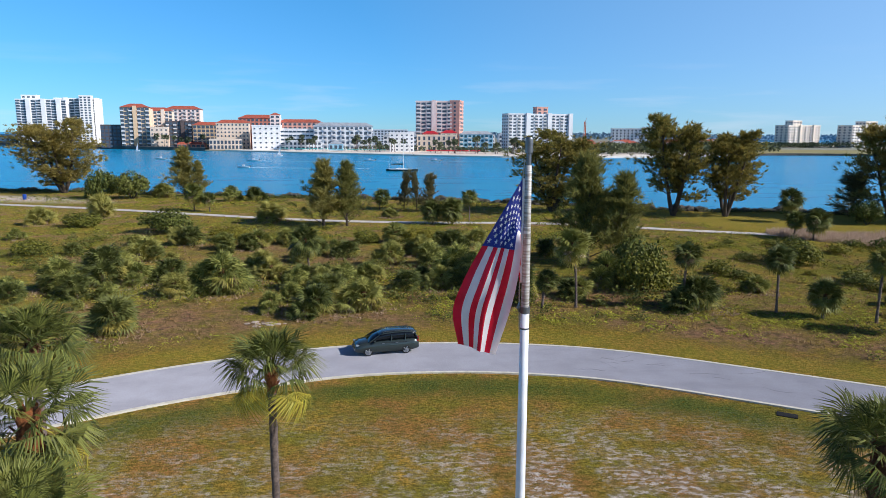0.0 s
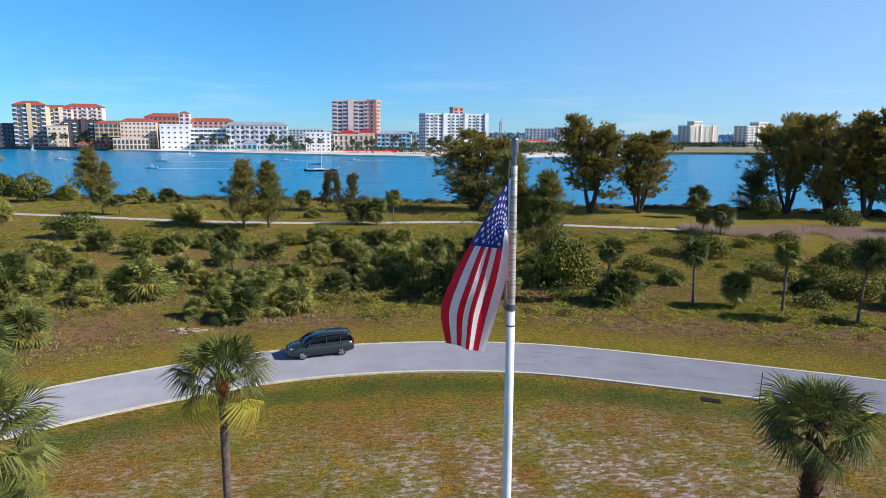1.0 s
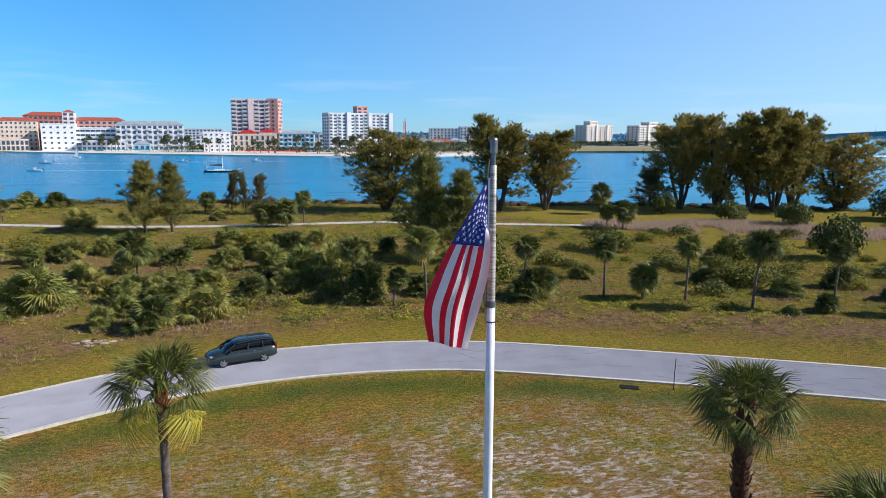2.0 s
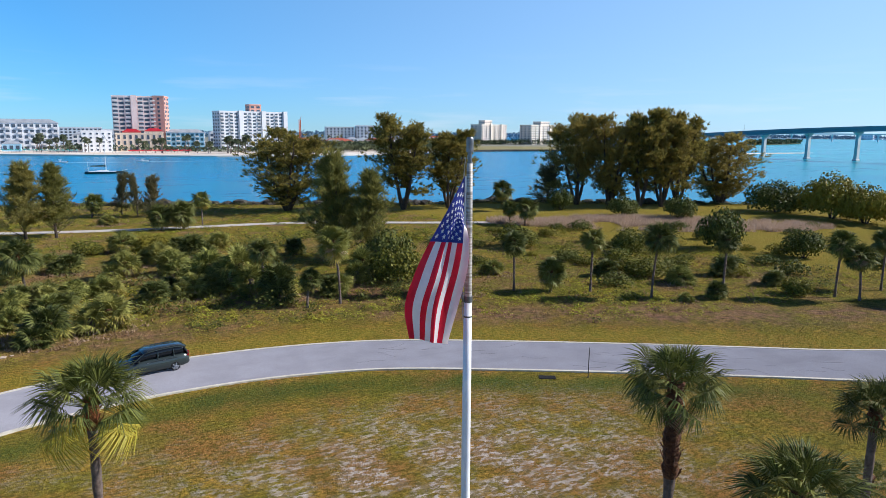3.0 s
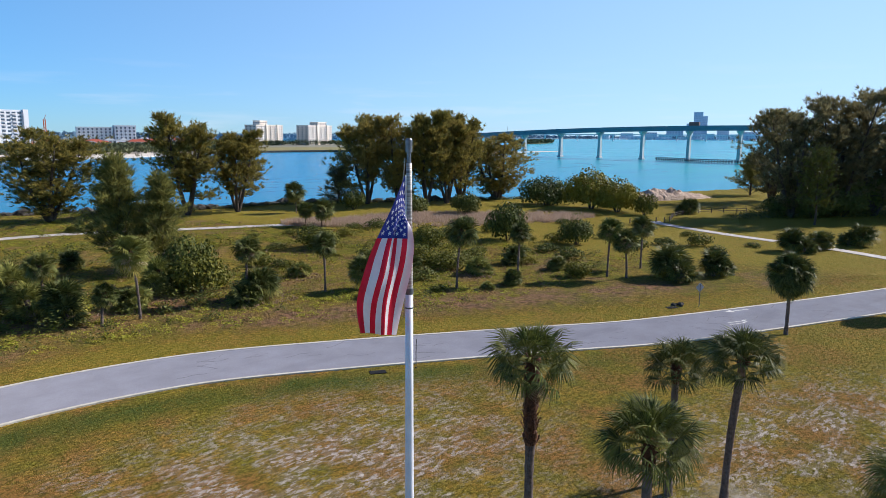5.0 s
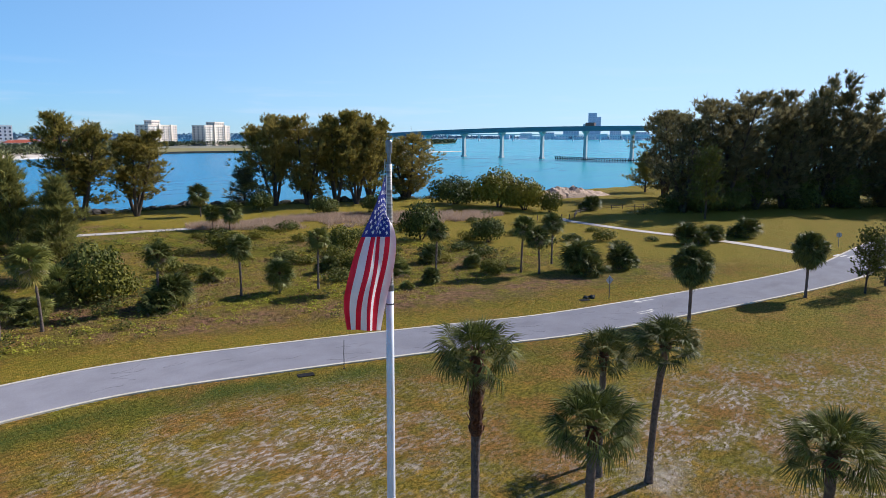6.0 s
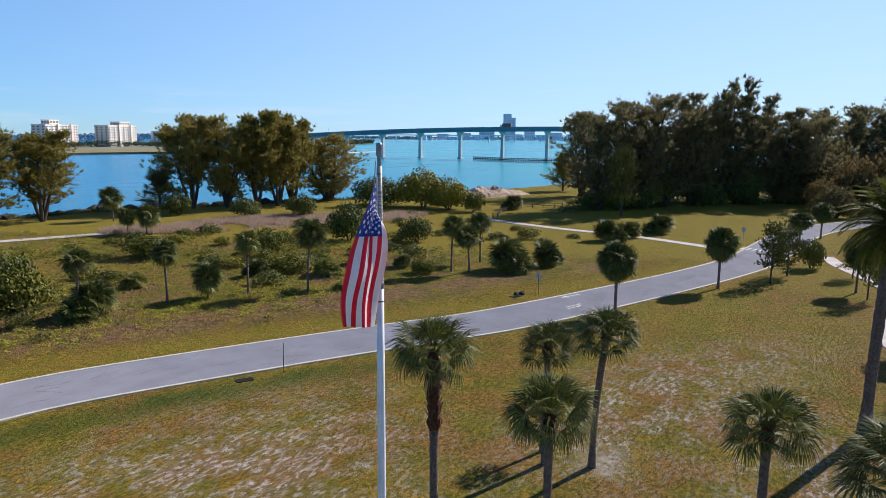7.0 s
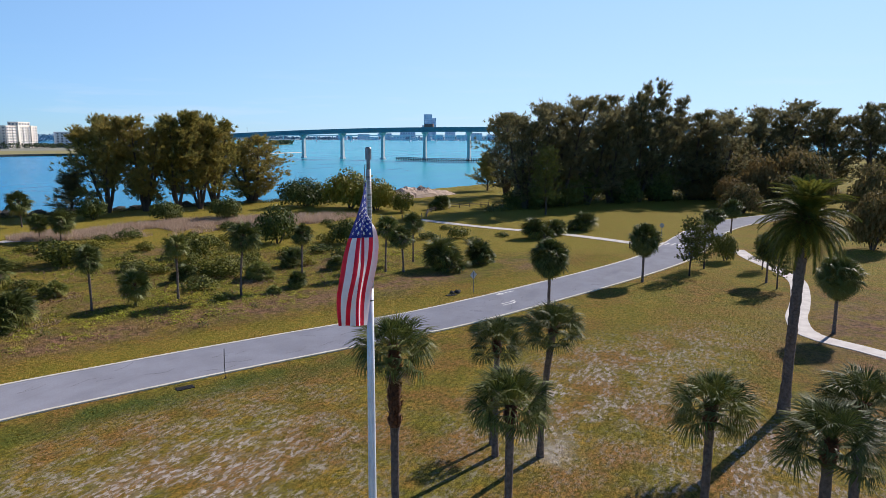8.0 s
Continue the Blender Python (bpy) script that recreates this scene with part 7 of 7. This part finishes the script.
def tan_meadow(x, y, rg):
    return (blob(x, y, 88, 101, 31, 9, -30) > 0.3) & (sampled(nf, x, y) + 0.7 * sampled(nf2, x, y) > rg.uniform(-0.35, 0.25, len(x))) & (sampled(inland, x, y) > 6)


scatter("tall_dry_grass", 3600, ((50, 125), (75, 125), tan_meadow), 6, tufts(10, 1.05, 0.05, 0.45), M["straw"], "tall pinkish-tan dry grass near the shore", "grass")


def on_lawn(x, y, rg):
    return (sampled(off, x, y) < -0.4) & (sampled(sand_z, x, y) * rg.random(len(x)) < 0.35)


def on_verge(x, y, rg):
    o = sampled(off, x, y)
    return (o > 7.6) & (o < 13)


scatter("lawn_grass", 16000, ((-26, 62), (2, 48), on_lawn), 7, tufts(6, 0.075, 0.028, 1.2), M["blade"], "short patchy lawn grass", "grass")
scatter("verge_grass", 9000, ((-40, 90), (14, 68), on_verge), 8, mats_of_leaves(4, 0.2, 0.03, 0.04), M["blade"], "short grass along the road verge", "grass")


def at_shore(x, y, rg):
    s = sampled(inland, x, y)
    return (s > -1.4) & (s < 3.6)


def rocks(lo, hi_):
    ico = bmesh.new()
    bmesh.ops.create_icosphere(ico, subdivisions=1, radius=1.0)
    bv = np.array([v.co for v in ico.verts])
    bf = [[v.index for v in q.verts] for q in ico.faces]
    ico.free()

    def build(c, rg):
        vs, fs = [], []
        for k_, p in enumerate(c):
            s = rg.uniform(lo, hi_)
            q = bv * rg.uniform(0.7, 1.25, bv.shape) * s * np.array((1.2, 1, 0.7))
            fs += [[i + len(vs) for i in f] for f in bf]
            vs += (q + p + np.array((0, 0, s * 0.45))).tolist()
        return vs, fs
    return build


scatter("shore_rocks", 5000, ((-150, 150), (110, 215), at_shore), 9, rocks(0.6, 1.5), M["rock"], "dark boulders lining the park's shore", "rocks")
def bank_top(x, y, rg):
    s = sampled(inland, x, y)
    return (s > 1.5) & (s < 4.5)


scatter("bank_rocks", 1500, ((-20, 132), (110, 190), bank_top), 13, rocks(0.45, 0.95), M["rock"], "dark boulders on top of the shore bank", "rocks")
scatter("pale_shore_rocks", 160, ((-60, 0), (170, 200), at_shore), 10, rocks(0.3, 0.7), M["rock_pale"], "pale boulders at the water's edge", "rocks")


def shore_edge(x, y, rg):
    s = sampled(inland, x, y)
    return (s > 4) & (s < 9) & (sampled(nf, x, y) > -0.15)


scatter("shore_brush", 2100, ((-140, 140), (110, 215), shore_edge), 11, mats_of_leaves(16, 0.9, 0.9, 0.16), M["grape"], "low dark brush along the shore", "brush")


def wood_floor(x, y, rg):
    return x > 2 + np.interp(y, (8, 14, 22.4, 33, 43, 54, 64), (180, 189, 188, 174, 160, 142.6, 130))


scatter("undergrowth", 1900, ((132, 214), (8, 64), wood_floor), 12, mats_of_leaves(18, 1.4, 1.8, 0.22), M["grape"], "dark undergrowth below the pines", "undergrowth")


# pale fallen fronds below the low palms
def below_palms(x, y, rg):
    spots = np.array([(p[0], p[1], p[3]) for p in LOW_A + LOW_B + LOW_C[:10]])
    d = np.hypot(x[:, None] - spots[None, :, 0], y[:, None] - spots[None, :, 1]) / (spots[None, :, 2] * 0.5 + 0.4)
    d = d.min(1)
    return (d > 0.55) & (d < 1.15)


scatter("fallen_fronds", 2600, ((-75, 65), (50, 150), below_palms), 21, tufts(5, 0.42, 0.06, 1.3), M["litter"], "pale withered fronds lying below the low palms", "litter")
